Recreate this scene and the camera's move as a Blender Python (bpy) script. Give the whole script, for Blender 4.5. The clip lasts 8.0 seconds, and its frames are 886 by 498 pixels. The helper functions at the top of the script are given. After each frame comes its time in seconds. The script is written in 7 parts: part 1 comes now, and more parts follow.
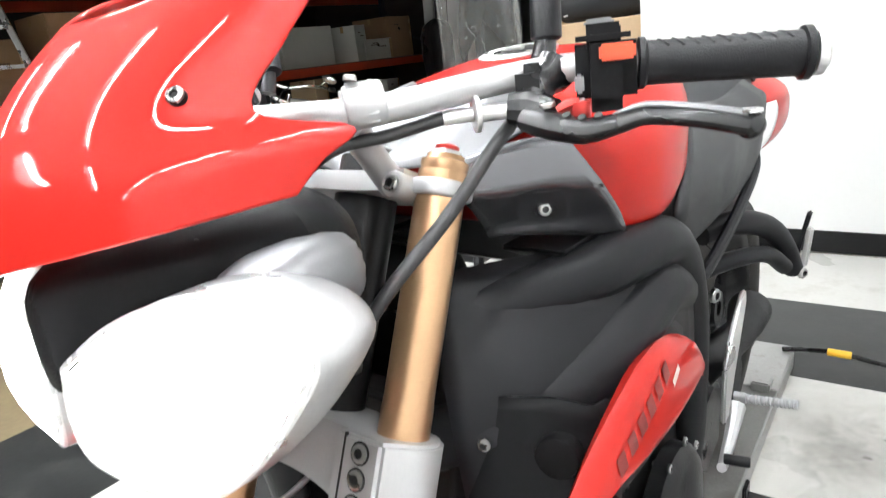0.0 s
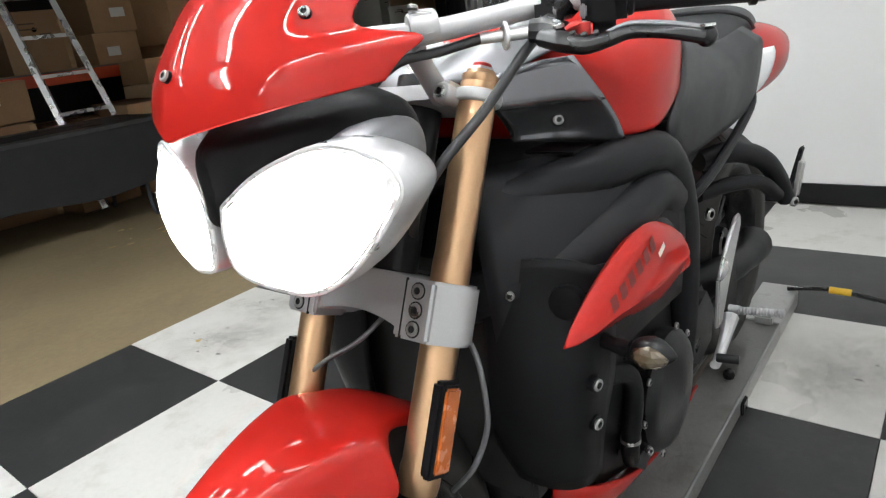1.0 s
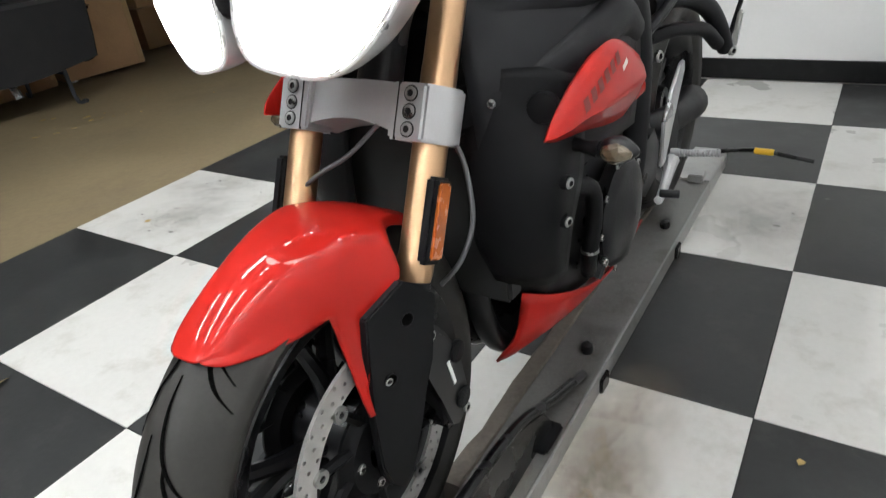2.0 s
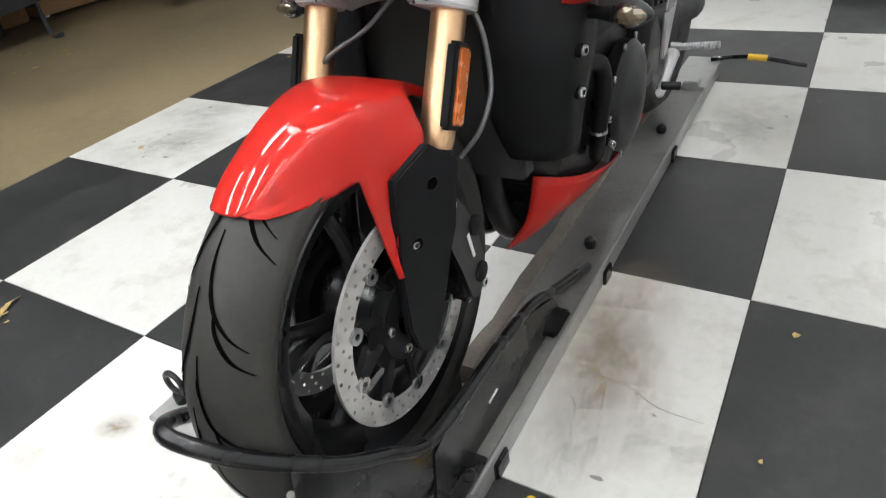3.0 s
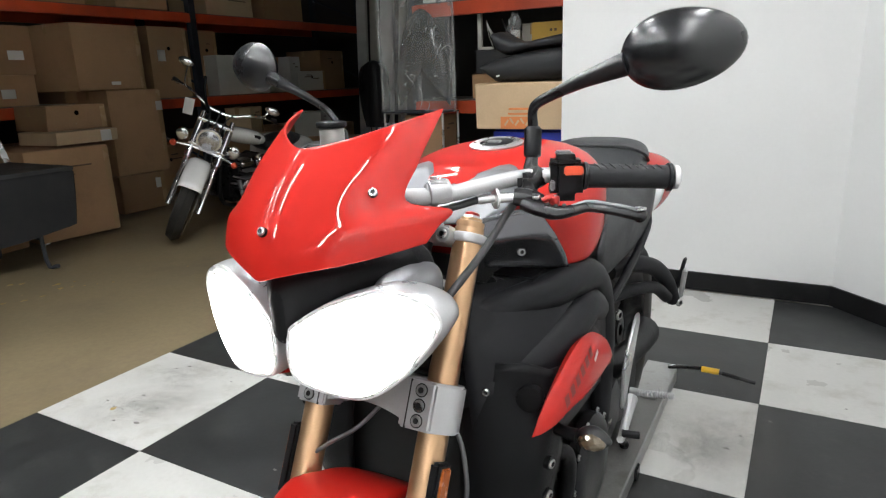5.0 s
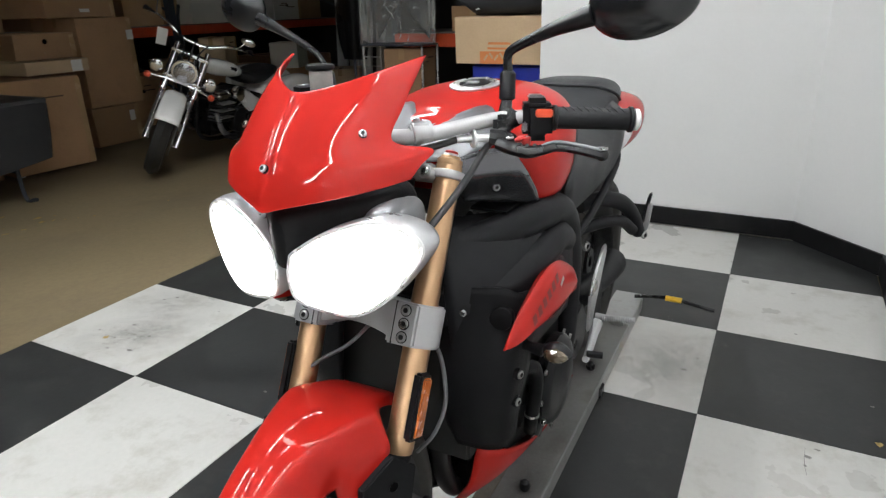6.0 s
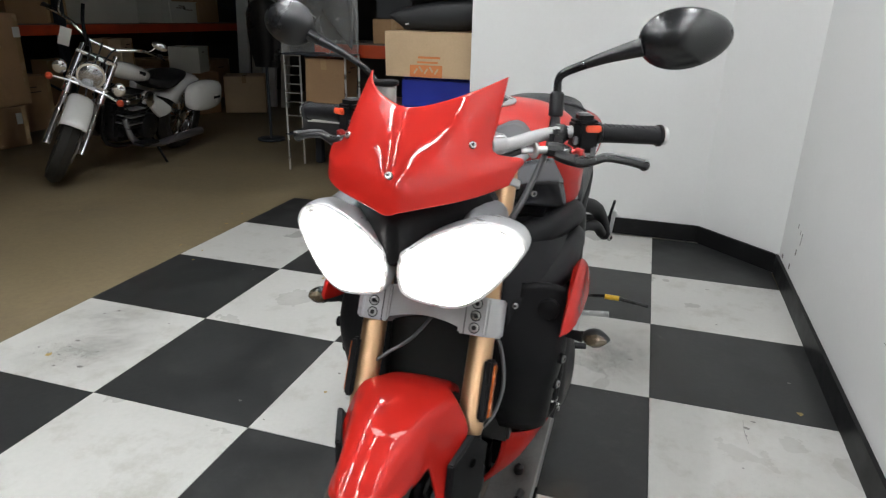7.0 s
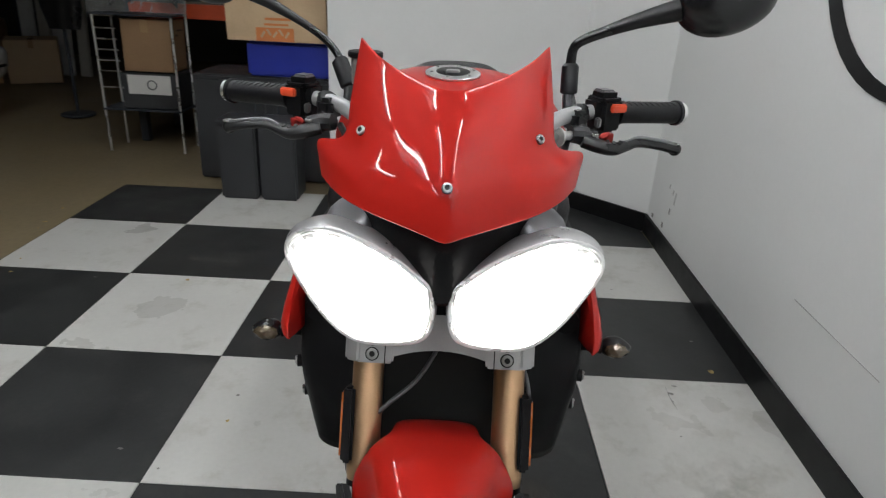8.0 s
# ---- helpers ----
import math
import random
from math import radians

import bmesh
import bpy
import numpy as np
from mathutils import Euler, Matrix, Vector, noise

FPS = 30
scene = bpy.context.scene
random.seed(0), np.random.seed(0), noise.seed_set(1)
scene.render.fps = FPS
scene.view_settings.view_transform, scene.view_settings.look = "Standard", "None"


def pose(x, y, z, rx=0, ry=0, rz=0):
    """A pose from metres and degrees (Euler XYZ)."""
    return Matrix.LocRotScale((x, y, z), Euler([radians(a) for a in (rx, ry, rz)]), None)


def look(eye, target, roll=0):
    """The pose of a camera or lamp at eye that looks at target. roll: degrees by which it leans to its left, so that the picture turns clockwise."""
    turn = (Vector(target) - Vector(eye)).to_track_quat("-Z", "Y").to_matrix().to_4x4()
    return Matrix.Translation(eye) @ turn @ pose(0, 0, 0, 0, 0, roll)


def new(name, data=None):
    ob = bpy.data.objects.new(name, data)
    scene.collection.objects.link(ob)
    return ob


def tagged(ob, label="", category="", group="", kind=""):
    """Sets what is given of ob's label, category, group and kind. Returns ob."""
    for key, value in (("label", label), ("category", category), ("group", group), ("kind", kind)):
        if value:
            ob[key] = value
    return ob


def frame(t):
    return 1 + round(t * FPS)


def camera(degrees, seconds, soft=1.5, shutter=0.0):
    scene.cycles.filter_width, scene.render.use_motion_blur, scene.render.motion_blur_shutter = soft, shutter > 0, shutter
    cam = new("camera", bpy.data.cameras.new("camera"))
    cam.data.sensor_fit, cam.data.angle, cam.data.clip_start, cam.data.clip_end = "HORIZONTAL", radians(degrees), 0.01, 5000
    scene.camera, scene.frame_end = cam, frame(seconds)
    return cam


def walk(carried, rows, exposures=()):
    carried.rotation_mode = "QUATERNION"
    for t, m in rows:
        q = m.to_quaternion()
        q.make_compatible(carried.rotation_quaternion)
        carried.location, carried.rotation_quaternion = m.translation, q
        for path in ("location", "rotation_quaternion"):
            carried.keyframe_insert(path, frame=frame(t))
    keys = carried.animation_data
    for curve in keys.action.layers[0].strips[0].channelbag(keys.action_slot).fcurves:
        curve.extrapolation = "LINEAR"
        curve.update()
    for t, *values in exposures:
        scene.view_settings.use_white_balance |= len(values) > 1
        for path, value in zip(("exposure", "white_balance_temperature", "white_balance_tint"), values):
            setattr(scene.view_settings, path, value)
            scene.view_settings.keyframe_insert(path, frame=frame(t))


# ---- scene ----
cam = camera(69.2, 8.0, soft=1.2, shutter=0.25)
PATH = [
    (0, (0.423, -0.103, 1.084), (-0.746, 1.41, 0.495), -6.7),
    (0.5, (0.452, -0.171, 1.053), (-0.688, 1.328, 0.378), -7.0),
    (1, (0.52, -0.269, 1.056), (-0.696, 1.174, 0.392), -7.5),
    (1.5, (0.55, -0.334, 1.027), (-0.604, 1.098, 0.241), -7.1),
    (2, (0.522, -0.399, 0.986), (-0.484, 1.037, 0.024), -7.0),
    (2.2, (0.511, -0.421, 0.972), (-0.466, 1.005, -0.032), -6.9),
    (3.3, (0.516, -0.513, 0.92), (-0.414, 0.839, -0.223), -8.9),
    (3.5, (0.521, -0.525, 0.92), (-0.414, 0.82, -0.228), -9.2),
    (4, (0.51, -0.5, 1.023), (-0.473, 0.994, 0.128), -6.4),
    (4.5, (0.505, -0.476, 1.135), (-0.469, 1.167, 0.543), -4.7),
    (4.7, (0.506, -0.469, 1.166), (-0.464, 1.205, 0.661), -3.5),
    (5.8, (0.525, -0.537, 1.228), (-0.364, 1.125, 0.563), 0.5),
    (6, (0.548, -0.558, 1.225), (-0.317, 1.098, 0.51), -1.4),
    (6.5, (0.524, -0.642, 1.248), (-0.122, 1.127, 0.572), -0.0),
    (7, (0.32, -0.769, 1.248), (-0.226, 1.029, 0.562), 1.4),
    (7.5, (0.142, -0.661, 1.221), (-0.159, 1.189, 0.521), 3.3),
    (8, (0.004, -0.578, 1.227), (-0.012, 1.269, 0.459), 2.8),
]
STOPS = [(0, 1.05), (0.5, 0.58), (1, 0.22), (1.5, 0.13), (2, 0.2), (3.5, 0.54), (4, 0.62), (4.7, 0.36), (6, 0.0), (7, -0.12), (7.5, -0.32), (8, -0.62)]
walk(cam, [(t, look(eye, target, roll)) for t, eye, target, roll in PATH], STOPS)

# ---- world and lamps ----
world = bpy.data.worlds.new("world")
scene.world = world
world.use_nodes = True
world.node_tree.nodes["Background"].inputs[0].default_value = (0.9, 0.95, 1.0, 1)
world.node_tree.nodes["Background"].inputs[1].default_value = 0.006

LAMPS = [(-2.35, -0.8), (0.55, -3.7), (-1.5, -2.3), (-1.5, -0.8), (-1.5, 0.7), (-1.5, 2.2), (-0.65, -2.3), (-0.65, -0.8), (-0.65, 0.7), (0.55, -2.2), (0.55, -0.7), (0.55, 0.8)]

# ---- materials ----
def mat(name, col, rough=0.5, metal=0.0, var=0.12, scale=6.0, fine=120.0, bump=0.0, bump_scale=250.0, coat=0.0,
        stain=None, stain_scale=3.0, stain_amount=0.0, rough_var=0.08, random_piece=0.0, spec=0.5, wave=0.0):
    """A surface with broad and fine variation of colour, varied gloss and fine relief."""
    m = bpy.data.materials.new(name)
    m.use_nodes = True
    t = m.node_tree
    n, l = t.nodes, t.links
    p = n["Principled BSDF"]
    tc = n.new("ShaderNodeTexCoord")
    big, small = n.new("ShaderNodeTexNoise"), n.new("ShaderNodeTexNoise")
    big.inputs["Scale"].default_value, big.inputs["Detail"].default_value = scale, 5
    small.inputs["Scale"].default_value, small.inputs["Detail"].default_value = fine, 3
    for tex in (big, small):
        l.new(tc.outputs["Object"], tex.inputs["Vector"])
    add = n.new("ShaderNodeMath")
    add.operation = "MULTIPLY_ADD"
    add.inputs[1].default_value = 0.5
    l.new(small.outputs["Fac"], add.inputs[0])
    l.new(big.outputs["Fac"], add.inputs[2])
    rng = n.new("ShaderNodeMapRange")
    rng.inputs[1].default_value, rng.inputs[2].default_value = 0.45, 1.05
    rng.inputs[3].default_value, rng.inputs[4].default_value = 1 - var, 1 + var
    l.new(add.outputs[0], rng.inputs[0])
    value, where = rng.outputs[0], tc.outputs["Object"]
    if random_piece:
        info = n.new("ShaderNodeObjectInfo")
        far, place = n.new("ShaderNodeMath"), n.new("ShaderNodeVectorMath")
        far.operation, far.inputs[1].default_value = "MULTIPLY", 61.0
        l.new(info.outputs["Random"], far.inputs[0])
        l.new(tc.outputs["Object"], place.inputs[0]), l.new(far.outputs[0], place.inputs[1])
        where = place.outputs[0]
        for tex in (big, small):
            l.new(where, tex.inputs["Vector"])
        pr = n.new("ShaderNodeMapRange")
        pr.inputs[3].default_value, pr.inputs[4].default_value = 1 - random_piece, 1 + random_piece
        l.new(info.outputs["Random"], pr.inputs[0])
        mu = n.new("ShaderNodeMath")
        mu.operation = "MULTIPLY"
        l.new(value, mu.inputs[0]), l.new(pr.outputs[0], mu.inputs[1])
        value = mu.outputs[0]
    mul = n.new("ShaderNodeVectorMath")
    mul.operation = "SCALE"
    mul.inputs[0].default_value = col
    l.new(value, mul.inputs["Scale"])
    out = mul.outputs[0]
    if stain_amount:
        sn = n.new("ShaderNodeTexNoise")
        sn.inputs["Scale"].default_value, sn.inputs["Detail"].default_value = stain_scale, 9
        sn.inputs["Roughness"].default_value = 0.68
        l.new(where, sn.inputs["Vector"])
        sr = n.new("ShaderNodeMapRange")
        sr.inputs[1].default_value, sr.inputs[2].default_value = 0.52, 0.72
        sr.inputs[4].default_value = stain_amount
        l.new(sn.outputs["Fac"], sr.inputs[0])
        mix = n.new("ShaderNodeMix")
        mix.data_type = "RGBA"
        l.new(sr.outputs[0], mix.inputs[0])
        l.new(out, mix.inputs[6])
        mix.inputs[7].default_value = (*stain, 1)
        out = mix.outputs[2]
    l.new(out, p.inputs["Base Color"])
    rr = n.new("ShaderNodeMapRange")
    rr.inputs[1].default_value, rr.inputs[2].default_value = 0.3, 0.7
    rr.inputs[3].default_value, rr.inputs[4].default_value = max(0.02, rough - rough_var), min(1, rough + rough_var)
    l.new(big.outputs["Fac"], rr.inputs[0])
    l.new(rr.outputs[0], p.inputs["Roughness"])
    p.inputs["Metallic"].default_value = metal
    p.inputs["Specular IOR Level"].default_value = spec
    p.inputs["Coat Weight"].default_value = coat
    p.inputs["Coat Roughness"].default_value = 0.03
    if bump:
        bn = n.new("ShaderNodeTexNoise")
        bn.inputs["Scale"].default_value, bn.inputs["Detail"].default_value = bump_scale, 4
        l.new(tc.outputs["Object"], bn.inputs["Vector"])
        b = n.new("ShaderNodeBump")
        b.inputs["Strength"].default_value, b.inputs["Distance"].default_value = bump, 0.002
        l.new(bn.outputs["Fac"], b.inputs["Height"])
        l.new(b.outputs[0], p.inputs["Normal"])
    return m


def glow(name, col, strength):
    m = bpy.data.materials.new(name)
    m.use_nodes = True
    p = m.node_tree.nodes["Principled BSDF"]
    p.inputs["Base Color"].default_value = (*col, 1)
    p.inputs["Emission Color"].default_value = (*col, 1)
    p.inputs["Emission Strength"].default_value = strength
    return m


RED = mat("red_paint", (0.36, 0.0125, 0.0085), 0.5, 0.0, 0.05, 3, 900, coat=0.55, rough_var=0.04, spec=0.05)
RED.node_tree.nodes["Principled BSDF"].inputs["Coat IOR"].default_value = 1.46
PLASTIC = mat("black_plastic", (0.0075, 0.0075, 0.0082), 0.42, 0, 0.2, 9, 500, bump=0.2, bump_scale=1400, spec=0.09)
PANEL_GREY = mat("satin_grey_panel", (0.2, 0.2, 0.21), 0.4, 0.7, 0.08, 5, 700)
COVER_GREY = mat("dark_grey_lacquer", (0.2, 0.2, 0.215), 0.24, 0.85, 0.08, 5, 700, coat=0.3)
FRAME_BLACK = mat("black_frame_paint", (0.011, 0.011, 0.0125), 0.46, 0.0, 0.15, 6, 500, bump=0.1, bump_scale=900, spec=0.14)
ENGINE = mat("black_engine_paint", (0.011, 0.011, 0.012), 0.33, 0.1, 0.3, 14, 300, bump=0.15, stain=(0.03, 0.029, 0.028), stain_amount=0.35, stain_scale=16, spec=0.25)
MIRROR_SHELL = mat("satin_mirror_shell", (0.0075, 0.0076, 0.0085), 0.27, 0, 0.1, 6, 400, bump=0.05, bump_scale=900, spec=0.5)
GLOSS_BLACK = mat("gloss_black", (0.007, 0.007, 0.008), 0.16, 0, 0.1, 5, 300, coat=0.4)
RUBBER = mat("tyre_rubber", (0.022, 0.0206, 0.0188), 0.58, 0, 0.2, 18, 220, bump=0.06, bump_scale=900, spec=0.35, stain=(0.042, 0.038, 0.033), stain_amount=0.5, stain_scale=14)
GRIP = mat("grip_rubber", (0.009, 0.009, 0.0105), 0.4, 0, 0.15, 20, 300, bump=0.25, bump_scale=600, spec=0.22)
SEAT = mat("seat_vinyl", (0.02, 0.0205, 0.0225), 0.48, 0, 0.12, 8, 600, bump=0.3, bump_scale=900, spec=0.3)
GOLD = mat("gold_anodised", (0.55, 0.35, 0.2), 0.3, 0.9, 0.07, 5, 400, rough_var=0.06)
CAST = mat("cast_aluminium", (0.47, 0.47, 0.475), 0.42, 0.55, 0.07, 12, 500, bump=0.12, bump_scale=900)
ALU = mat("brushed_aluminium", (0.72, 0.72, 0.72), 0.3, 0.9, 0.08, 12, 600, bump=0.05)
CHROME = mat("chrome", (0.85, 0.85, 0.86), 0.08, 1.0, 0.04, 8, 300)
STEEL = mat("disc_steel", (0.52, 0.508, 0.488), 0.42, 0.6, 0.1, 25, 700, bump=0.06)
BOLT = mat("bolt_steel", (0.42, 0.42, 0.41), 0.3, 0.95, 0.1, 40, 900)
HOLE = mat("dark_recess", (0.012, 0.012, 0.012), 0.7, 0, 0.1)
RED_ANO = mat("red_anodised", (0.4, 0.035, 0.03), 0.3, 0.6, 0.06)
ORANGE = mat("orange_switch", (0.6, 0.07, 0.025), 0.4)
REFLECTOR = mat("amber_reflector", (0.4, 0.105, 0.022), 0.25, 0, 0.15, 60, 400, bump=0.4, bump_scale=500, coat=0.5)
CABLE = mat("black_cable", (0.018, 0.018, 0.019), 0.4)
HOSE = mat("grey_brake_hose", (0.11, 0.11, 0.115), 0.35, 0.2, 0.1, 30, 400)
DECAL = mat("pale_decal", (0.62, 0.5, 0.44), 0.35, 0, 0.05, coat=0.7)
DECAL_DARK = mat("dark_decal", (0.15, 0.014, 0.011), 0.42, 0, 0.05, spec=0.1, coat=0.4)
WHITE_INK = mat("white_ink", (0.75, 0.75, 0.75), 0.5)
AMBER_GLASS = mat("smoked_lens", (0.1, 0.075, 0.046), 0.2, 0.3, 0.3, 90, 300, coat=0.8)
RESERVOIR = mat("cloudy_reservoir", (0.2, 0.19, 0.18), 0.3, 0, 0.15, 30, 200)
HEADLIGHT = glow("lit_headlight", (1.0, 0.965, 0.92), 18.0)
TILE_WHITE = mat("white_floor_tile", (0.565, 0.557, 0.53), 0.36, 0, 0.07, 3.5, 60, bump=0.1, bump_scale=60, stain=(0.34, 0.32, 0.275), stain_amount=0.6, stain_scale=6, random_piece=0.05, rough_var=0.12)
TILE_BLACK = mat("black_floor_tile", (0.0255, 0.026, 0.0262), 0.4, 0, 0.18, 4, 60, bump=0.12, bump_scale=60, spec=0.32, stain=(0.052, 0.051, 0.048), stain_amount=0.6, stain_scale=8, random_piece=0.08, rough_var=0.12)
CONCRETE = mat("stained_concrete", (0.22, 0.17, 0.1), 0.5, 0, 0.2, 1.3, 40, bump=0.2, bump_scale=60, stain=(0.15, 0.115, 0.075), stain_amount=0.7, stain_scale=1.4)
WALL = mat("white_wall_paint", (0.75, 0.75, 0.74), 0.55, 0, 0.025, 1.2, 60, bump=0.12, bump_scale=300, stain=(0.6, 0.6, 0.59), stain_amount=0.12, stain_scale=2.2)
BASE = mat("black_baseboard", (0.007, 0.007, 0.0075), 0.45, 0, 0.2, 8, 200, spec=0.2, stain=(0.03, 0.03, 0.03), stain_amount=0.35, stain_scale=9)
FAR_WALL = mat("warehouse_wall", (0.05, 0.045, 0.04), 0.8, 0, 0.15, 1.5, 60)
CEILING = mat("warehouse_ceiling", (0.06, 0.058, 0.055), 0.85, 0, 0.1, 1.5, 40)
LIFT = mat("grey_lift_steel", (0.17, 0.167, 0.16), 0.45, 0.3, 0.22, 5, 160, bump=0.15, bump_scale=200, stain=(0.075, 0.062, 0.048), stain_amount=0.75, stain_scale=6)
LIFT_PALE = mat("worn_bare_steel", (0.36, 0.36, 0.35), 0.4, 0.5, 0.15, 8, 200, bump=0.1, stain=(0.16, 0.13, 0.1), stain_amount=0.5, stain_scale=16)
# deck steel darkened in its base colour for the shade beside the tyre
LIFT_SHADED = mat("shaded_deck_steel", (0.085, 0.084, 0.08), 0.6, 0.1, 0.25, 6, 160, bump=0.15, bump_scale=200, stain=(0.05, 0.044, 0.036), stain_amount=0.7, stain_scale=7)
WOOD = mat("grey_worn_timber", (0.14, 0.12, 0.1), 0.75, 0, 0.3, 20, 120, bump=0.6, bump_scale=90, stain=(0.2, 0.18, 0.16), stain_amount=0.4, stain_scale=25)
CHOCK = mat("black_powder_coat", (0.006, 0.006, 0.0068), 0.26, 0, 0.2, 12, 300, bump=0.1, spec=0.4, stain=(0.03, 0.027, 0.024), stain_amount=0.35, stain_scale=20)
YELLOW_CARD = mat("yellow_cardboard", (0.5, 0.3, 0.05), 0.7, 0, 0.1, 4, 80)
YELLOW = mat("yellow_grip", (0.72, 0.42, 0.02), 0.45, 0, 0.1, 30, 200)
CARD = mat("cardboard", (0.36, 0.215, 0.11), 0.78, 0, 0.1, 3, 80, bump=0.15, bump_scale=120, stain=(0.26, 0.15, 0.08), stain_amount=0.4, stain_scale=4, random_piece=0.18)
CARD_PALE = mat("pale_cardboard", (0.5, 0.36, 0.22), 0.75, 0, 0.08, 3, 80, bump=0.12, bump_scale=120, stain=(0.4, 0.28, 0.17), stain_amount=0.3, stain_scale=4, random_piece=0.08)
TAPE = mat("brown_tape", (0.42, 0.28, 0.15), 0.25, 0, 0.08)
PRINT = mat("dark_carton_print", (0.12, 0.075, 0.045), 0.8, 0, 0.1)
PAPER = mat("white_paper_label", (0.7, 0.69, 0.66), 0.6, 0, 0.05)
WHITE_BOX = mat("white_carton", (0.55, 0.53, 0.48), 0.65, 0, 0.06, 3, 60, stain=(0.42, 0.4, 0.35), stain_amount=0.3)
BEAM = mat("orange_rack_beam", (0.55, 0.07, 0.02), 0.45, 0, 0.15, 5, 120, stain=(0.3, 0.06, 0.03), stain_amount=0.4)
RACK = mat("dark_rack_post", (0.035, 0.04, 0.05), 0.5, 0.2, 0.15)
CLOTH = mat("black_cloth", (0.017, 0.017, 0.019), 0.85, 0, 0.2, 10, 500, bump=0.3, bump_scale=600)
SILVER_PAINT = mat("silver_white_paint", (0.78, 0.775, 0.75), 0.22, 0.1, 0.05, coat=0.8)
BLUE = mat("blue_plastic", (0.015, 0.03, 0.3), 0.4, 0, 0.1)
DARK_BOX = mat("dark_grey_plastic_box", (0.03, 0.031, 0.034), 0.5, 0, 0.15, 6, 200, bump=0.15)
WRAP = mat("clear_plastic_wrap", (0.6, 0.6, 0.58), 0.1, 0, 0.3, 12, 60, bump=0.5, bump_scale=40, spec=1.0)
SMOKED = mat("smoked_acrylic", (0.012, 0.012, 0.012), 0.15, 0, 0.2, 4, 60)
WRAP.node_tree.nodes["Principled BSDF"].inputs["Alpha"].default_value = 0.24
FILM_GLINT = mat("pale_film_glint", (0.6, 0.6, 0.59), 0.15, 0, 0.3, 30, 100, spec=0.8)
FILM_GLINT.node_tree.nodes["Principled BSDF"].inputs["Alpha"].default_value = 0.6
LENS_GLASS = mat("bright_reflector", (0.8, 0.8, 0.8), 0.3, 0.25, 0.1, 40, 300, coat=0.4)
CLEAR_LENS = mat("fluted_clear_lens", (0.55, 0.56, 0.58), 0.1, 0.9, 0.25, 60, 200, bump=0.7, bump_scale=70, coat=1.0)
# near-black for flat strips and discs that paint the shade inside holes
HOLE_SHADE = mat("painted_hole_shade", (0.0025, 0.0025, 0.0025), 0.9, 0, 0.1, spec=0.0)
SATIN_BLACK = mat("satin_black", (0.0065, 0.0065, 0.0075), 0.3, 0, 0.1, 5, 300, spec=0.4)
LAMP_SHELL = mat("silver_lamp_shell", (0.6, 0.6, 0.61), 0.34, 0.7, 0.08, 20, 300, coat=0.3)
LENS_RIM = mat("silvered_lens_rim", (0.8, 0.8, 0.8), 0.3, 0.4, 0.08, 40, 300)
LEAF = mat("dry_leaf", (0.42, 0.3, 0.11), 0.7, 0, 0.3, 60, 300)
LAMP_WHITE = glow("fluorescent_tube", (0.955, 0.985, 1.0), 128.0)
BLOCKER = mat("grey_light_blocker", (0.22, 0.22, 0.22), 0.6)
LAMP_BODY = mat("white_lamp_housing", (0.75, 0.75, 0.74), 0.4)
LOGO_ORANGE = mat("orange_print", (0.6, 0.2, 0.06), 0.7, 0, 0.06)
LAMP_FILL = glow("fill_light_tube", (1.0, 0.86, 0.68), 5.0)


def stain_mat(name, col, amount, low=0.36):
    """A patch of dirt that thins out to nothing at its edge."""
    m = mat(name, col, 0.6, 0, 0.2, 8, 60)
    t = m.node_tree
    n, l = t.nodes, t.links
    tc, gr, ns, mu = n.new("ShaderNodeTexCoord"), n.new("ShaderNodeTexGradient"), n.new("ShaderNodeTexNoise"), n.new("ShaderNodeMath")
    gr.gradient_type = "SPHERICAL"
    ns.inputs["Scale"].default_value, ns.inputs["Detail"].default_value, ns.inputs["Roughness"].default_value = 3.2, 8, 0.7
    l.new(tc.outputs["Object"], gr.inputs["Vector"])
    l.new(tc.outputs["Object"], ns.inputs["Vector"])
    rg = n.new("ShaderNodeMapRange")
    rg.inputs[1].default_value, rg.inputs[2].default_value, rg.inputs[4].default_value = low, 0.7, amount
    l.new(ns.outputs["Fac"], rg.inputs[0])
    mu.operation = "MULTIPLY"
    mu.use_clamp = True
    g2 = n.new("ShaderNodeMath")
    g2.operation = "MULTIPLY"
    g2.inputs[1].default_value = 2.2
    l.new(gr.outputs["Fac"], g2.inputs[0])
    l.new(g2.outputs[0], mu.inputs[0])
    l.new(rg.outputs[0], mu.inputs[1])
    l.new(mu.outputs[0], n["Principled BSDF"].inputs["Alpha"])
    return m


STAIN_RUST = stain_mat("rusty_dirt", (0.36, 0.285, 0.2), 0.42, 0.2)
STAIN_GREY = stain_mat("grey_dirt", (0.2, 0.19, 0.17), 0.16)
STAIN_WORN = stain_mat("trodden_dirt", (0.3, 0.285, 0.245), 0.2, 0.3)
SCUFF_PALE = mat("pale_scratch", (0.42, 0.41, 0.4), 0.7)
SCUFF = mat("dark_scuff", (0.2, 0.19, 0.18), 0.7)


# ---- building tools ----
V = Vector


def thing(name, at, label, category, group="", kind=""):
    ob = new(name)
    ob.location = at
    ob.empty_display_size = 0.05
    return tagged(ob, label, category, group, kind)


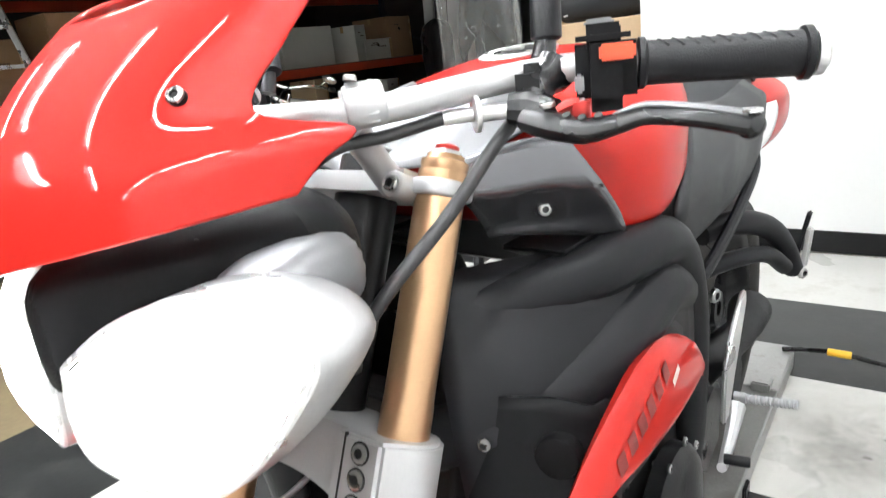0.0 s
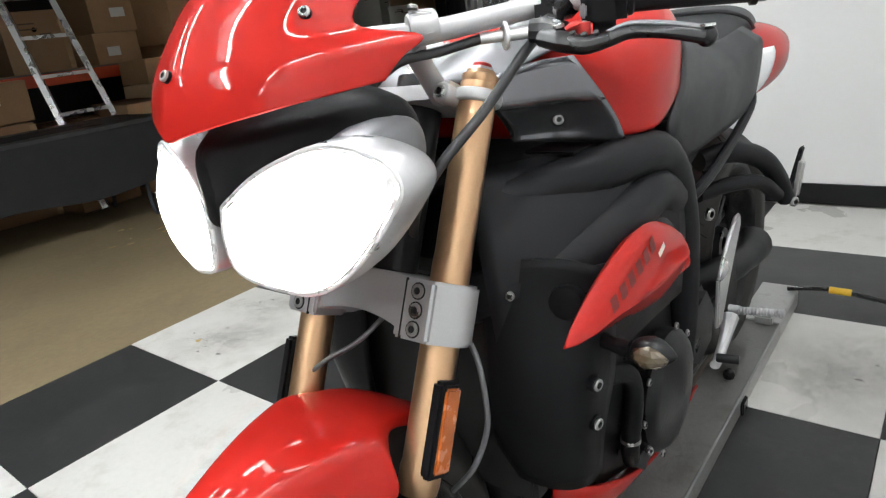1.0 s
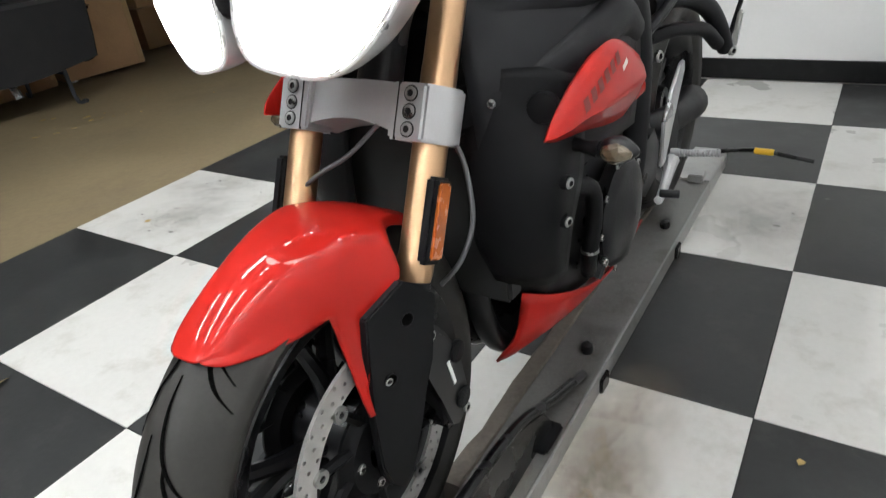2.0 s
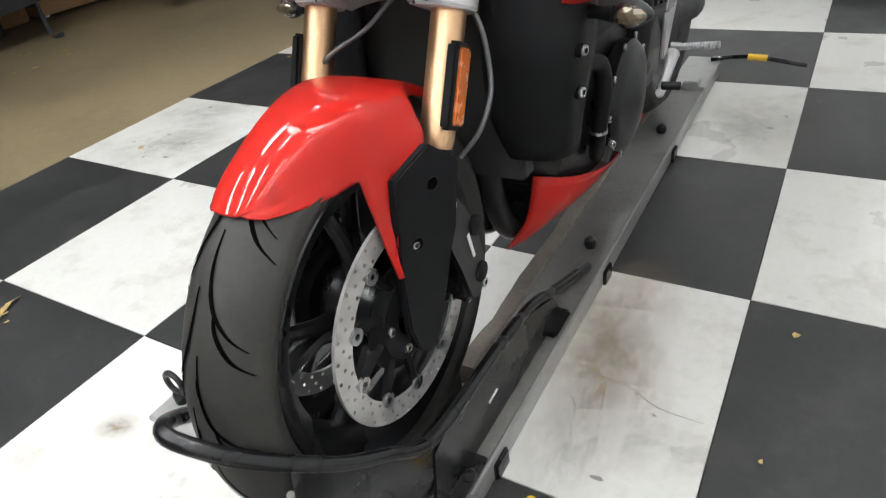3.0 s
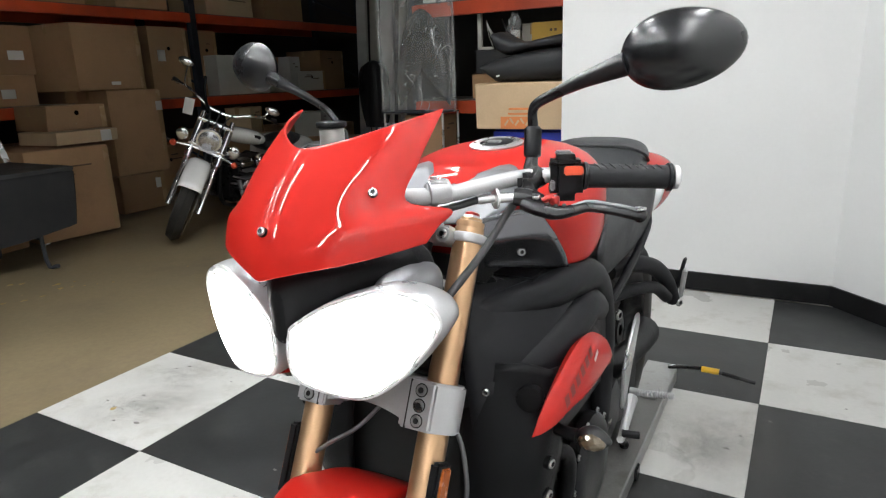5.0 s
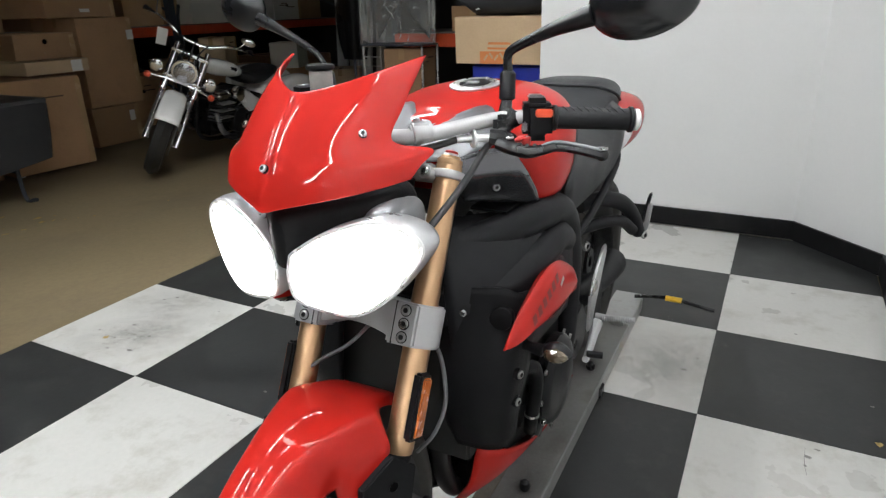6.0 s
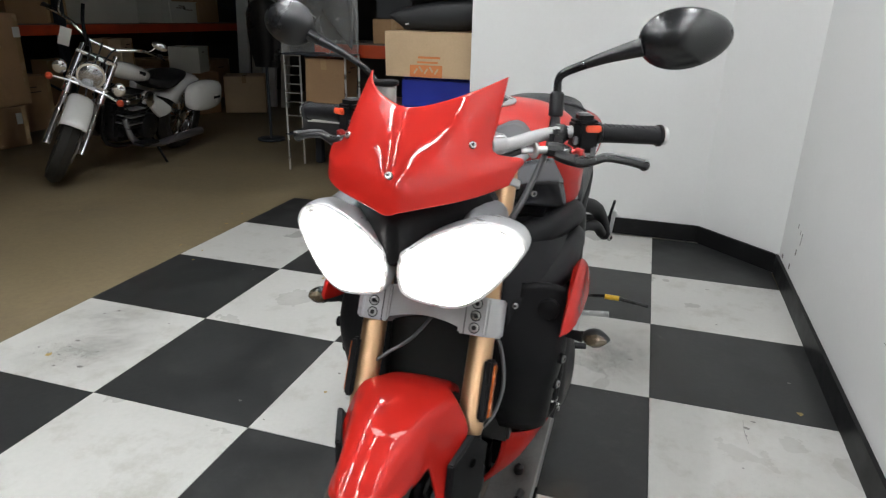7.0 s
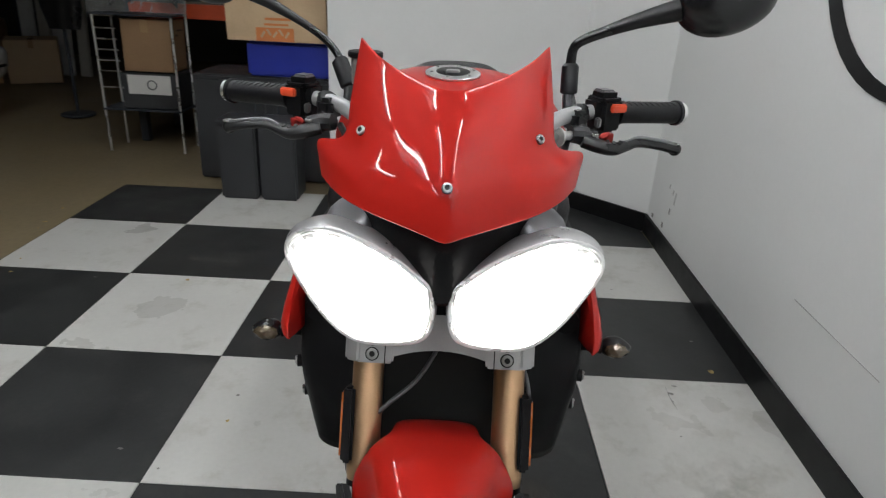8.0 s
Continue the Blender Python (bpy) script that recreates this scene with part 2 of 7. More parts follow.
def part(name, bm, m, parent=None, label="", flat=False, sub=0, solid=0.0, sharp=35, shadow=True):
    """Links a bmesh, built in world coordinates, as one mesh object under a thing or a part."""
    bmesh.ops.remove_doubles(bm, verts=bm.verts, dist=1e-6)
    bmesh.ops.recalc_face_normals(bm, faces=bm.faces)
    me = bpy.data.meshes.new(name)
    for f in bm.faces:
        f.smooth = not flat
    bm.to_mesh(me)
    bm.free()
    if not flat:
        me.set_sharp_from_angle(angle=radians(sharp))
    me.materials.append(m)
    ob = new(name, me)
    if parent is not None:
        ob.parent = parent
        if parent.type == "EMPTY":
            ob.matrix_parent_inverse = Matrix.Translation(parent.location).inverted()
    if label:
        ob["label"] = label
    if solid:
        s = ob.modifiers.new("thickness", "SOLIDIFY")
        s.thickness, s.offset = solid, -1
    if sub:
        s = ob.modifiers.new("smooth", "SUBSURF")
        s.levels = s.render_levels = sub
    if not shadow:
        ob.visible_shadow = False
    return ob


def piece(name, mesh, parent, loc, rot=0.0):
    """A repeated piece that shares its mesh."""
    ob = new(name, mesh)
    ob.parent = parent
    if parent.type == "EMPTY":
        ob.matrix_parent_inverse = Matrix.Translation(parent.location).inverted()
    ob.location = loc
    ob.rotation_euler = (0, 0, rot)
    return ob


def mesh_of(name, bm, m, flat=True):
    bmesh.ops.recalc_face_normals(bm, faces=bm.faces)
    me = bpy.data.meshes.new(name)
    for f in bm.faces:
        f.smooth = not flat
    bm.to_mesh(me)
    bm.free()
    me.materials.append(m)
    return me


def bevelled(bm, geom_edges, width, seg=2):
    if width > 0:
        bmesh.ops.bevel(bm, geom=geom_edges, offset=width, segments=seg, affect="EDGES", clamp_overlap=True)


def box(bm, c, s, bev=0.0, m=None, seg=2):
    """A box with rounded edges; m turns it about its centre."""
    made = bmesh.ops.create_cube(bm, size=1)["verts"]
    for v in made:
        v.co = V((v.co.x * s[0], v.co.y * s[1], v.co.z * s[2]))
        if m is not None:
            v.co = m @ v.co
        v.co += V(c)
    if bev:
        edges = list({e for v in made for e in v.link_edges})
        bevelled(bm, edges, bev, seg)
    return bm


def turn(rx=0, ry=0, rz=0):
    return Euler((radians(rx), radians(ry), radians(rz))).to_matrix()


def axes(d):
    d = V(d).normalized()
    a = d.cross(V((0, 0, 1)))
    if a.length < 1e-3:
        a = V((1, 0, 0))
    a.normalize()
    return a, d.cross(a).normalized()


def ring(bm, c, a, b, r, n):
    return [bm.verts.new(V(c) + a * r * math.cos(2 * math.pi * i / n) + b * r * math.sin(2 * math.pi * i / n)) for i in range(n)]


def skin(bm, rings, cap0=True, cap1=True, loop=True):
    for p, q in zip(rings, rings[1:]):
        n = len(p)
        for i in range(n if loop else n - 1):
            bm.faces.new((p[i], p[(i + 1) % n], q[(i + 1) % n], q[i]))
    if cap0:
        bm.faces.new(rings[0])
    if cap1:
        bm.faces.new(rings[-1])


def rod(bm, stations, n=16, cap=True):
    """A round body along one line: stations of (point, radius)."""
    a, b = axes(V(stations[-1][0]) - V(stations[0][0]))
    rings = [ring(bm, p, a, b, r, n) for p, r in stations]
    skin(bm, rings, cap, cap)
    return bm


def cyl(bm, p, q, r, n=16, bev=0.0):
    p, q = V(p), V(q)
    d = (q - p).normalized()
    if bev:
        return rod(bm, [(p, r - bev), (p + d * bev * 0.3, r - bev * 0.3), (p + d * bev, r), (q - d * bev, r), (q - d * bev * 0.3, r - bev * 0.3), (q, r - bev)], n)
    return rod(bm, [(p, r), (q, r)], n)


def spline(pts, k=6):
    pts = [V(p) for p in pts]
    ext = [pts[0] * 2 - pts[1]] + pts + [pts[-1] * 2 - pts[-2]]
    out = []
    for i in range(1, len(ext) - 2):
        p0, p1, p2, p3 = ext[i - 1:i + 3]
        for j in range(k):
            t = j / k
            out.append(0.5 * (2 * p1 + (p2 - p0) * t + (2 * p0 - 5 * p1 + 4 * p2 - p3) * t * t + (3 * p1 - p0 - 3 * p2 + p3) * t ** 3))
    return out + [pts[-1]]


def tube(bm, pts, r, n=10, k=6, smooth=True, squash=1.0):
    """A bent tube through the points; r is one radius or one for each point."""
    rs = r if isinstance(r, (list, tuple)) else [r] * len(pts)
    if smooth:
        line = spline([(*p, ) for p in pts], k)
        rad = [rs[min(i // k, len(rs) - 1)] * (1 - (i % k) / k) + rs[min(i // k + 1, len(rs) - 1)] * (i % k) / k for i in range(len(line))]
    else:
        line, rad = [V(p) for p in pts], rs
    a, b = axes(line[1] - line[0])
    rings = []
    for i, p in enumerate(line):
        d = (line[min(i + 1, len(line) - 1)] - line[max(i - 1, 0)]).normalized()
        a = (a - d * a.dot(d)).normalized()
        b = d.cross(a)
        rings.append(ring(bm, p, a * squash, b, rad[i], n))
    skin(bm, rings)
    return bm


def lathe(bm, profile, c, axis=0, n=48, closed=True):
    """Turns a profile of (radius, along) about an axis through c."""
    u = V((0, 0, 0))
    u[axis] = 1
    a, b = axes(u)
    rings = [ring(bm, V(c) + u * w, a, b, max(r, 1e-4), n) for r, w in profile]
    if closed:
        rings.append(rings[0])
    skin(bm, rings, False, False)
    return bm


def prism(bm, outline, axis, lo, hi, bev=0.0, shift=None):
    """An outline in the plane of the two other axes, given thickness along one axis. lo and hi may be functions of the point."""
    o = [i for i in range(3) if i != axis]
    lower, upper = [], []
    for p in outline:
        for store, w in ((lower, lo), (upper, hi)):
            co = [0, 0, 0]
            co[o[0]], co[o[1]] = p
            co[axis] = w(p) if callable(w) else w
            store.append(bm.verts.new(co))
    n = len(outline)
    bm.faces.new(lower), bm.faces.new(upper)
    for i in range(n):
        bm.faces.new((lower[i], lower[(i + 1) % n], upper[(i + 1) % n], upper[i]))
    if bev:
        edges = list({e for v in lower + upper for e in v.link_edges})
        bevelled(bm, edges, bev)
    return bm


def loft(bm, rings, cap0=True, cap1=True, loop=True):
    skin(bm, [[bm.verts.new(p) for p in r] for r in rings], cap0, cap1, loop)
    return bm


def oval(c, hx, hz, n=20, power=2.5, tilt=0.0):
    """A rounded section across the y axis."""
    out = []
    for i in range(n):
        t = 2 * math.pi * i / n
        x = math.copysign(abs(math.cos(t)) ** (2 / power), math.cos(t)) * hx
        z = math.copysign(abs(math.sin(t)) ** (2 / power), math.sin(t)) * hz
        out.append(V((c[0] + x, c[1] + z * tilt, c[2] + z)))
    return out


def patch(bm, rows, ku=4, kv=4):
    """A smooth sheet through rows of control points."""
    fine = [spline(r, ku) for r in rows]
    cols = [spline([f[i] for f in fine], kv) for i in range(len(fine[0]))]
    verts = [[bm.verts.new(p) for p in c] for c in cols]
    for p, q in zip(verts, verts[1:]):
        for i in range(len(p) - 1):
            bm.faces.new((p[i], p[i + 1], q[i + 1], q[i]))
    return bm


def bolt(name, c, d, r, parent, m=None, h=0.004, sunk=0.0):
    """A socket-headed bolt with a dark hexagon recess; sunk: the width of a dark seat round its head."""
    c, d = V(c), V(d).normalized()
    bm = bmesh.new()
    a, b = axes(d)
    st = [(0, r), (h * 0.7, r), (h, r * 0.8), (h, r * 0.52)]
    skin(bm, [ring(bm, c + d * w, a, b, q, 12) for w, q in st], False, False)
    dark = len(bm.faces)
    skin(bm, [ring(bm, c + d * w, a, b, q, 12) for w, q in ((h, r * 0.52), (h * 0.3, r * 0.47))], False, True)
    if sunk:
        skin(bm, [ring(bm, c + d * w, a, b, q, 16) for w, q in ((0.0, r + sunk), (0.0005, r + sunk), (0.0006, r * 0.9))], False, False)
    for i, f in enumerate(bm.faces):
        f.material_index = int(i >= dark)
    ob = part(name, bm, m or BOLT, parent)
    ob.data.materials.append(HOLE)
    return ob


def B():
    return bmesh.new()


def flip(p, s):
    return V((p[0] * s, p[1], p[2]))


# ---- the room ----
TILE, X0, Y0 = 0.61, 0.46, 0.70
WALL_Y = 3.175


def wall_x(y):
    return 1.063 + 0.0135 * (y - 0.8)



bm = B()
box(bm, (-3.0, 2.5, -0.06), (12.4, 13.4, 0.1), 0)
ground = tagged(part("ground", bm, CONCRETE, flat=True), "brown stained concrete warehouse floor", "floor", kind="structure")

floor = tagged(part("floor", box(B(), (-0.46, 0.4, -0.0075), (3.06, 5.48, 0.004)), HOLE, flat=True),
               "checkered floor of black and white vinyl tiles", "floor", kind="structure")


def outline_wall():
    # inner faces of the white bay, from the free end of the back wall round to behind the camera
    return [(-0.73, WALL_Y), (0.71, WALL_Y), (wall_x(2.79), 2.79), (wall_x(-4.1), -4.1)]


def strip(bm, pts, out, z0, z1):
    """A wall of one thickness that follows the points, thick to the outside."""
    n = len(pts)
    offs = []
    for i, p in enumerate(pts):
        ns = []
        for a, b in ((i - 1, i), (i, i + 1)):
            if a >= 0 and b < n:
                d = (V(pts[b]) - V(pts[a])).normalized()
                ns.append(V((-d.y, d.x)))
        m = sum(ns, V((0, 0)))
        m = m / m.length_squared * len(ns) if len(ns) == 2 and m.length else ns[0]
        offs.append(V(p) + m * out)
    loop = [V(p) for p in pts] + offs[::-1]
    low = [bm.verts.new((p.x, p.y, z0)) for p in loop]
    top = [bm.verts.new((p.x, p.y, z1)) for p in loop]
    for i in range(len(loop)):
        j = (i + 1) % len(loop)
        bm.faces.new((low[i], low[j], top[j], top[i]))
    for i in range(n - 1):
        j = 2 * n - 1 - i
        bm.faces.new((low[i], low[i + 1], low[j - 1], low[j]))
        bm.faces.new((top[i], top[i + 1], top[j - 1], top[j]))
    return bm


wall = tagged(part("wall_white", strip(B(), outline_wall(), 0.12, -0.01, 3.6), WALL, flat=True), "scuffed white painted partition wall", "wall", kind="structure")
base_line = [(-0.73, WALL_Y - 0.002), (0.71, WALL_Y - 0.002), (wall_x(2.79) - 0.002, 2.79), (wall_x(-4.1) - 0.002, -4.1)]
baseboard = tagged(part("baseboard", strip(B(), base_line, -0.014, 0.0, 0.1), BASE, flat=True), "black baseboard along the white wall", "baseboard", kind="structure")

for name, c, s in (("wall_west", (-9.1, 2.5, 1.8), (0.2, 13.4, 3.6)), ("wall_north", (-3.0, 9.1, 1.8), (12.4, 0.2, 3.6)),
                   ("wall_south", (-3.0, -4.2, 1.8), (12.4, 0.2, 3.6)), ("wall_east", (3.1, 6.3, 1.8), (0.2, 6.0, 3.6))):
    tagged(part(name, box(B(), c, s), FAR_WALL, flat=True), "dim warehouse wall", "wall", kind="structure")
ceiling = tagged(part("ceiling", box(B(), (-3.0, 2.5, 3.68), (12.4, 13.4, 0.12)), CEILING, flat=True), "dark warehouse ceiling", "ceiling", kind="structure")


def ceiling_light(x, y, z, length, lit=None, west_block=True):
    """A hanging fluorescent fitting, with an added plate that keeps its light off the warehouse."""
    t = thing("ceiling_light", (x, y, z), "white fluorescent strip light hung under the ceiling", "light", "strip lights over the bay")
    part("housing", box(B(), (x, y, z + 0.05), (0.07, length, 0.05), 0.01), LAMP_BODY, t)
    d = V((0, length / 2 - 0.03, 0))
    part("tube", cyl(B(), V((x, y, z)) - d, V((x, y, z)) + d, 0.014, 10), lit or LAMP_WHITE, t, "lit fluorescent tube")
    if west_block:
        # unseen plate added only to cut the light towards the warehouse
        part("light_blocker", box(B(), (x - 0.07, y, z - 0.015), (0.004, length, 0.13), 0, turn(0, 14, 0)), BLOCKER, t, "grey plate added to block light on the warehouse side")
    for e in (-0.4, 0.4):
        p = V((x, y + e * length, z + 0.07))
        part("hanger", cyl(B(), p, (p.x, p.y, 3.62), 0.004, 6), LAMP_BODY, t)
    return t


for lx, ly in LAMPS:
    ceiling_light(lx, ly, 2.75, 1.25)
# unseen weak lamp added as fill light for the warehouse stock
ceiling_light(-4.3, -1.0, 3.1, 1.25, lit=LAMP_FILL, west_block=False)


# ---- the red motorcycle ----
bike = thing("motorcycle", (0, 0.05, 0.06), "red naked motorcycle with lit twin headlights in a wheel chock", "motorcycle")
AX = V((0, 0.05, 0.36))
RAX = V((0, 1.485, 0.385))
RAKE = 0.48


def fork_at(z, x=0.1, ahead=0.0):
    return V((x, 0.14 + RAKE * (z - 0.593) - ahead, z))


def disc_plate(bm, x, c, r0, r1, thick, rows, n):
    """A brake disc ring with drilled holes, thick along x."""
    def pt(a, r, side):
        return V((x + side * thick / 2, c.y + r * math.cos(a), c.z + r * math.sin(a)))
    cells = {}

    def vert(a, r, side):
        key = (round((a % (2 * math.pi)) * 1e4), round(r * 1e6), side)
        if key not in cells:
            cells[key] = bm.verts.new(pt(a, r, side))
        return cells[key]
    da, dr = 2 * math.pi / n, (r1 - r0) / rows
    for j in range(rows):
        for i in range(n):
            a0, ra = i * da, r0 + j * dr
            sq = [(a0, ra), (a0 + da / 2, ra), (a0 + da, ra), (a0 + da, ra + dr / 2), (a0 + da, ra + dr), (a0 + da / 2, ra + dr), (a0, ra + dr), (a0, ra + dr / 2)]
            drilled = (i + j) % 2 == 0
            ac, rc = a0 + da / 2, ra + dr / 2
            for side in (-1, 1):
                outer = [vert(a, r, side) for a, r in sq]
                if not drilled:
                    bm.faces.new(outer)
                else:
                    hole = []
                    for k in range(8):
                        t = math.radians(225 + 45 * k)
                        hole.append(bm.verts.new(pt(ac + math.cos(t) * 0.003 / rc, rc + math.sin(t) * 0.003, side)))
                    for k in range(8):
                        bm.faces.new((outer[k], outer[(k + 1) % 8], hole[(k + 1) % 8], hole[k]))
                    if side == -1:
                        low = hole
                    else:
                        for k in range(8):
                            bm.faces.new((low[k], low[(k + 1) % 8], hole[(k + 1) % 8], hole[k]))
            if j in (0, rows - 1):
                r = r0 if j == 0 else r1
                for a in (a0, a0 + da / 2):
                    bm.faces.new((vert(a, r, -1), vert(a + da / 2, r, -1), vert(a + da / 2, r, 1), vert(a, r, 1)))
    return bm


def wheel(name, c, r, half, parent, rim_r, spokes=5):
    """A cast black wheel with a grooved tyre."""
    bm = B()
    prof = []
    for w, q in ((-0.72, 0), (-0.82, 0.018), (-0.7, 0.024), (-0.3, -0.012), (0, -0.02), (0.3, -0.012), (0.7, 0.024), (0.82, 0.018), (0.72, 0), (0.3, -0.03), (0, -0.036), (-0.3, -0.03)):
        prof.append((rim_r + q - 0.012, w * half))
    lathe(bm, prof, c, 0, 64)
    lathe(bm, [(0.02, -0.05), (0.045, -0.05), (0.05, -0.03), (0.042, 0), (0.05, 0.03), (0.045, 0.05), (0.02, 0.05)], c, 0, 32)
    w = part(name, bm, SATIN_BLACK, parent, "satin black cast wheel", sharp=38)
    for i in range(spokes):
        a = 2 * math.pi * (i + 0.3) / spokes
        for fork in (-0.16, 0.16):
            d0 = V((0, math.cos(a), math.sin(a)))
            d1 = V((0, math.cos(a + fork), math.sin(a + fork)))
            part("spoke", tube(B(), [c + d0 * 0.04, c + (d0 * 0.5 + d1 * 0.5) * 0.11, c + d1 * (rim_r - 0.03)], [0.016, 0.011, 0.010], 8, 4, squash=1.2), SATIN_BLACK, w)
    bm = B()
    prof = [(rim_r + 0.004, -half * 0.74), (rim_r + 0.02, -half * 0.93)]
    k = 9
    for i in range(-k, k + 1):
        u = i / k
        prof.append((r - 0.046 * abs(u) ** 2.3, u * half))
    prof += [(rim_r + 0.02, half * 0.93), (rim_r + 0.004, half * 0.74), (rim_r - 0.005, half * 0.6), (rim_r - 0.005, -half * 0.6)]
    lathe(bm, prof, c, 0, 120)
    part("tyre", bm, RUBBER, w, "black road tyre with curved grooves", sharp=62)
    # tread grooves: near-black strips laid on the crown to paint the grooves' shade
    def crown(u, a, lift=0.0):
        rr = r - 0.046 * abs(u) ** 2.3 + lift
        return c + V((u * half, -rr * math.cos(a), rr * math.sin(a)))
    count = 28
    for i in range(count):
        a0 = 2 * math.pi * i / count
        for s in (-1, 1):
            sh = a0 + (0.21 if s > 0 else 0)
            paths = [[(0.08, 0.03), (0.1, -0.1), (0.24, -0.23), (0.52, -0.33), (0.8, -0.39)] if i % 2 else [(0.3, -0.02), (0.36, -0.1), (0.6, -0.2), (0.88, -0.26)]]
            if i % 4 == 0:
                paths.append([(0.05, 0.16), (0.1, 0.09)])
            for pth, wd in zip(paths, (0.0052, 0.0045)):
                bm = B()
                line = spline([V((u, q, 0)) for u, q in pth], 4)
                prev = None
                for j, p in enumerate(line):
                    taper = wd * (0.35 + 0.65 * math.sin(math.pi * min(0.95, max(0.05, j / (len(line) - 1)))))
                    du = taper / half / 2
                    u, q = p.x, sh + p.y
                    va = bm.verts.new(crown(s * (u - du), q, 0.0012))
                    vb = bm.verts.new(crown(s * u, q, 0.0008))
                    vc = bm.verts.new(crown(s * (u + du), q, 0.0012))
                    if prev:
                        bm.faces.new((prev[0], prev[1], vb, va)), bm.faces.new((prev[1], prev[2], vc, vb))
                    prev = (va, vb, vc)
                part("groove_shade", bm, HOLE_SHADE, w)
    return w


fw = wheel("front_wheel", AX, 0.30, 0.062, bike, 0.222)
for s in (1, -1):
    x = 0.07 * s
    d = part("brake_disc", disc_plate(B(), x, AX, 0.126, 0.16, 0.005, 3, 66), STEEL, fw, "drilled steel brake disc", sharp=60)
    bm = B()
    lathe(bm, [(0.03, -0.012), (0.064, -0.012), (0.072, -0.004), (0.082, -0.002), (0.082, 0.002), (0.072, 0.004), (0.064, 0.012), (0.03, 0.012)], V((x - 0.006 * s, AX.y, AX.z)), 0, 40)
    for i in range(10):
        a = 2 * math.pi * i / 10 + 0.2
        p0 = V((x - 0.004 * s, AX.y + 0.06 * math.cos(a - 0.16), AX.z + 0.06 * math.sin(a - 0.16)))
        p1 = V((x, AX.y + 0.124 * math.cos(a), AX.z + 0.124 * math.sin(a)))
        part("carrier_arm", tube(B(), [p0, p1], [0.0085, 0.0065], 6, smooth=False), PLASTIC, fw)
    part("disc_carrier", bm, PLASTIC, fw)
    for i in range(10):
        a = 2 * math.pi * i / 10 + 0.2
        p = V((x + 0.002 * s, AX.y + 0.122 * math.cos(a), AX.z + 0.122 * math.sin(a)))
        bm = B()
        lathe(bm, [(0.005, 0), (0.0112, 0), (0.0112, 0.005 * s), (0.005, 0.005 * s)], p, 0, 14)
        part("disc_button", bm, BOLT, fw)
    for i in range(5):
        a = 2 * math.pi * i / 5 + 0.5
        bolt("disc_bolt", (x + 0.006 * s, AX.y + 0.05 * math.cos(a), AX.z + 0.05 * math.sin(a)), (s, 0, 0), 0.007, fw)
part("axle", cyl(B(), AX + V((-0.092, 0, 0)), AX + V((0.092, 0, 0)), 0.013, 16, 0.003), BOLT, fw)

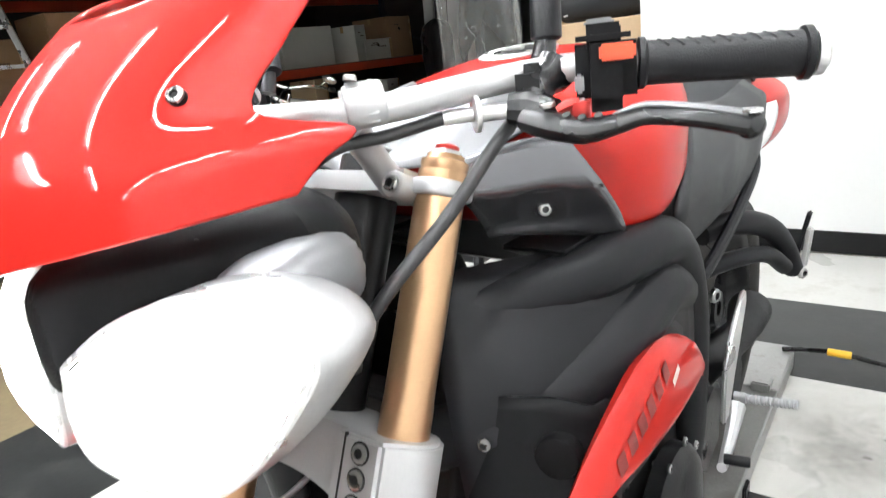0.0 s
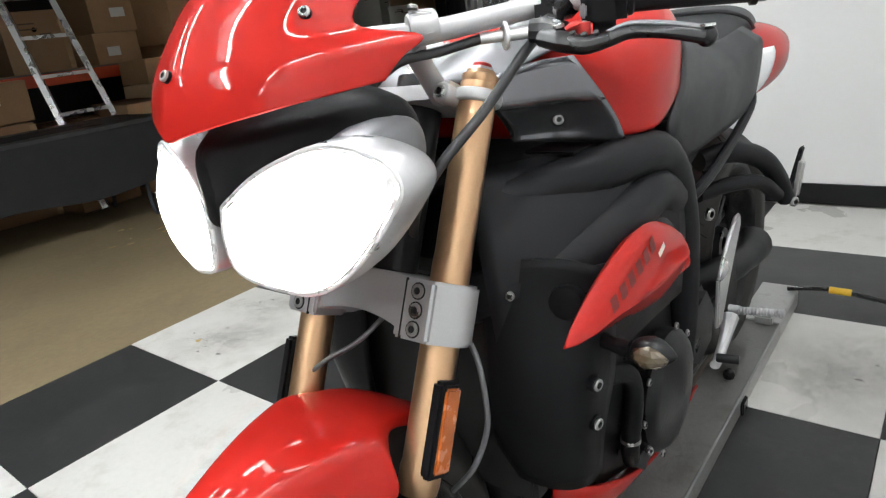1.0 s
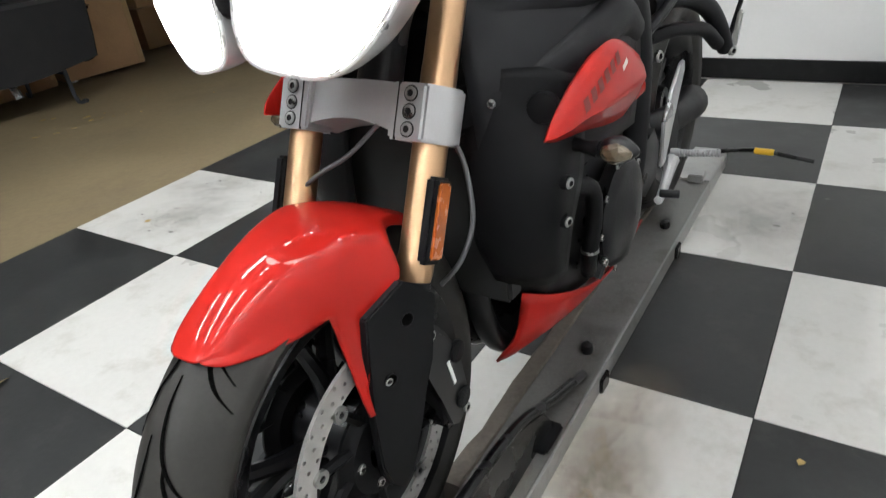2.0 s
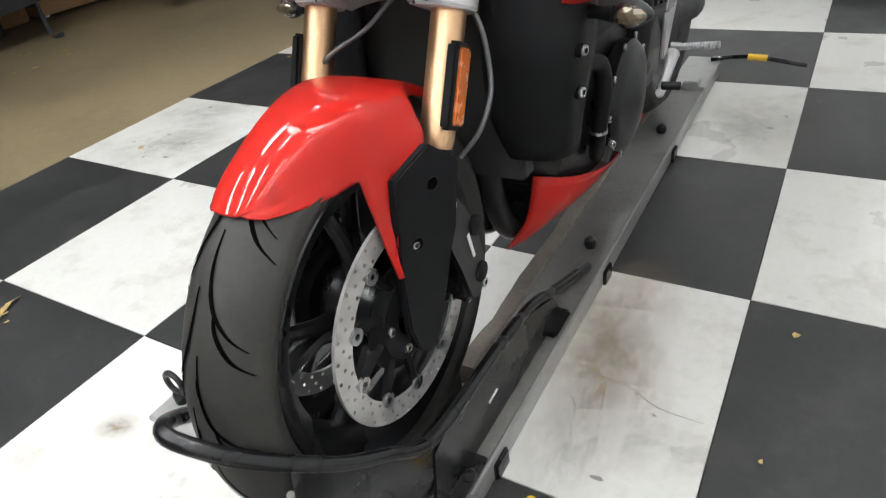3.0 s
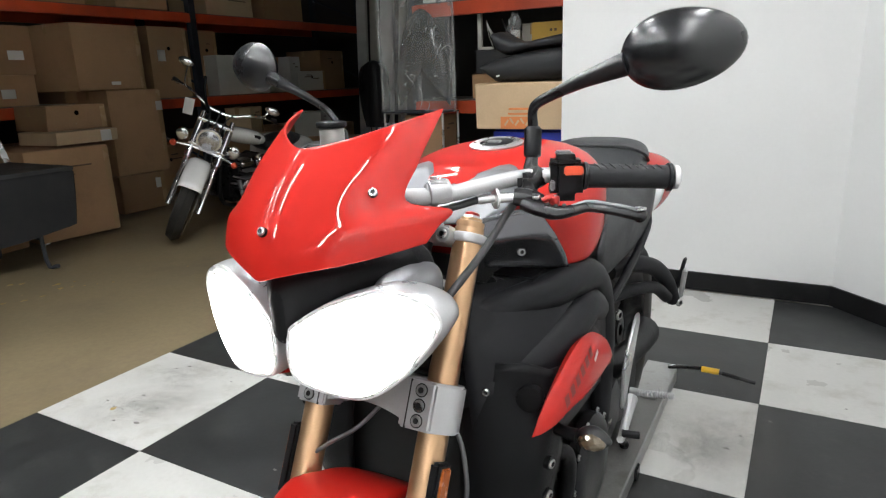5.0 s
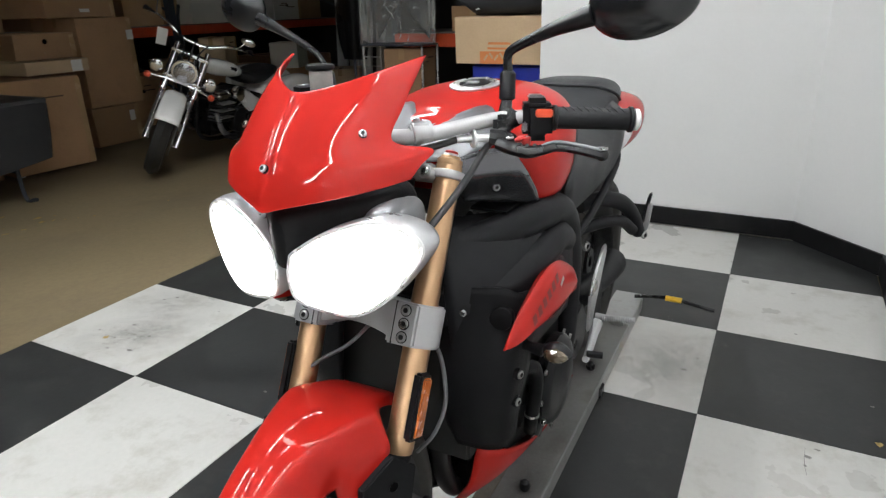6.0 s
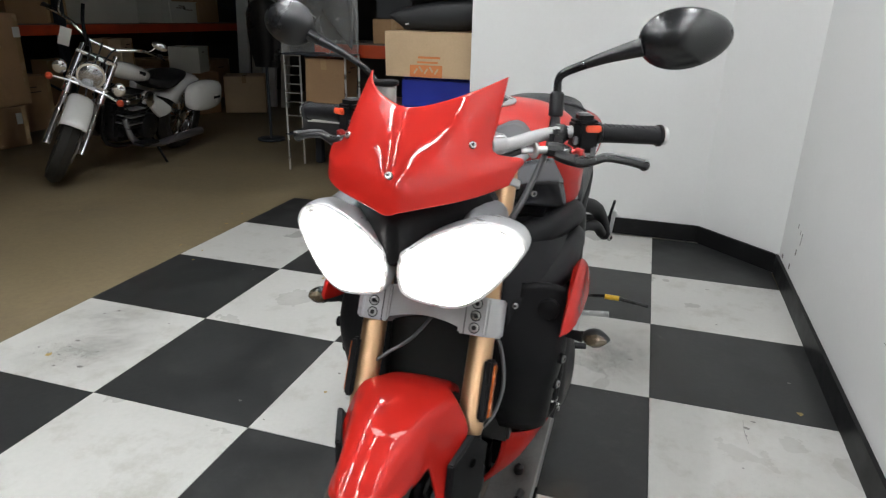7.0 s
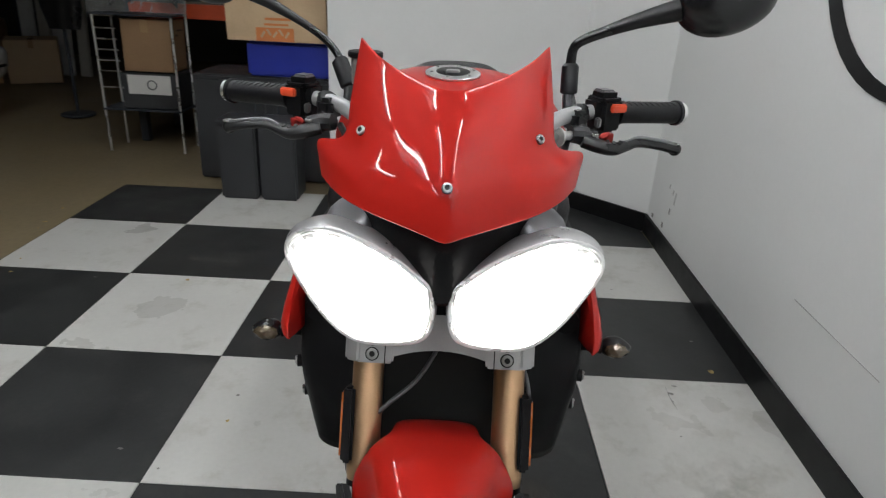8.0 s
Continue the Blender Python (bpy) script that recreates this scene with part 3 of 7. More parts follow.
# fork legs: gold tubes, black feet and guards
for s in (1, -1):
    lo, hi = fork_at(0.575, 0.1 * s), fork_at(0.985, 0.1 * s)
    dn = (lo - hi).normalized()
    leg = part("fork_tube", rod(B(), [(lo, 0.0215), (lo - dn * 0.012, 0.0235), (lo - dn * 0.03, 0.0235), (lo - dn * 0.036, 0.022), (hi + dn * 0.2, 0.022), (hi + dn * 0.19, 0.0212), (hi, 0.0212)], 32), GOLD, bike, "gold anodised upside-down fork tube")
    part("fork_seal", rod(B(), [(lo + dn * 0.004, 0.02), (lo + dn * 0.006, 0.0225), (lo - dn * 0.002, 0.0225)], 24), PLASTIC, leg)
    part("fork_slider", rod(B(), [(lo, 0.0165), (fork_at(0.5, 0.098 * s), 0.012), (fork_at(0.45, 0.092 * s), 0.012)], 20), CHROME, leg)
    cap = part("fork_cap", rod(B(), [(hi, 0.019), (hi - dn * 0.004, 0.0205), (hi - dn * 0.009, 0.0205), (hi - dn * 0.0105, 0.0165), (hi - dn * 0.0145, 0.016)], 24), GOLD, leg, "gold fork cap")
    part("cap_nut", rod(B(), [(hi - dn * 0.0142, 0.0135), (hi - dn * 0.0185, 0.0135)], 6), ALU, cap)
    part("adjuster", rod(B(), [(hi - dn * 0.018, 0.0105), (hi - dn * 0.0225, 0.0105), (hi - dn * 0.024, 0.008)], 16), RED_ANO, cap)
    # foot casting and outer guard
    foot = [(0.075, 0.53), (0.055, 0.45), (0.02, 0.40), (0.02, 0.335), (0.05, 0.315), (0.085, 0.33), (0.09, 0.4), (0.11, 0.47), (0.12, 0.53)]
    xa, xb = sorted((0.08 * s, 0.094 * s))
    part("fork_foot", prism(B(), foot, 0, xa, xb, 0.006), PLASTIC, bike, "black cast fork foot")
    guard = [(0.085, 0.608), (0.033, 0.58), (0.028, 0.518), (0.021, 0.447), (0.018, 0.36), (0.026, 0.322), (0.042, 0.306), (0.06, 0.325), (0.08, 0.392), (0.094, 0.443), (0.11, 0.481), (0.125, 0.57)]

    def shield(y, d):
        return (0.1 + 0.37 * (y - 0.03) + d) * s
    gd = part("fork_guard", prism(B(), guard, 0, lambda p: shield(p[0], -0.01), lambda p: shield(p[0], 0.002), 0.0022), PLASTIC, bike, "matt black plastic fork guard")
    for y, z in ((0.082, 0.556), (0.049, 0.485)):
        nm = V((s, -0.37, 0)).normalized()
        c = V((shield(y, 0.0022), y, z))
        # flat disc whose near-black paints the shade of an uncut hole
        part("guard_hole_shade", cyl(B(), c, c + nm * 0.0006, 0.0085, 18), HOLE_SHADE, gd)
        a, b = axes(nm)
        part("hole_rim", tube(B(), [c + (a * math.cos(q) + b * math.sin(q)) * 0.0088 for q in [2 * math.pi * k / 18 for k in range(19)]], 0.0011, 6, 1), PLASTIC, gd)
        if z < 0.5:
            bolt("guard_bolt", c + nm * 0.0007 + V((-0.001 * s, -0.003, 0)), nm, 0.0052, gd, h=0.0012)
    # caliper
    cal = [(0.1, 0.5), (0.14, 0.51), (0.175, 0.475), (0.205, 0.42), (0.215, 0.36), (0.205, 0.31), (0.175, 0.295), (0.15, 0.31), (0.15, 0.38), (0.13, 0.43), (0.1, 0.46)]
    xa, xb = sorted((0.045 * s, 0.112 * s))
    c = part("brake_caliper", prism(B(), cal, 0, xa, xb, 0.01), SATIN_BLACK, bike, "black radial brake caliper")
    for y, z in ((0.135, 0.493), (0.196, 0.32)):
        bolt("caliper_bolt", (0.112 * s, y, z), (s, 0, 0), 0.008, c)
    for y, z in ((0.188, 0.43), (0.19, 0.345)):
        part("piston_cap", cyl(B(), (0.108 * s, y, z), (0.117 * s, y, z), 0.017, 20, 0.003), PLASTIC, c)
    bm = B()
    box(bm, (0.1125 * s, 0.17, 0.405), (0.002, 0.006, 0.046), 0, turn(14, 0, 0))
    part("maker_mark", bm, WHITE_INK, c, "white printed bar")
    part("bleed_nipple", cyl(B(), (0.085 * s, 0.15, 0.515), (0.085 * s, 0.148, 0.54), 0.005, 10), BOLT, c)
    # side reflector
    rc = fork_at(0.648, 0.1225 * s, 0.006)
    r = turn(-25.6, 0, 0)
    part("reflector_holder", box(B(), rc, (0.016, 0.036, 0.105), 0.004, r), PLASTIC, leg)
    part("reflector", box(B(), rc + V((0.008 * s, 0.0, 0)), (0.006, 0.026, 0.092), 0.0025, r), REFLECTOR, leg, "amber side reflector")

# front mudguard: angle round the wheel, crease (x, y, z) and edge (x, y, z)
MUD = [(54.8, (0.02, -0.1225, 0.6105), (0.026, -0.121, 0.607)), (57.0, (0.031, -0.113, 0.612), (0.038, -0.113, 0.604)), (61.5, (0.041, -0.098, 0.611), (0.047, -0.1, 0.601)), (68, (0.05, -0.067, 0.613), (0.057, -0.068, 0.595)),
       (75, (0.058, -0.03, 0.62), (0.065, -0.03, 0.59)), (82, (0.067, 0.012, 0.632), (0.07, 0.012, 0.588)), (90, (0.078, 0.055, 0.641), (0.09, 0.052, 0.594)), (98, (0.088, 0.1, 0.646), (0.108, 0.097, 0.602)),
       (102, (0.078, 0.115, 0.654), (0.09, 0.112, 0.636)), (107, (0.062, 0.14, 0.652), (0.066, 0.14, 0.64)), (116, (0.058, 0.183, 0.634), (0.062, 0.182, 0.62)), (126, (0.054, 0.225, 0.605), (0.057, 0.222, 0.59))]


def fender():
    rows = []
    for deg, cr, ed in MUD:
        a = math.radians(deg)
        rr = 0.307 + 0.008 * math.sin(math.pi * (deg - 56) / 70)
        top = V((0, AX.y - rr * math.cos(a), AX.z + rr * math.sin(a)))
        cr, ed = V(cr), V(ed)
        half_row = [top]
        for u, k in ((0.4, 0.065), (0.72, 0.25), (0.9, 0.57)):
            half_row.append(V((cr.x * u, top.y + (cr.y - top.y) * k, top.z + (cr.z - top.z) * k)))
        half_row += [cr, cr * 0.45 + ed * 0.55 + V((0.001, 0, 0)), ed]
        rows.append(half_row)
    return rows


half_rows = fender()
fine = [spline(r, 3) for r in half_rows]
grid_pts = [spline([f[i] for f in fine], 4) for i in range(len(fine[0]))]
bm = B()
for s in (1, -1):
    vs = [[bm.verts.new(flip(p, s)) for p in col] for col in grid_pts]
    for p, q in zip(vs, vs[1:]):
        for i in range(len(p) - 1):
            bm.faces.new((p[i], p[i + 1], q[i + 1], q[i]))
    # spur that runs down beside the fork foot
    top = vs[-1][4 * 5:4 * 7 + 1]
    prev = top
    for j in range(1, 9):
        t = j / 8
        cur = []
        for i, v in enumerate(top):
            u = i / (len(top) - 1)
            tip = flip((0.1 + 0.004 * u, 0.0125 + 0.006 * u, 0.453), s)
            p = v.co.lerp(tip, t)
            p.y = v.co.y + (tip.y - v.co.y) * t ** (1 - 0.72 * u)
            p.x -= 0.011 * s * u * min(1, 6 * t * (1 - t))
            cur.append(bm.verts.new(p))
        for i in range(len(top) - 1):
            bm.faces.new((prev[i], prev[i + 1], cur[i + 1], cur[i]))
        prev = cur
part("front_mudguard", bm, RED, bike, "glossy red front mudguard", solid=0.004, sharp=60)

# lower yoke with pinch bolts
ax_f = V((0, RAKE, 1)).normalized()
ym = turn(-25.6, 0, 0)
rows = []
for i in range(13):
    u = -1 + i / 6
    h = 0.024 + 0.007 * u * u
    c = fork_at(0.766 - 0.009 * u * u, 0.08 * u)
    rows.append([c + ym @ V(q) for q in ((0, -0.034, -h), (0, -0.03, h), (0, 0.04, h), (0, 0.04, -h))])
yoke = part("lower_yoke", loft(B(), rows), CAST, bike, "cast aluminium lower fork yoke", sharp=50)
for s in (1, -1):
    c = fork_at(0.756, 0.1 * s)
    # one casting round the leg: flat bolt face in front, round behind, with a drawn-out outer lip
    edge_line = [(-0.037, -0.041), (0.012, -0.041)] + [(0.0345 * math.cos(radians(q)), 0.0345 * math.sin(radians(q))) for q in range(-44, 181, 14)] + [(-0.0355, -0.016)]
    bm = B()
    lo_r, hi_r = [[bm.verts.new(c + ym @ V((px * s, py, pz))) for px, py in edge_line] for pz in (-0.033, 0.033)]
    skin(bm, [lo_r, hi_r])
    bmesh.ops.recalc_face_normals(bm, faces=bm.faces)
    bevelled(bm, [e for e in bm.edges if e.is_boundary or e.calc_face_angle(0) > 0.6], 0.0032)
    part("fork_clamp", bm, CAST, yoke, sharp=40)
    for k in (-1, 0, 1):
        bolt("pinch_bolt", c + ym @ V((-0.008 * s, -0.0412, 0.0205 * k)), ym @ V((0, -1, 0)), 0.0078, yoke, h=0.0025, sunk=0.0017)
    part("clamp_slot", box(B(), c + ym @ V((-0.0255 * s, -0.0405, 0)), (0.0014, 0.003, 0.066), 0, ym), HOLE, yoke)
part("steering_stem", cyl(B(), fork_at(0.74, 0, -0.02), fork_at(0.99, 0, -0.02), 0.03, 24), ENGINE, bike)

# upper yoke
bm = B()
for s in (1, -1):
    c = fork_at(0.971, 0.1 * s)
    cyl(bm, c - ax_f * 0.0068, c + ax_f * 0.0068, 0.0275, 32, 0.0025)
    cyl(bm, c + ym @ V((-0.021 * s, -0.0395, -0.003)), c + ym @ V((-0.021 * s, -0.012, -0.003)), 0.0115, 20, 0.002)
rows = []
for i in range(9):
    u = -1 + i / 4
    c = fork_at(0.973, 0.085 * u)
    rows.append([c + ym @ V(q) for q in ((0, -0.022 - 0.012 * u * u, -0.009), (0, -0.022 - 0.012 * u * u, 0.009), (0, 0.05, 0.009), (0, 0.05, -0.009))])
loft(bm, rows)
uy = part("upper_yoke", bm, CAST, bike, "cast aluminium top yoke", sharp=50)
for s in (1, -1):
    bolt("pinch_bolt", fork_at(0.971, 0.1 * s) + ym @ V((-0.021 * s, -0.0395, -0.003)), ym @ V((0, -1, 0)), 0.0078, uy)
part("stem_nut", rod(B(), [(fork_at(0.985, 0, -0.02), 0.022), (fork_at(1.0, 0, -0.02), 0.022), (fork_at(1.003, 0, -0.02), 0.016)], 6), BOLT, uy)

# handlebar with risers
BAR = [(0, 0.212, 1.048), (0.06, 0.217, 1.048), (0.105, 0.258, 1.048), (0.158, 0.343, 1.057), (0.205, 0.378, 1.06), (0.28, 0.415, 1.056), (0.362, 0.455, 1.052)]
bar = part("handlebar", tube(B(), [flip(p, -1) for p in BAR[:0:-1]] + [V(p) for p in BAR], [0.011] * 3 + [0.011, 0.0113, 0.0118, 0.012, 0.0118, 0.0113, 0.011] + [0.011] * 3, 16, 5), CAST, bike, "silver tapered handlebar")
for s in (1, -1):
    bm = B()
    tube(bm, [(0.06 * s, 0.31, 0.975), (0.065 * s, 0.28, 1.01), (0.08 * s, 0.245, 1.04)], [0.013, 0.012, 0.013], 14, 4)
    rs = part("bar_clamp", bm, CAST, bar)
    bm = B()
    box(bm, (0.096 * s, 0.246, 1.053), (0.032, 0.027, 0.03), 0.005, turn(-14, 0, 42 * s))
    cyl(bm, (0.087 * s, 0.236, 1.051), (0.107 * s, 0.258, 1.053), 0.0165, 20, 0.003)
    cp = part("clamp_cap", bm, CAST, rs)
    for y in (0.236, 0.258):
        bolt("clamp_bolt", (0.096 * s, y, 1.068 - (y - 0.246) * 0.25), (0, 0.25, 1), 0.005, cp)
    g0, g1 = V((0.243 * s, 0.398, 1.0575)), V((0.352 * s, 0.45, 1.0525))
    d = (g1 - g0).normalized()
    L = (g1 - g0).length
    st = [(g0, 0.015), (g0 + d * 0.001, 0.0195), (g0 + d * 0.005, 0.0195), (g0 + d * 0.007, 0.0168)]
    st += [(g0 + d * 0.02, 0.0164), (g0 + d * (L * 0.5), 0.0162)]
    st += [(g0 + d * (L - 0.006), 0.0166), (g0 + d * (L - 0.005), 0.0195), (g0 + d * L, 0.0195), (g0 + d * L, 0.012)]
    gp = part("grip", rod(B(), st, 28), GRIP, bar, "ribbed black rubber grip")
    up = V((0, 0, 1))
    side = d.cross(up).normalized()
    for k in range(9):
        for e in (-1, 1):
            p0 = g0 + d * (0.016 + (L - 0.036) * k / 8)
            a0, a1 = 0.15 * e, 0.75 * e
            pts = [p0 + (up * math.cos(a0) + side * math.sin(a0)) * 0.0166, p0 + d * 0.003 + (up * math.cos(a0 * 0.5 + a1 * 0.5) + side * math.sin(a0 * 0.5 + a1 * 0.5)) * 0.0168, p0 + d * 0.006 + (up * math.cos(a1) + side * math.sin(a1)) * 0.0166]
            part("grip_tread", tube(B(), pts, 0.0011, 5, 1, smooth=False), GRIP, gp)
    part("bar_end", rod(B(), [(g1, 0.011), (g1 + d * 0.003, 0.0165), (g1 + d * 0.009, 0.0165), (g1 + d * 0.012, 0.012)], 24), ALU, gp, "silver bar end")
    # switch housing
    sw = V((0.222 * s, 0.388, 1.056))
    bm = B()
    box(bm, sw, (0.045, 0.05, 0.062), 0.011, turn(0, 0, 24 * s))
    box(bm, sw + V((0.0, -0.004, 0.024)), (0.04, 0.042, 0.02), 0.008, turn(0, 0, 24 * s))
    hs = part("switch_housing", bm, PLASTIC, bar, "black handlebar switch housing")
    m = turn(0, 0, 24 * s)
    part("dip_switch", box(B(), sw + m @ V((0.008 * s, -0.027, 0.013)), (0.026, 0.008, 0.012), 0.002, m), ORANGE, hs, "orange-red switch")
    part("rocker", box(B(), sw + m @ V((-0.004 * s, -0.004, 0.0345)), (0.022, 0.024, 0.006), 0.002, m), PANEL_GREY, hs)
    part("push_button", box(B(), sw + m @ V((-0.02 * s, -0.02, -0.008)), (0.007, 0.012, 0.014), 0.002, m), PANEL_GREY, hs)
    # lever perch, lever and adjuster
    bm = B()
    tube(bm, [flip(p, s) for p in ((0.168, 0.33, 1.036), (0.185, 0.335, 1.034), (0.205, 0.33, 1.03))], [0.012, 0.014, 0.012], 10, 4)
    tube(bm, [flip(p, s) for p in ((0.182, 0.335, 1.035), (0.184, 0.355, 1.05), (0.185, 0.372, 1.058))], [0.011, 0.012, 0.018], 10, 4)
    pc = part("lever_perch", bm, SATIN_BLACK, bar, "black lever perch")
    part("perch_clamp", box(B(), (0.178 * s, 0.352, 1.05), (0.026, 0.034, 0.034), 0.007, turn(0, 0, 24 * s)), SATIN_BLACK, pc)
    bolt("pivot_bolt", (0.202 * s, 0.326, 1.0365), (0, -0.2, 1), 0.0062, pc)
    bm = B()
    lv = [(0.185, 0.324, 1.028), (0.207, 0.322, 1.023), (0.229, 0.327, 1.018), (0.248, 0.336, 1.0205), (0.268, 0.345, 1.025), (0.3, 0.351, 1.0215), (0.33, 0.362, 1.014)]
    tube(bm, [flip(p, s) for p in lv], [0.009, 0.0105, 0.0095, 0.0078, 0.0068, 0.0066, 0.0072], 12, 5, squash=1.25)
    bmesh.ops.create_uvsphere(bm, u_segments=14, v_segments=8, radius=0.0098, matrix=Matrix.Translation(flip((0.331, 0.366, 1.0135), s)))
    lever = part("lever", bm, SATIN_BLACK, bar, "gloss black short lever")
    # grey strip stands in for the lamps' highlight on the black lever top
    part("lever_glint", tube(B(), [flip((p[0], p[1] - 0.001, p[2] + 0.0072), s) for p in lv[3:]], [0.0012, 0.0028, 0.003, 0.0034], 8, 5), PANEL_GREY, lever, "grey strip painted in for the lever's highlight")
    part("tip_ring", lathe(B(), [(0.004, 0), (0.008, 0), (0.008, 0.002), (0.004, 0.002)], flip((0.331, 0.364, 1.0225), s), 2, 16), ALU, lever)
    for q in ((0.22, 0.3195, 1.031), (0.23, 0.323, 1.0285), (0.24, 0.328, 1.029)):
        part("lever_slot", cyl(B(), flip(q, s), flip((q[0], q[1] + 0.004, q[2] - 0.006), s), 0.003, 10), HOLE, lever)
    bm = B()
    tube(bm, [flip(p, s) for p in ((0.21, 0.326, 1.033), (0.216, 0.33, 1.036), (0.223, 0.335, 1.037))], [0.003, 0.0045, 0.004], 8, 4)
    cyl(bm, flip((0.2235, 0.336, 1.026), s), flip((0.2235, 0.336, 1.0385), s), 0.0075, 16, 0.0015)
    part("lever_adjuster", bm, RED_ANO, lever, "red lever adjuster")
    bolt("adjuster_bolt", flip((0.2235, 0.336, 1.0385), s), (0, 0, 1), 0.0035, lever, h=0.0015)
    if s > 0:
        bm = B()
        cyl(bm, (0.146, 0.313, 1.0345), (0.149, 0.316, 1.0345), 0.0145, 24, 0.001)
        cyl(bm, (0.149, 0.316, 1.0345), (0.17, 0.329, 1.0345), 0.0065, 14)
        cyl(bm, (0.128, 0.297, 1.0345), (0.146, 0.313, 1.0345), 0.0058, 12, 0.001)
        part("cable_adjuster", bm, ALU, pc, "silver clutch cable adjuster")
    # mirror
    bm = B()
    reach = [flip(p, s) for p in ((0.172, 0.38, 1.062), (0.17, 0.392, 1.08), (0.169, 0.398, 1.1), (0.169, 0.399, 1.125), (0.17, 0.395, 1.146), (0.18, 0.39, 1.158), (0.21, 0.385, 1.172), (0.25, 0.379, 1.188), (0.305, 0.372, 1.206))]
    if s < 0:
        reach = [V(p) for p in ((-0.152, 0.365, 1.06), (-0.153, 0.372, 1.078), (-0.158, 0.381, 1.098), (-0.168, 0.389, 1.117), (-0.183, 0.396, 1.135), (-0.202, 0.4, 1.15), (-0.232, 0.396, 1.169), (-0.266, 0.388, 1.188), (-0.305, 0.382, 1.207))]
    tube(bm, reach,
         [q * (1 if s > 0 else 0.78) for q in (0.011, 0.009, 0.0085, 0.0075, 0.0068, 0.0072, 0.0078, 0.0105, 0.0155)], 14, 5)
    ms = part("mirror_stem", bm, SATIN_BLACK, bar, "black cranked mirror stem")
    part("rubber_boot", rod(B(), [(reach[1] + V((0, 0.001, 0.002)), 0.0105), (reach[1] + V((0, 0.002, 0.004)), 0.0128), (reach[3] + V((0, 0, -0.004)), 0.0124), (reach[3], 0.009)], 16), GRIP, ms)
    bm = B()
    bmesh.ops.create_uvsphere(bm, u_segments=32, v_segments=18, radius=1)
    mm = Matrix.Translation((0.368, 0.382, 1.221) if s > 0 else (-0.36, 0.408, 1.226)) @ Euler((radians(-4), radians(-8 * s), radians(6 if s > 0 else -15))).to_matrix().to_4x4()
    for v in bm.verts:
        x, y, z = v.co
        y = y if y < 0 else y * 0.25
        v.co = mm @ V((x * 0.073, y * 0.033, z * 0.048 * (1 - 0.1 * x * s))) if s > 0 else mm @ V((x * 0.063, y * 0.03, z * 0.042 * (1 - 0.1 * x * s)))
    hd = part("mirror_head", bm, MIRROR_SHELL, ms, "rounded black mirror shell", sharp=70)
    bm = B()
    bmesh.ops.create_circle(bm, cap_ends=True, segments=36, radius=1)
    for v in bm.verts:
        v.co = mm @ V((v.co.x * (0.066 if s > 0 else 0.056), 0.0095, v.co.y * (0.042 if s > 0 else 0.036)))
    part("mirror_glass", bm, CHROME, hd)

# cables at the front
for pts, r, m in (([(0.129, 0.298, 1.0345), (0.104, 0.264, 1.028), (0.07, 0.225, 1.02), (0.045, 0.2, 0.98), (0.03, 0.26, 0.9)], 0.0052, CABLE),
                  ([(0.168, 0.345, 1.03), (0.16, 0.318, 1.01), (0.148, 0.265, 0.968), (0.128, 0.212, 0.926), (0.1, 0.2, 0.885), (0.06, 0.23, 0.84)], 0.0055, CABLE),
                  ([(-0.16, 0.34, 1.03), (-0.12, 0.25, 1.0), (-0.07, 0.22, 0.93), (-0.05, 0.24, 0.82)], 0.005, CABLE),
                  ([(0.0, 0.24, 0.735), (-0.03, 0.2, 0.70), (-0.07, 0.17, 0.675), (-0.115, 0.155, 0.63), (-0.125, 0.16, 0.56), (-0.09, 0.155, 0.52)], 0.0032, HOSE),
                  ([(0.05, 0.235, 0.75), (0.1, 0.232, 0.735), (0.124, 0.232, 0.705), (0.136, 0.226, 0.66), (0.138, 0.22, 0.615), (0.126, 0.203, 0.57), (0.1, 0.19, 0.535)], 0.0034, HOSE)):
    part("cable", tube(B(), pts, r, 12, 8), m, bike, "black control cable" if m is CABLE else "grey brake hose")

# headlights
LENS = [(0.011, 0.925), (0.008, 0.892), (0.018, 0.863), (0.055, 0.849), (0.098, 0.846), (0.135, 0.868), (0.168, 0.908), (0.182, 0.938), (0.166, 0.962), (0.125, 0.975), (0.085, 0.966), (0.048, 0.95)]


def lens_y(x, z):
    return 0.03 + 0.27 * x + 0.5 * max(0, x - 0.1) ** 1.6 + 0.06 * (z - 0.87)


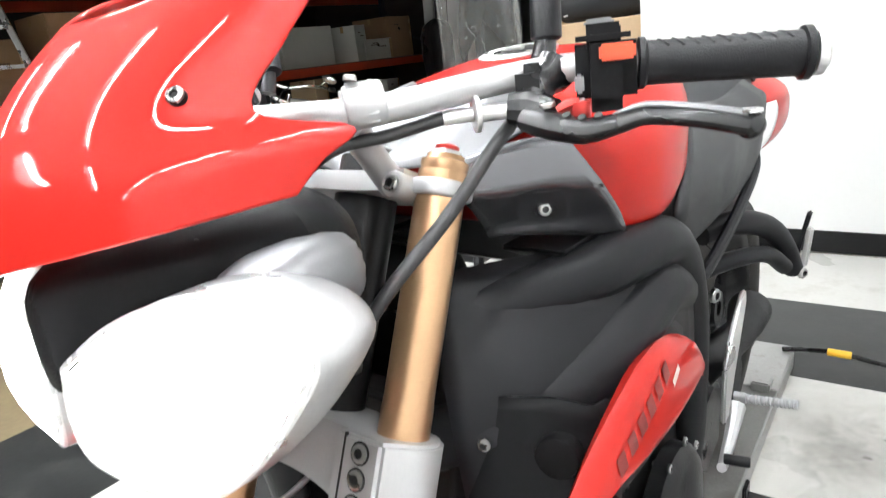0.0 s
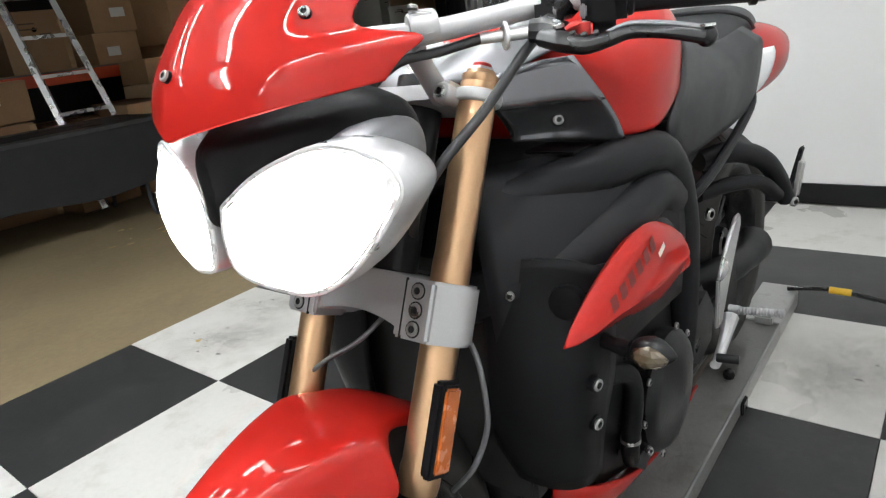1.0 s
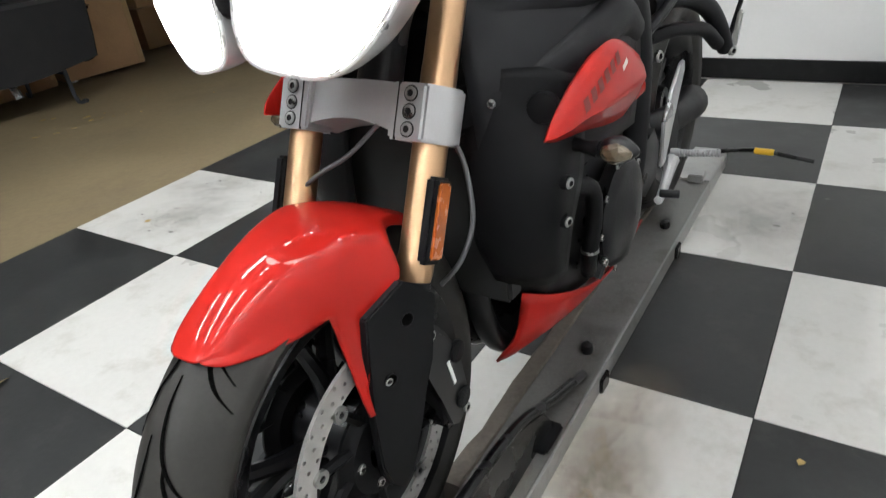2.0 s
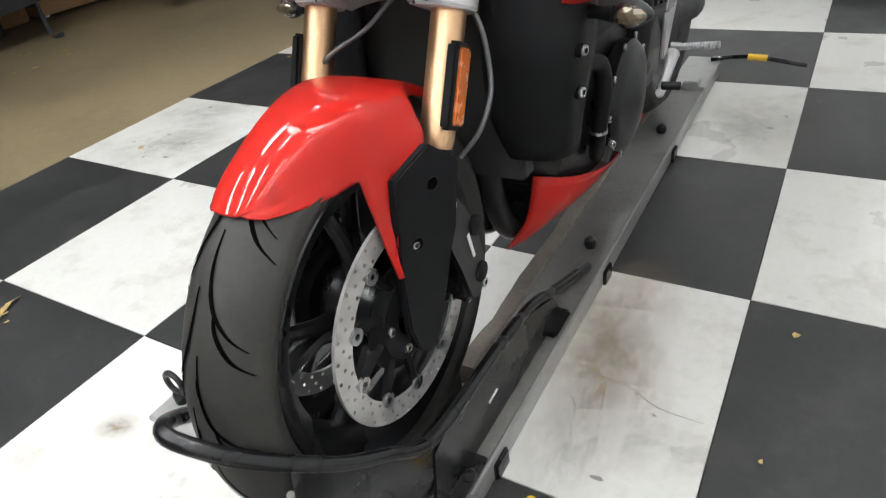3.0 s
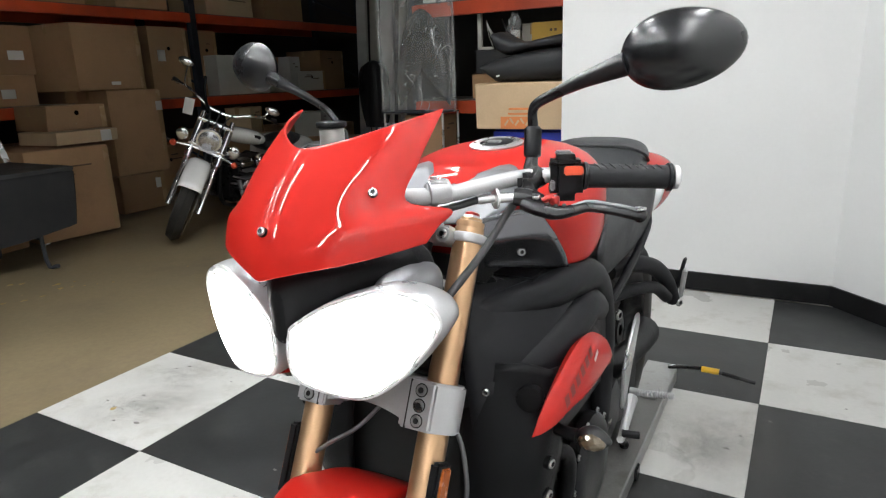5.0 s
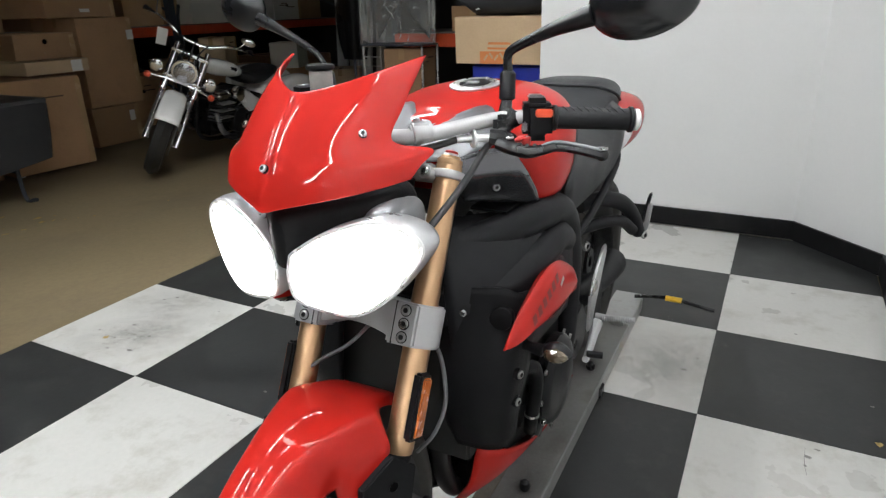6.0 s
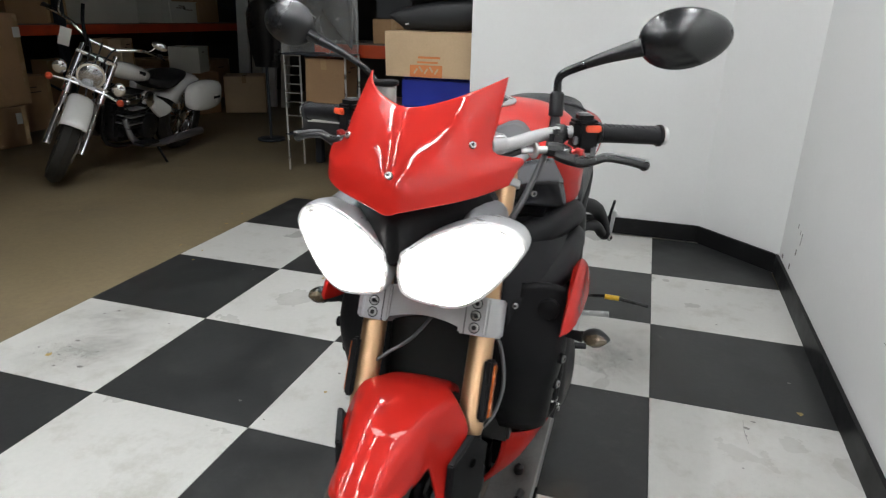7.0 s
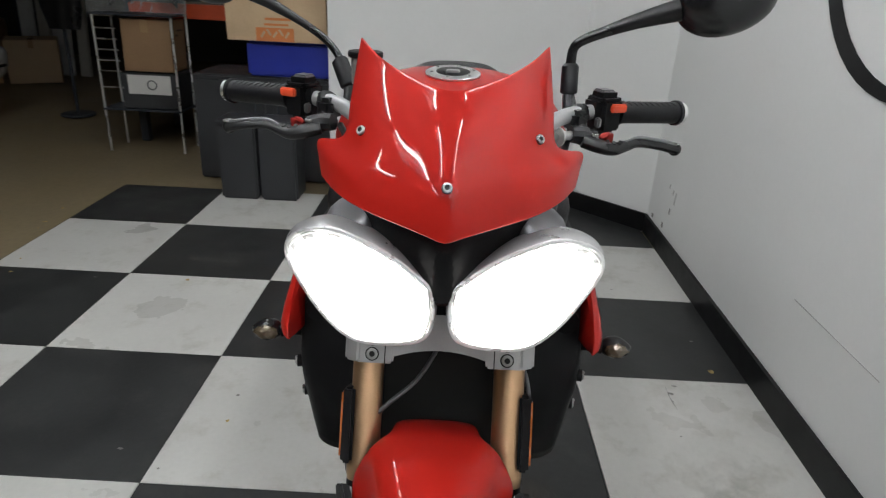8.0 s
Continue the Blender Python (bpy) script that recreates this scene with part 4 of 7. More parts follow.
for s in (1, -1):
    cx, cz = 0.09, 0.912
    line = [(p.x, p.y) for p in spline([V((*p, 0)) for p in LENS + LENS[:1]], 5)[:-1]]

    def loop(scale, back, sink=0.0):
        # sink moves a smaller loop away from the upper outer end of the lamp
        out = []
        for x, z in line:
            px, pz = cx + (x - cx) * scale - 0.5 * sink, cz + (z - cz) * scale - sink
            out.append(flip((px, lens_y(max(0, px), pz) + back, pz), s))
        return out

    def edge(name, scale, back, r, m, label=""):
        pts = loop(scale, back)
        return part(name, tube(B(), pts + pts[:1], r, 8, 1), m, hl, label)
    bm = B()
    loft(bm, [loop(0.985, 0.006), loop(1.0, 0.0), loop(1.02, 0.004), loop(1.035, 0.016), loop(1.03, 0.028), loop(0.99, 0.044), loop(0.9, 0.06), loop(0.7, 0.08), loop(0.4, 0.1)], False, True)
    hl = part("headlight", bm, LAMP_SHELL, bike, "silver headlight shell with a faceted clear lens", sharp=50)
    bm = B()
    rings = [loop(q, 0.004 - 0.026 * (1 - q * q), 0.004) for q in (0.945, 0.905, 0.83, 0.65, 0.42, 0.2)]
    loft(bm, rings, False, True)
    part("lens", bm, HEADLIGHT, hl, "glowing white headlight lens", sharp=80)
    # pleated bright reflector that shows between the glow and the rim
    bm = B()
    outer, inner = loop(0.975, 0.0015), loop(0.9, 0.0, 0.004)
    n = len(outer)
    for i in range(0, n, 2):
        a, b, c, d = outer[i], outer[(i + 2) % n], inner[(i + 2) % n], inner[i]
        mid = (a + b + c + d) / 4 + V((0, 0.007 if i % 4 else -0.003, 0))
        vs = [bm.verts.new(p) for p in (a, b, c, d, mid)]
        for j in range(4):
            bm.faces.new((vs[j], vs[(j + 1) % 4], vs[4]))
    part("reflector_edge", bm, LENS_GLASS, hl, "bright faceted reflector edge", flat=True)
    edge("lens_rim", 0.985, 0.001, 0.0024, LENS_RIM, "bright lens rim")
    edge("inner_rim", 0.945, -0.0015, 0.0012, LENS_RIM)
    bolt("adjuster_screw", (0.07 * s, 0.11, 0.986), (0, -1, 0.3), 0.005, hl, PLASTIC)
# dark cowl between the lamps and under the screen
rows = []
for y, hx, z0, z1 in ((0.03, 0.008, 0.9, 0.975), (0.05, 0.03, 0.9, 0.985), (0.1, 0.08, 0.93, 1.0), (0.16, 0.13, 0.93, 1.015), (0.21, 0.12, 0.9, 1.01), (0.25, 0.06, 0.88, 0.97)):
    rows.append(oval((0, y, (z0 + z1) / 2), hx, (z1 - z0) / 2, 20, 3))
part("headlight_cowl", loft(B(), rows), PLASTIC, bike, "black headlight cowl", sub=1)
for s in (1, -1):
    rows = []
    for y, c, hx, hz in ((0.085, (0.11, 0.955), 0.02, 0.015), (0.125, (0.112, 0.956), 0.036, 0.026), (0.17, (0.106, 0.955), 0.036, 0.03), (0.2, (0.1, 0.95), 0.03, 0.025)):
        rows.append(oval((c[0] * s, y, c[1]), hx, hz, 16, 2.6))
    part("lamp_shoulder", loft(B(), rows), PANEL_GREY, bike, "satin grey lamp bracket cover", sub=1)

# flyscreen
# rows from the chin to the points: half width, height on the ridge, height and depth at the edge, bow of the row
SCREEN = [(0.146, 0.988, 1.016, 0.13, 0.9), (0.152, 1.006, 1.032, 0.148, 0.95), (0.157, 1.024, 1.048, 0.172, 1.0), (0.12, 1.041, 1.064, 0.132, 1.1),
          (0.117, 1.075, 1.1, 0.166, 1.3), (0.116, 1.1, 1.133, 0.204, 1.5), (0.115, 1.124, 1.161, 0.238, 1.6)]


def ridge_y(z):
    t = (z - 0.988) / 0.136
    return 0.01 + 0.0055 * t + 0.0845 * t * t


def fall(x):
    return 0.45 * (math.hypot(x, 0.011) - 0.011)


def screen_row(hw, z0, ze, ye, bow):
    fold = ye - ridge_y(ze) - fall(hw)
    out = []
    for i in range(-8, 9):
        u = i / 8
        x, z = u * hw, z0 + (ze - z0) * abs(u) ** bow
        out.append(V((x, ridge_y(z) + fall(x) + fold * max(0, (abs(u) - 0.4) / 0.6) ** 3, z)))
    return out


rows = [screen_row(*r) for r in SCREEN]
bm = patch(B(), rows, 3, 6)
inner = [v for v in bm.verts if not v.is_boundary]
for k in range(6):
    bmesh.ops.smooth_vert(bm, verts=inner, factor=0.5, use_axis_x=True, use_axis_y=True, use_axis_z=True)
fs = part("flyscreen", bm, RED, bike, "glossy red pointed flyscreen", solid=0.004, sharp=80)
bv = fs.modifiers.new("rounded_edge", "BEVEL")
bv.width, bv.segments, bv.limit_method, bv.angle_limit = 0.0015, 2, "ANGLE", radians(60)
for c, d in (((0.095, 0.102, 1.076), (0.45, -0.7, 0.55)), ((-0.095, 0.102, 1.076), (-0.45, -0.7, 0.55)), ((0, 0.024, 1.041), (0, -0.85, 0.5))):
    d = V(d).normalized()
    part("screw_washer", cyl(B(), V(c) - d * 0.002, V(c) + d * 0.0012, 0.0056, 18), PLASTIC, fs)
    bolt("screen_screw", V(c) + d * 0.0012, d, 0.0052, fs, h=0.0025)
part("instrument_pod", loft(B(), [oval((0, y, z), hx, hz, 16, 3) for y, z, hx, hz in ((0.13, 1.02, 0.03, 0.015), (0.15, 1.03, 0.045, 0.024), (0.175, 1.035, 0.047, 0.024), (0.195, 1.038, 0.03, 0.014))]), PLASTIC, bike, "black instrument pod", sub=1)

# brake fluid reservoir on the other bar
rv = V((-0.119, 0.306, 1.094))
bm = B()
cyl(bm, rv, rv + V((0, 0, 0.035)), 0.019, 24, 0.003)
rsv = part("fluid_reservoir", bm, RESERVOIR, bike, "cloudy brake fluid reservoir with a black lid")
part("lid", cyl(B(), rv + V((0, 0, 0.035)), rv + V((0, 0, 0.044)), 0.0235, 24, 0.003), PLASTIC, rsv)
part("bracket", tube(B(), [rv, rv + V((-0.01, 0.02, -0.04))], 0.006, 8, smooth=False), GLOSS_BLACK, rsv)

# tank
# stations: y, upper half width, lower half width, foot, top
TK = [(0.35, 0.03, 0.03, 0.966, 0.98), (0.37, 0.055, 0.045, 0.964, 0.996), (0.4, 0.095, 0.07, 0.962, 1.014), (0.45, 0.148, 0.11, 0.955, 1.034), (0.485, 0.18, 0.14, 0.92, 1.043), (0.51, 0.195, 0.18, 0.886, 1.049),
      (0.55, 0.207, 0.204, 0.883, 1.053), (0.59, 0.211, 0.208, 0.884, 1.06), (0.64, 0.21, 0.206, 0.9, 1.067), (0.69, 0.2, 0.198, 0.915, 1.072), (0.76, 0.172, 0.174, 0.93, 1.071), (0.83, 0.136, 0.138, 0.93, 1.048), (0.9, 0.1, 0.1, 0.92, 0.985)]


def tank_ring(y, hu, hl, z0, z1):
    zc = z0 + (z1 - z0) * 0.4
    out = []
    n = 64
    for i in range(n):
        t = 2 * math.pi * i / n
        c, q = math.cos(t), math.sin(t)
        if q >= 0:
            x, z = hu * abs(c) ** (2 / 2.5), zc + (z1 - zc) * q ** (2 / 2.5)
        else:
            k = abs(q) ** (2 / 14)
            x, z = (hu + (hl - hu) * k) * abs(c) ** (2 / 14), zc - (zc - z0) * k
        out.append(V((math.copysign(x, c), y, z)))
    return out


rings = [tank_ring(*r) for r in TK]
lanes = [spline([r[i] for r in rings], 4) for i in range(64)]
tank = part("fuel_tank", loft(B(), [[l[j] for l in lanes] for j in range(len(lanes[0]))]), RED, bike, "glossy red fuel tank", sharp=50)
fc = V((0, 0, 0))
TILT_CAP = Matrix.Translation((-0.004, 0.655, 1.0695)) @ Matrix.Rotation(radians(7), 4, "X")


def cap_part(name, bm, m, parent, label=""):
    bmesh.ops.transform(bm, matrix=TILT_CAP, verts=bm.verts)
    return part(name, bm, m, parent, label)


bm = B()
lathe(bm, [(0.03, -0.004), (0.05, -0.004), (0.052, 0.002), (0.046, 0.005), (0.032, 0.004)], fc, 2, 40)
cap = cap_part("filler_ring", bm, ALU, tank, "silver fuel filler ring")
cap_part("filler_cap", cyl(B(), fc, fc + V((0, 0, 0.005)), 0.0325, 32, 0.002), ENGINE, cap)
cap_part("key_cover", box(B(), fc + V((0, -0.008, 0.007)), (0.026, 0.013, 0.004), 0.0015), ALU, cap)
for i in range(6):
    a = math.pi * i / 3 + 0.3
    cap_part("filler_bolt", cyl(B(), fc + V((0.041 * math.cos(a), 0.041 * math.sin(a), 0.003)), fc + V((0.041 * math.cos(a), 0.041 * math.sin(a), 0.0065)), 0.003, 10), BOLT, cap)


for s in (1, -1):
    # satin cover at the front of the tank
    rows = [[(0.085, 0.345, 0.985), (0.11, 0.374, 0.995), (0.138, 0.4, 1.001), (0.166, 0.424, 1.002)],
            [(0.09, 0.36, 0.957), (0.116, 0.386, 0.957), (0.15, 0.421, 0.957), (0.186, 0.454, 0.954)],
            [(0.088, 0.37, 0.951), (0.113, 0.398, 0.951), (0.147, 0.433, 0.95), (0.186, 0.462, 0.948)],
            [(0.085, 0.4, 0.92), (0.117, 0.438, 0.92), (0.151, 0.469, 0.918), (0.189, 0.492, 0.915)],
            [(0.085, 0.408, 0.905), (0.117, 0.446, 0.898), (0.151, 0.479, 0.891), (0.188, 0.513, 0.886)]]
    pc = part("tank_side_cover", patch(B(), [[flip(p, s) for p in r] for r in rows], 4, 4), COVER_GREY, bike, "satin dark grey tank side cover", solid=0.005, sharp=50)
    part("bolt_washer", cyl(B(), (0.117 * s, 0.456, 0.926), (0.134 * s, 0.439, 0.926), 0.0092, 18), PLASTIC, pc)
    bolt("cover_bolt", (0.134 * s, 0.439, 0.926), (s, -1, 0), 0.0068, pc)

rows = [[(-0.105, 0.36, 0.985), (-0.06, 0.335, 0.99), (0, 0.322, 0.985), (0.06, 0.335, 0.99), (0.105, 0.36, 0.985)],
        [(-0.125, 0.4, 1.003), (-0.07, 0.41, 1.028), (0, 0.385, 1.008), (0.07, 0.41, 1.028), (0.125, 0.4, 1.003)],
        [(-0.14, 0.45, 1.015), (-0.078, 0.525, 1.052), (0, 0.425, 1.026), (0.078, 0.525, 1.052), (0.14, 0.45, 1.015)]]
part("tank_nose_trim", patch(B(), rows, 5, 4), PANEL_GREY, bike, "satin grey trim over the front of the tank", solid=0.004, sharp=50)

# seat, side covers, tail
SE = [(0.8, 0.1, 0.8, 0.955), (0.88, 0.15, 0.8, 0.95), (0.98, 0.16, 0.8, 0.947), (1.08, 0.163, 0.82, 0.956), (1.16, 0.162, 0.82, 0.993), (1.24, 0.156, 0.83, 1.012), (1.34, 0.145, 0.86, 1.018), (1.45, 0.126, 0.87, 1.009), (1.55, 0.09, 0.88, 0.982), (1.6, 0.05, 0.9, 0.962)]
seat = part("seat", loft(B(), [oval((0, y, (a + b) / 2), h, (b - a) / 2, 24, 3.2) for y, h, a, b in SE]), SEAT, bike, "black vinyl seat with a raised pillion hump", sub=1, sharp=180)
for s in (1, -1):
    rows = [[(0.172, 0.785, 0.98), (0.165, 0.87, 0.972), (0.16, 1.0, 0.962), (0.152, 1.2, 0.972)],
            [(0.2, 0.69, 0.93), (0.193, 0.82, 0.937), (0.187, 1.0, 0.943), (0.176, 1.2, 0.955)],
            [(0.21, 0.618, 0.888), (0.213, 0.78, 0.9), (0.207, 0.98, 0.917), (0.192, 1.2, 0.938)],
            [(0.207, 0.63, 0.852), (0.209, 0.8, 0.858), (0.205, 1.0, 0.866), (0.193, 1.18, 0.875)],
            [(0.2, 0.685, 0.815), (0.198, 0.85, 0.812), (0.195, 1.0, 0.813), (0.188, 1.16, 0.82)]]
    part("side_panel", patch(B(), [[flip(p, s) for p in r] for r in rows], 4, 4), SEAT, bike, "dark grey side panel under the seat", solid=0.006, sharp=40)
part("seat_seam", tube(B(), [(0.15, 1.3, 0.96), (0.146, 1.25, 0.985), (0.1, 1.22, 1.004), (0, 1.21, 1.006), (-0.1, 1.22, 1.004), (-0.146, 1.25, 0.985), (-0.15, 1.3, 0.96)], 0.004, 6, 5), SEAT, seat)
TL = [(1.15, 0.172, 0.79, 0.92), (1.24, 0.192, 0.795, 0.957), (1.34, 0.203, 0.8, 0.975), (1.45, 0.196, 0.815, 0.973), (1.62, 0.158, 0.84, 0.947), (1.78, 0.112, 0.855, 0.92), (1.88, 0.06, 0.86, 0.895)]
TAIL = [(p.x, p.y, q.x, q.y) for p, q in zip(spline([V((y, h, 0)) for y, h, a, b in TL], 5), spline([V((a, b, 0)) for y, h, a, b in TL], 5))]
tail = part("tail_fairing", loft(B(), [oval((0, y, (a + b) / 2), h - 0.002, (b - a) / 2, 48, 2.7) for y, h, a, b in TAIL]), RED, bike, "glossy red tail fairing with white stripes", sharp=60)


def tail_x(y, z, lift):
    h, a, b = [float(np.interp(y, [p[0] for p in TAIL], [p[i] for p in TAIL])) for i in (1, 2, 3)]
    q = min(0.98, abs(z - (a + b) / 2) / ((b - a) / 2))
    return (h - 0.002) * (1 - q ** 2.7) ** (1 / 2.7) + lift


for s in (1, -1):
    bm = B()
    rows = []
    for i in range(9):
        z = 0.92 - 0.1 * i / 8
        y0, y1 = 1.17, 1.3 - 0.085 * (i / 8) ** 1.5
        rows.append([bm.verts.new((tail_x(y0 + (y1 - y0) * j / 6, z, 0.0012) * s, y0 + (y1 - y0) * j / 6, z)) for j in range(7)])
    skin(bm, rows, False, False, False)
    part("tail_stripe", bm, WHITE_INK, tail, "white painted stripe", solid=0.0006, sharp=60)

# frame tubes
for s in (1, -1):
    bm = B()
    tube(bm, [flip(p, s) for p in ((0.055, 0.33, 0.83), (0.115, 0.385, 0.845), (0.17, 0.46, 0.856), (0.19, 0.54, 0.858), (0.195, 0.61, 0.843), (0.193, 0.67, 0.785), (0.188, 0.72, 0.68), (0.18, 0.745, 0.52), (0.17, 0.75, 0.4))],
         [0.026, 0.028, 0.03, 0.031, 0.031, 0.031, 0.03, 0.028, 0.024], 16, 5)
    fr = part("frame_spar", bm, FRAME_BLACK, bike, "black tubular frame spar")
    bm = B()
    tube(bm, [flip(p, s) for p in ((0.07, 0.3, 0.73), (0.14, 0.335, 0.752), (0.188, 0.42, 0.78), (0.198, 0.5, 0.798), (0.199, 0.57, 0.803), (0.192, 0.65, 0.77))], [0.03, 0.034, 0.036, 0.035, 0.033, 0.03], 16, 5)
    part("frame_rail", bm, FRAME_BLACK, fr, "black lower frame tube")
    rows = [[(0.06, 0.335, 0.885), (0.11, 0.4, 0.885), (0.155, 0.47, 0.882), (0.178, 0.56, 0.875), (0.18, 0.64, 0.85)],
            [(0.1, 0.292, 0.81), (0.16, 0.343, 0.812), (0.2, 0.43, 0.815), (0.211, 0.55, 0.815), (0.208, 0.655, 0.795)],
            [(0.118, 0.279, 0.72), (0.178, 0.322, 0.72), (0.208, 0.415, 0.722), (0.217, 0.54, 0.725), (0.211, 0.675, 0.705)],
            [(0.12, 0.29, 0.62), (0.175, 0.33, 0.62), (0.2, 0.418, 0.62), (0.208, 0.54, 0.62), (0.2, 0.69, 0.6)]]
    part("frame_infill", patch(B(), [[flip(p, s) for p in r] for r in rows], 4, 4), FRAME_BLACK, fr, "black inner frame cover", solid=0.004, sharp=60)
    part("frame_rib", tube(B(), [flip(p, s) for p in ((0.13, 0.3, 0.665), (0.178, 0.36, 0.7), (0.196, 0.45, 0.738), (0.2, 0.54, 0.752), (0.19, 0.62, 0.73))], [0.02, 0.026, 0.028, 0.027, 0.024], 14, 5), FRAME_BLACK, fr)
    bolt("frame_bolt", (0.178 * s, 0.9, 0.664), (s, -0.3, 0), 0.012, fr, h=0.008)
    part("airbox_cover", prism(B(), [(0.42, 0.888), (0.62, 0.882), (0.86, 0.86), (0.9, 0.78), (0.76, 0.74), (0.5, 0.85)], 0, min(0.08 * s, 0.165 * s), max(0.08 * s, 0.165 * s), 0.008), PLASTIC, bike)

# red side pods with their graphics
POD_TOP = [(0.25, 0.728), (0.266, 0.746), (0.32, 0.774), (0.4, 0.795), (0.47, 0.793), (0.555, 0.757), (0.595, 0.718), (0.61, 0.695)]
POD_LOW = [(0.25, 0.724), (0.285, 0.713), (0.36, 0.697), (0.48, 0.669), (0.55, 0.656), (0.595, 0.658), (0.61, 0.668)]
POD_FOLD = [(0.25, 0.726), (0.32, 0.731), (0.415, 0.723), (0.58, 0.713), (0.6, 0.695), (0.61, 0.682)]


def pod_at(y, table):
    line = spline([V((*p, 0)) for p in table], 6)
    return float(np.interp(y, [p.x for p in line], [p.y for p in line]))


for s in (1, -1):
    def pod_x(y):
        return 0.226 + 0.016 * math.sin(math.pi * min(1, max(0, (y - 0.22) / 0.45)))

    def pod_section(y):
        # upper face, fold and lower face that turns under
        zt, zb, zf, x = pod_at(y, POD_TOP), pod_at(y, POD_LOW), pod_at(y, POD_FOLD), pod_x(y)
        up, dn = zt - zf, zf - zb
        k = min(1.0, up / 0.03)
        d = min(1.0, max(0.12, (y - 0.24) / 0.16))
        return [(x - 0.016 * d, zt - 0.1 * up), (x - 0.006 * d, zt), (x - 0.001 * d, zt - 0.03 * up), (x + 0.006 * k, zt - 0.16 * up), (x + 0.012 * k, zt - 0.5 * up), (x + 0.0155 * k, zt - 0.9 * up), (x + 0.0155 * k, zf),
                (x + 0.013 * k, zf - 0.08 * dn), (x + 0.002 * k, zf - 0.5 * dn), (x - 0.012 * d, zf - 0.92 * dn), (x - 0.018 * d, zb), (x - 0.032 * d, zb + 0.1 * dn)]
    rings = [[V((px * s, y, pz)) for px, pz in pod_section(y)] for y in [0.25 + 0.36 * (0.5 - 0.5 * math.cos(math.pi * i / 30)) for i in range(31)]]
    pod = part("side_pod", loft(B(), rings), RED, bike, "glossy red side pod with dark lettering bars", sharp=42)

    def on_pod(y, z, lift=0.0012):
        sec = pod_section(y)[1:7]
        return (float(np.interp(z, [p[1] for p in sec[::-1]], [p[0] for p in sec[::-1]])) + lift) * s

    def decal(name, pts, m):
        bm = B()
        grid_rows = []
        (a, b, c, d) = [V((*p, 0)) for p in pts]
        for i in range(5):
            u = i / 4
            p, q = a.lerp(b, u), d.lerp(c, u)
            grid_rows.append([bm.verts.new((on_pod(p.lerp(q, j / 4).x, p.lerp(q, j / 4).y), p.lerp(q, j / 4).x, p.lerp(q, j / 4).y)) for j in range(5)])
        for p, q in zip(grid_rows, grid_rows[1:]):
            for j in range(4):
                bm.faces.new((p[j], p[j + 1], q[j + 1], q[j]))
        return part(name, bm, m, pod)
    for k in range(6):
        a = 0.318 + k * 0.022
        zz = 0.738 + k * 0.0058
        decal("pod_mark", [(a, zz), (a + 0.014, zz + 0.003), (a + 0.013, zz + 0.019), (a - 0.001, zz + 0.016)], DECAL_DARK)
    decal("pod_badge", [(0.446, 0.756), (0.47, 0.7625), (0.468, 0.769), (0.444, 0.7625)], DECAL)

# radiator, shrouds, engine
for s in (1, -1):
    rows = [[(0.105, 0.31, 0.785), (0.15, 0.313, 0.79), (0.19, 0.328, 0.79), (0.216, 0.35, 0.778), (0.22, 0.38, 0.77)],
            [(0.1, 0.292, 0.74), (0.142, 0.294, 0.74), (0.188, 0.312, 0.735), (0.223, 0.335, 0.725), (0.228, 0.375, 0.71)],
            [(0.1, 0.275, 0.65), (0.14, 0.273, 0.65), (0.182, 0.28, 0.65), (0.222, 0.302, 0.65), (0.23, 0.365, 0.64)],
            [(0.105, 0.275, 0.56), (0.14, 0.272, 0.56), (0.178, 0.282, 0.56), (0.212, 0.31, 0.56), (0.217, 0.36, 0.56)],
            [(0.12, 0.3, 0.482), (0.15, 0.3, 0.482), (0.18, 0.307, 0.482), (0.204, 0.325, 0.485), (0.208, 0.36, 0.485)]]
    sh = part("radiator_shroud", patch(B(), [[flip(p, s) for p in r] for r in rows], 4, 4), PLASTIC, bike, "black plastic radiator shroud", solid=0.006, sharp=60)
    for q, y, z in ((0.228, 0.314, 0.648), (0.221, 0.325, 0.586)):
        part("bolt_washer", cyl(B(), ((q - 0.012) * s, y, z), ((q + 0.003) * s, y - 0.002, z), 0.0105, 16), PLASTIC, sh)
        bolt("shroud_bolt", ((q + 0.003) * s, y - 0.002, z), (s, -0.3, 0), 0.0075, sh)
    bolt("shroud_bolt", (0.138 * s, 0.292, 0.7515), (0.2 * s, -1, 0), 0.006, sh)
    part("shroud_cap", cyl(B(), (0.193 * s, 0.335, 0.741), (0.197 * s, 0.3105, 0.743), 0.02, 24, 0.003), PLASTIC, sh)
rad = part("radiator", box(B(), (0, 0.325, 0.6), (0.28, 0.04, 0.32), 0.006), HOLE, bike, "black radiator core")
eng = part("engine_block", loft(B(), [oval((0, y, z), hx, hz, 20, 5) for y, z, hx, hz in ((0.36, 0.52, 0.11, 0.06), (0.4, 0.55, 0.17, 0.19), (0.55, 0.52, 0.185, 0.23), (0.75, 0.48, 0.18, 0.2), (0.88, 0.46, 0.14, 0.13))]), ENGINE, bike, "black three-cylinder engine", sub=1)
part("cylinder_head", box(B(), (0, 0.5, 0.7), (0.36, 0.2, 0.17), 0.03, turn(-22)), ENGINE, eng)
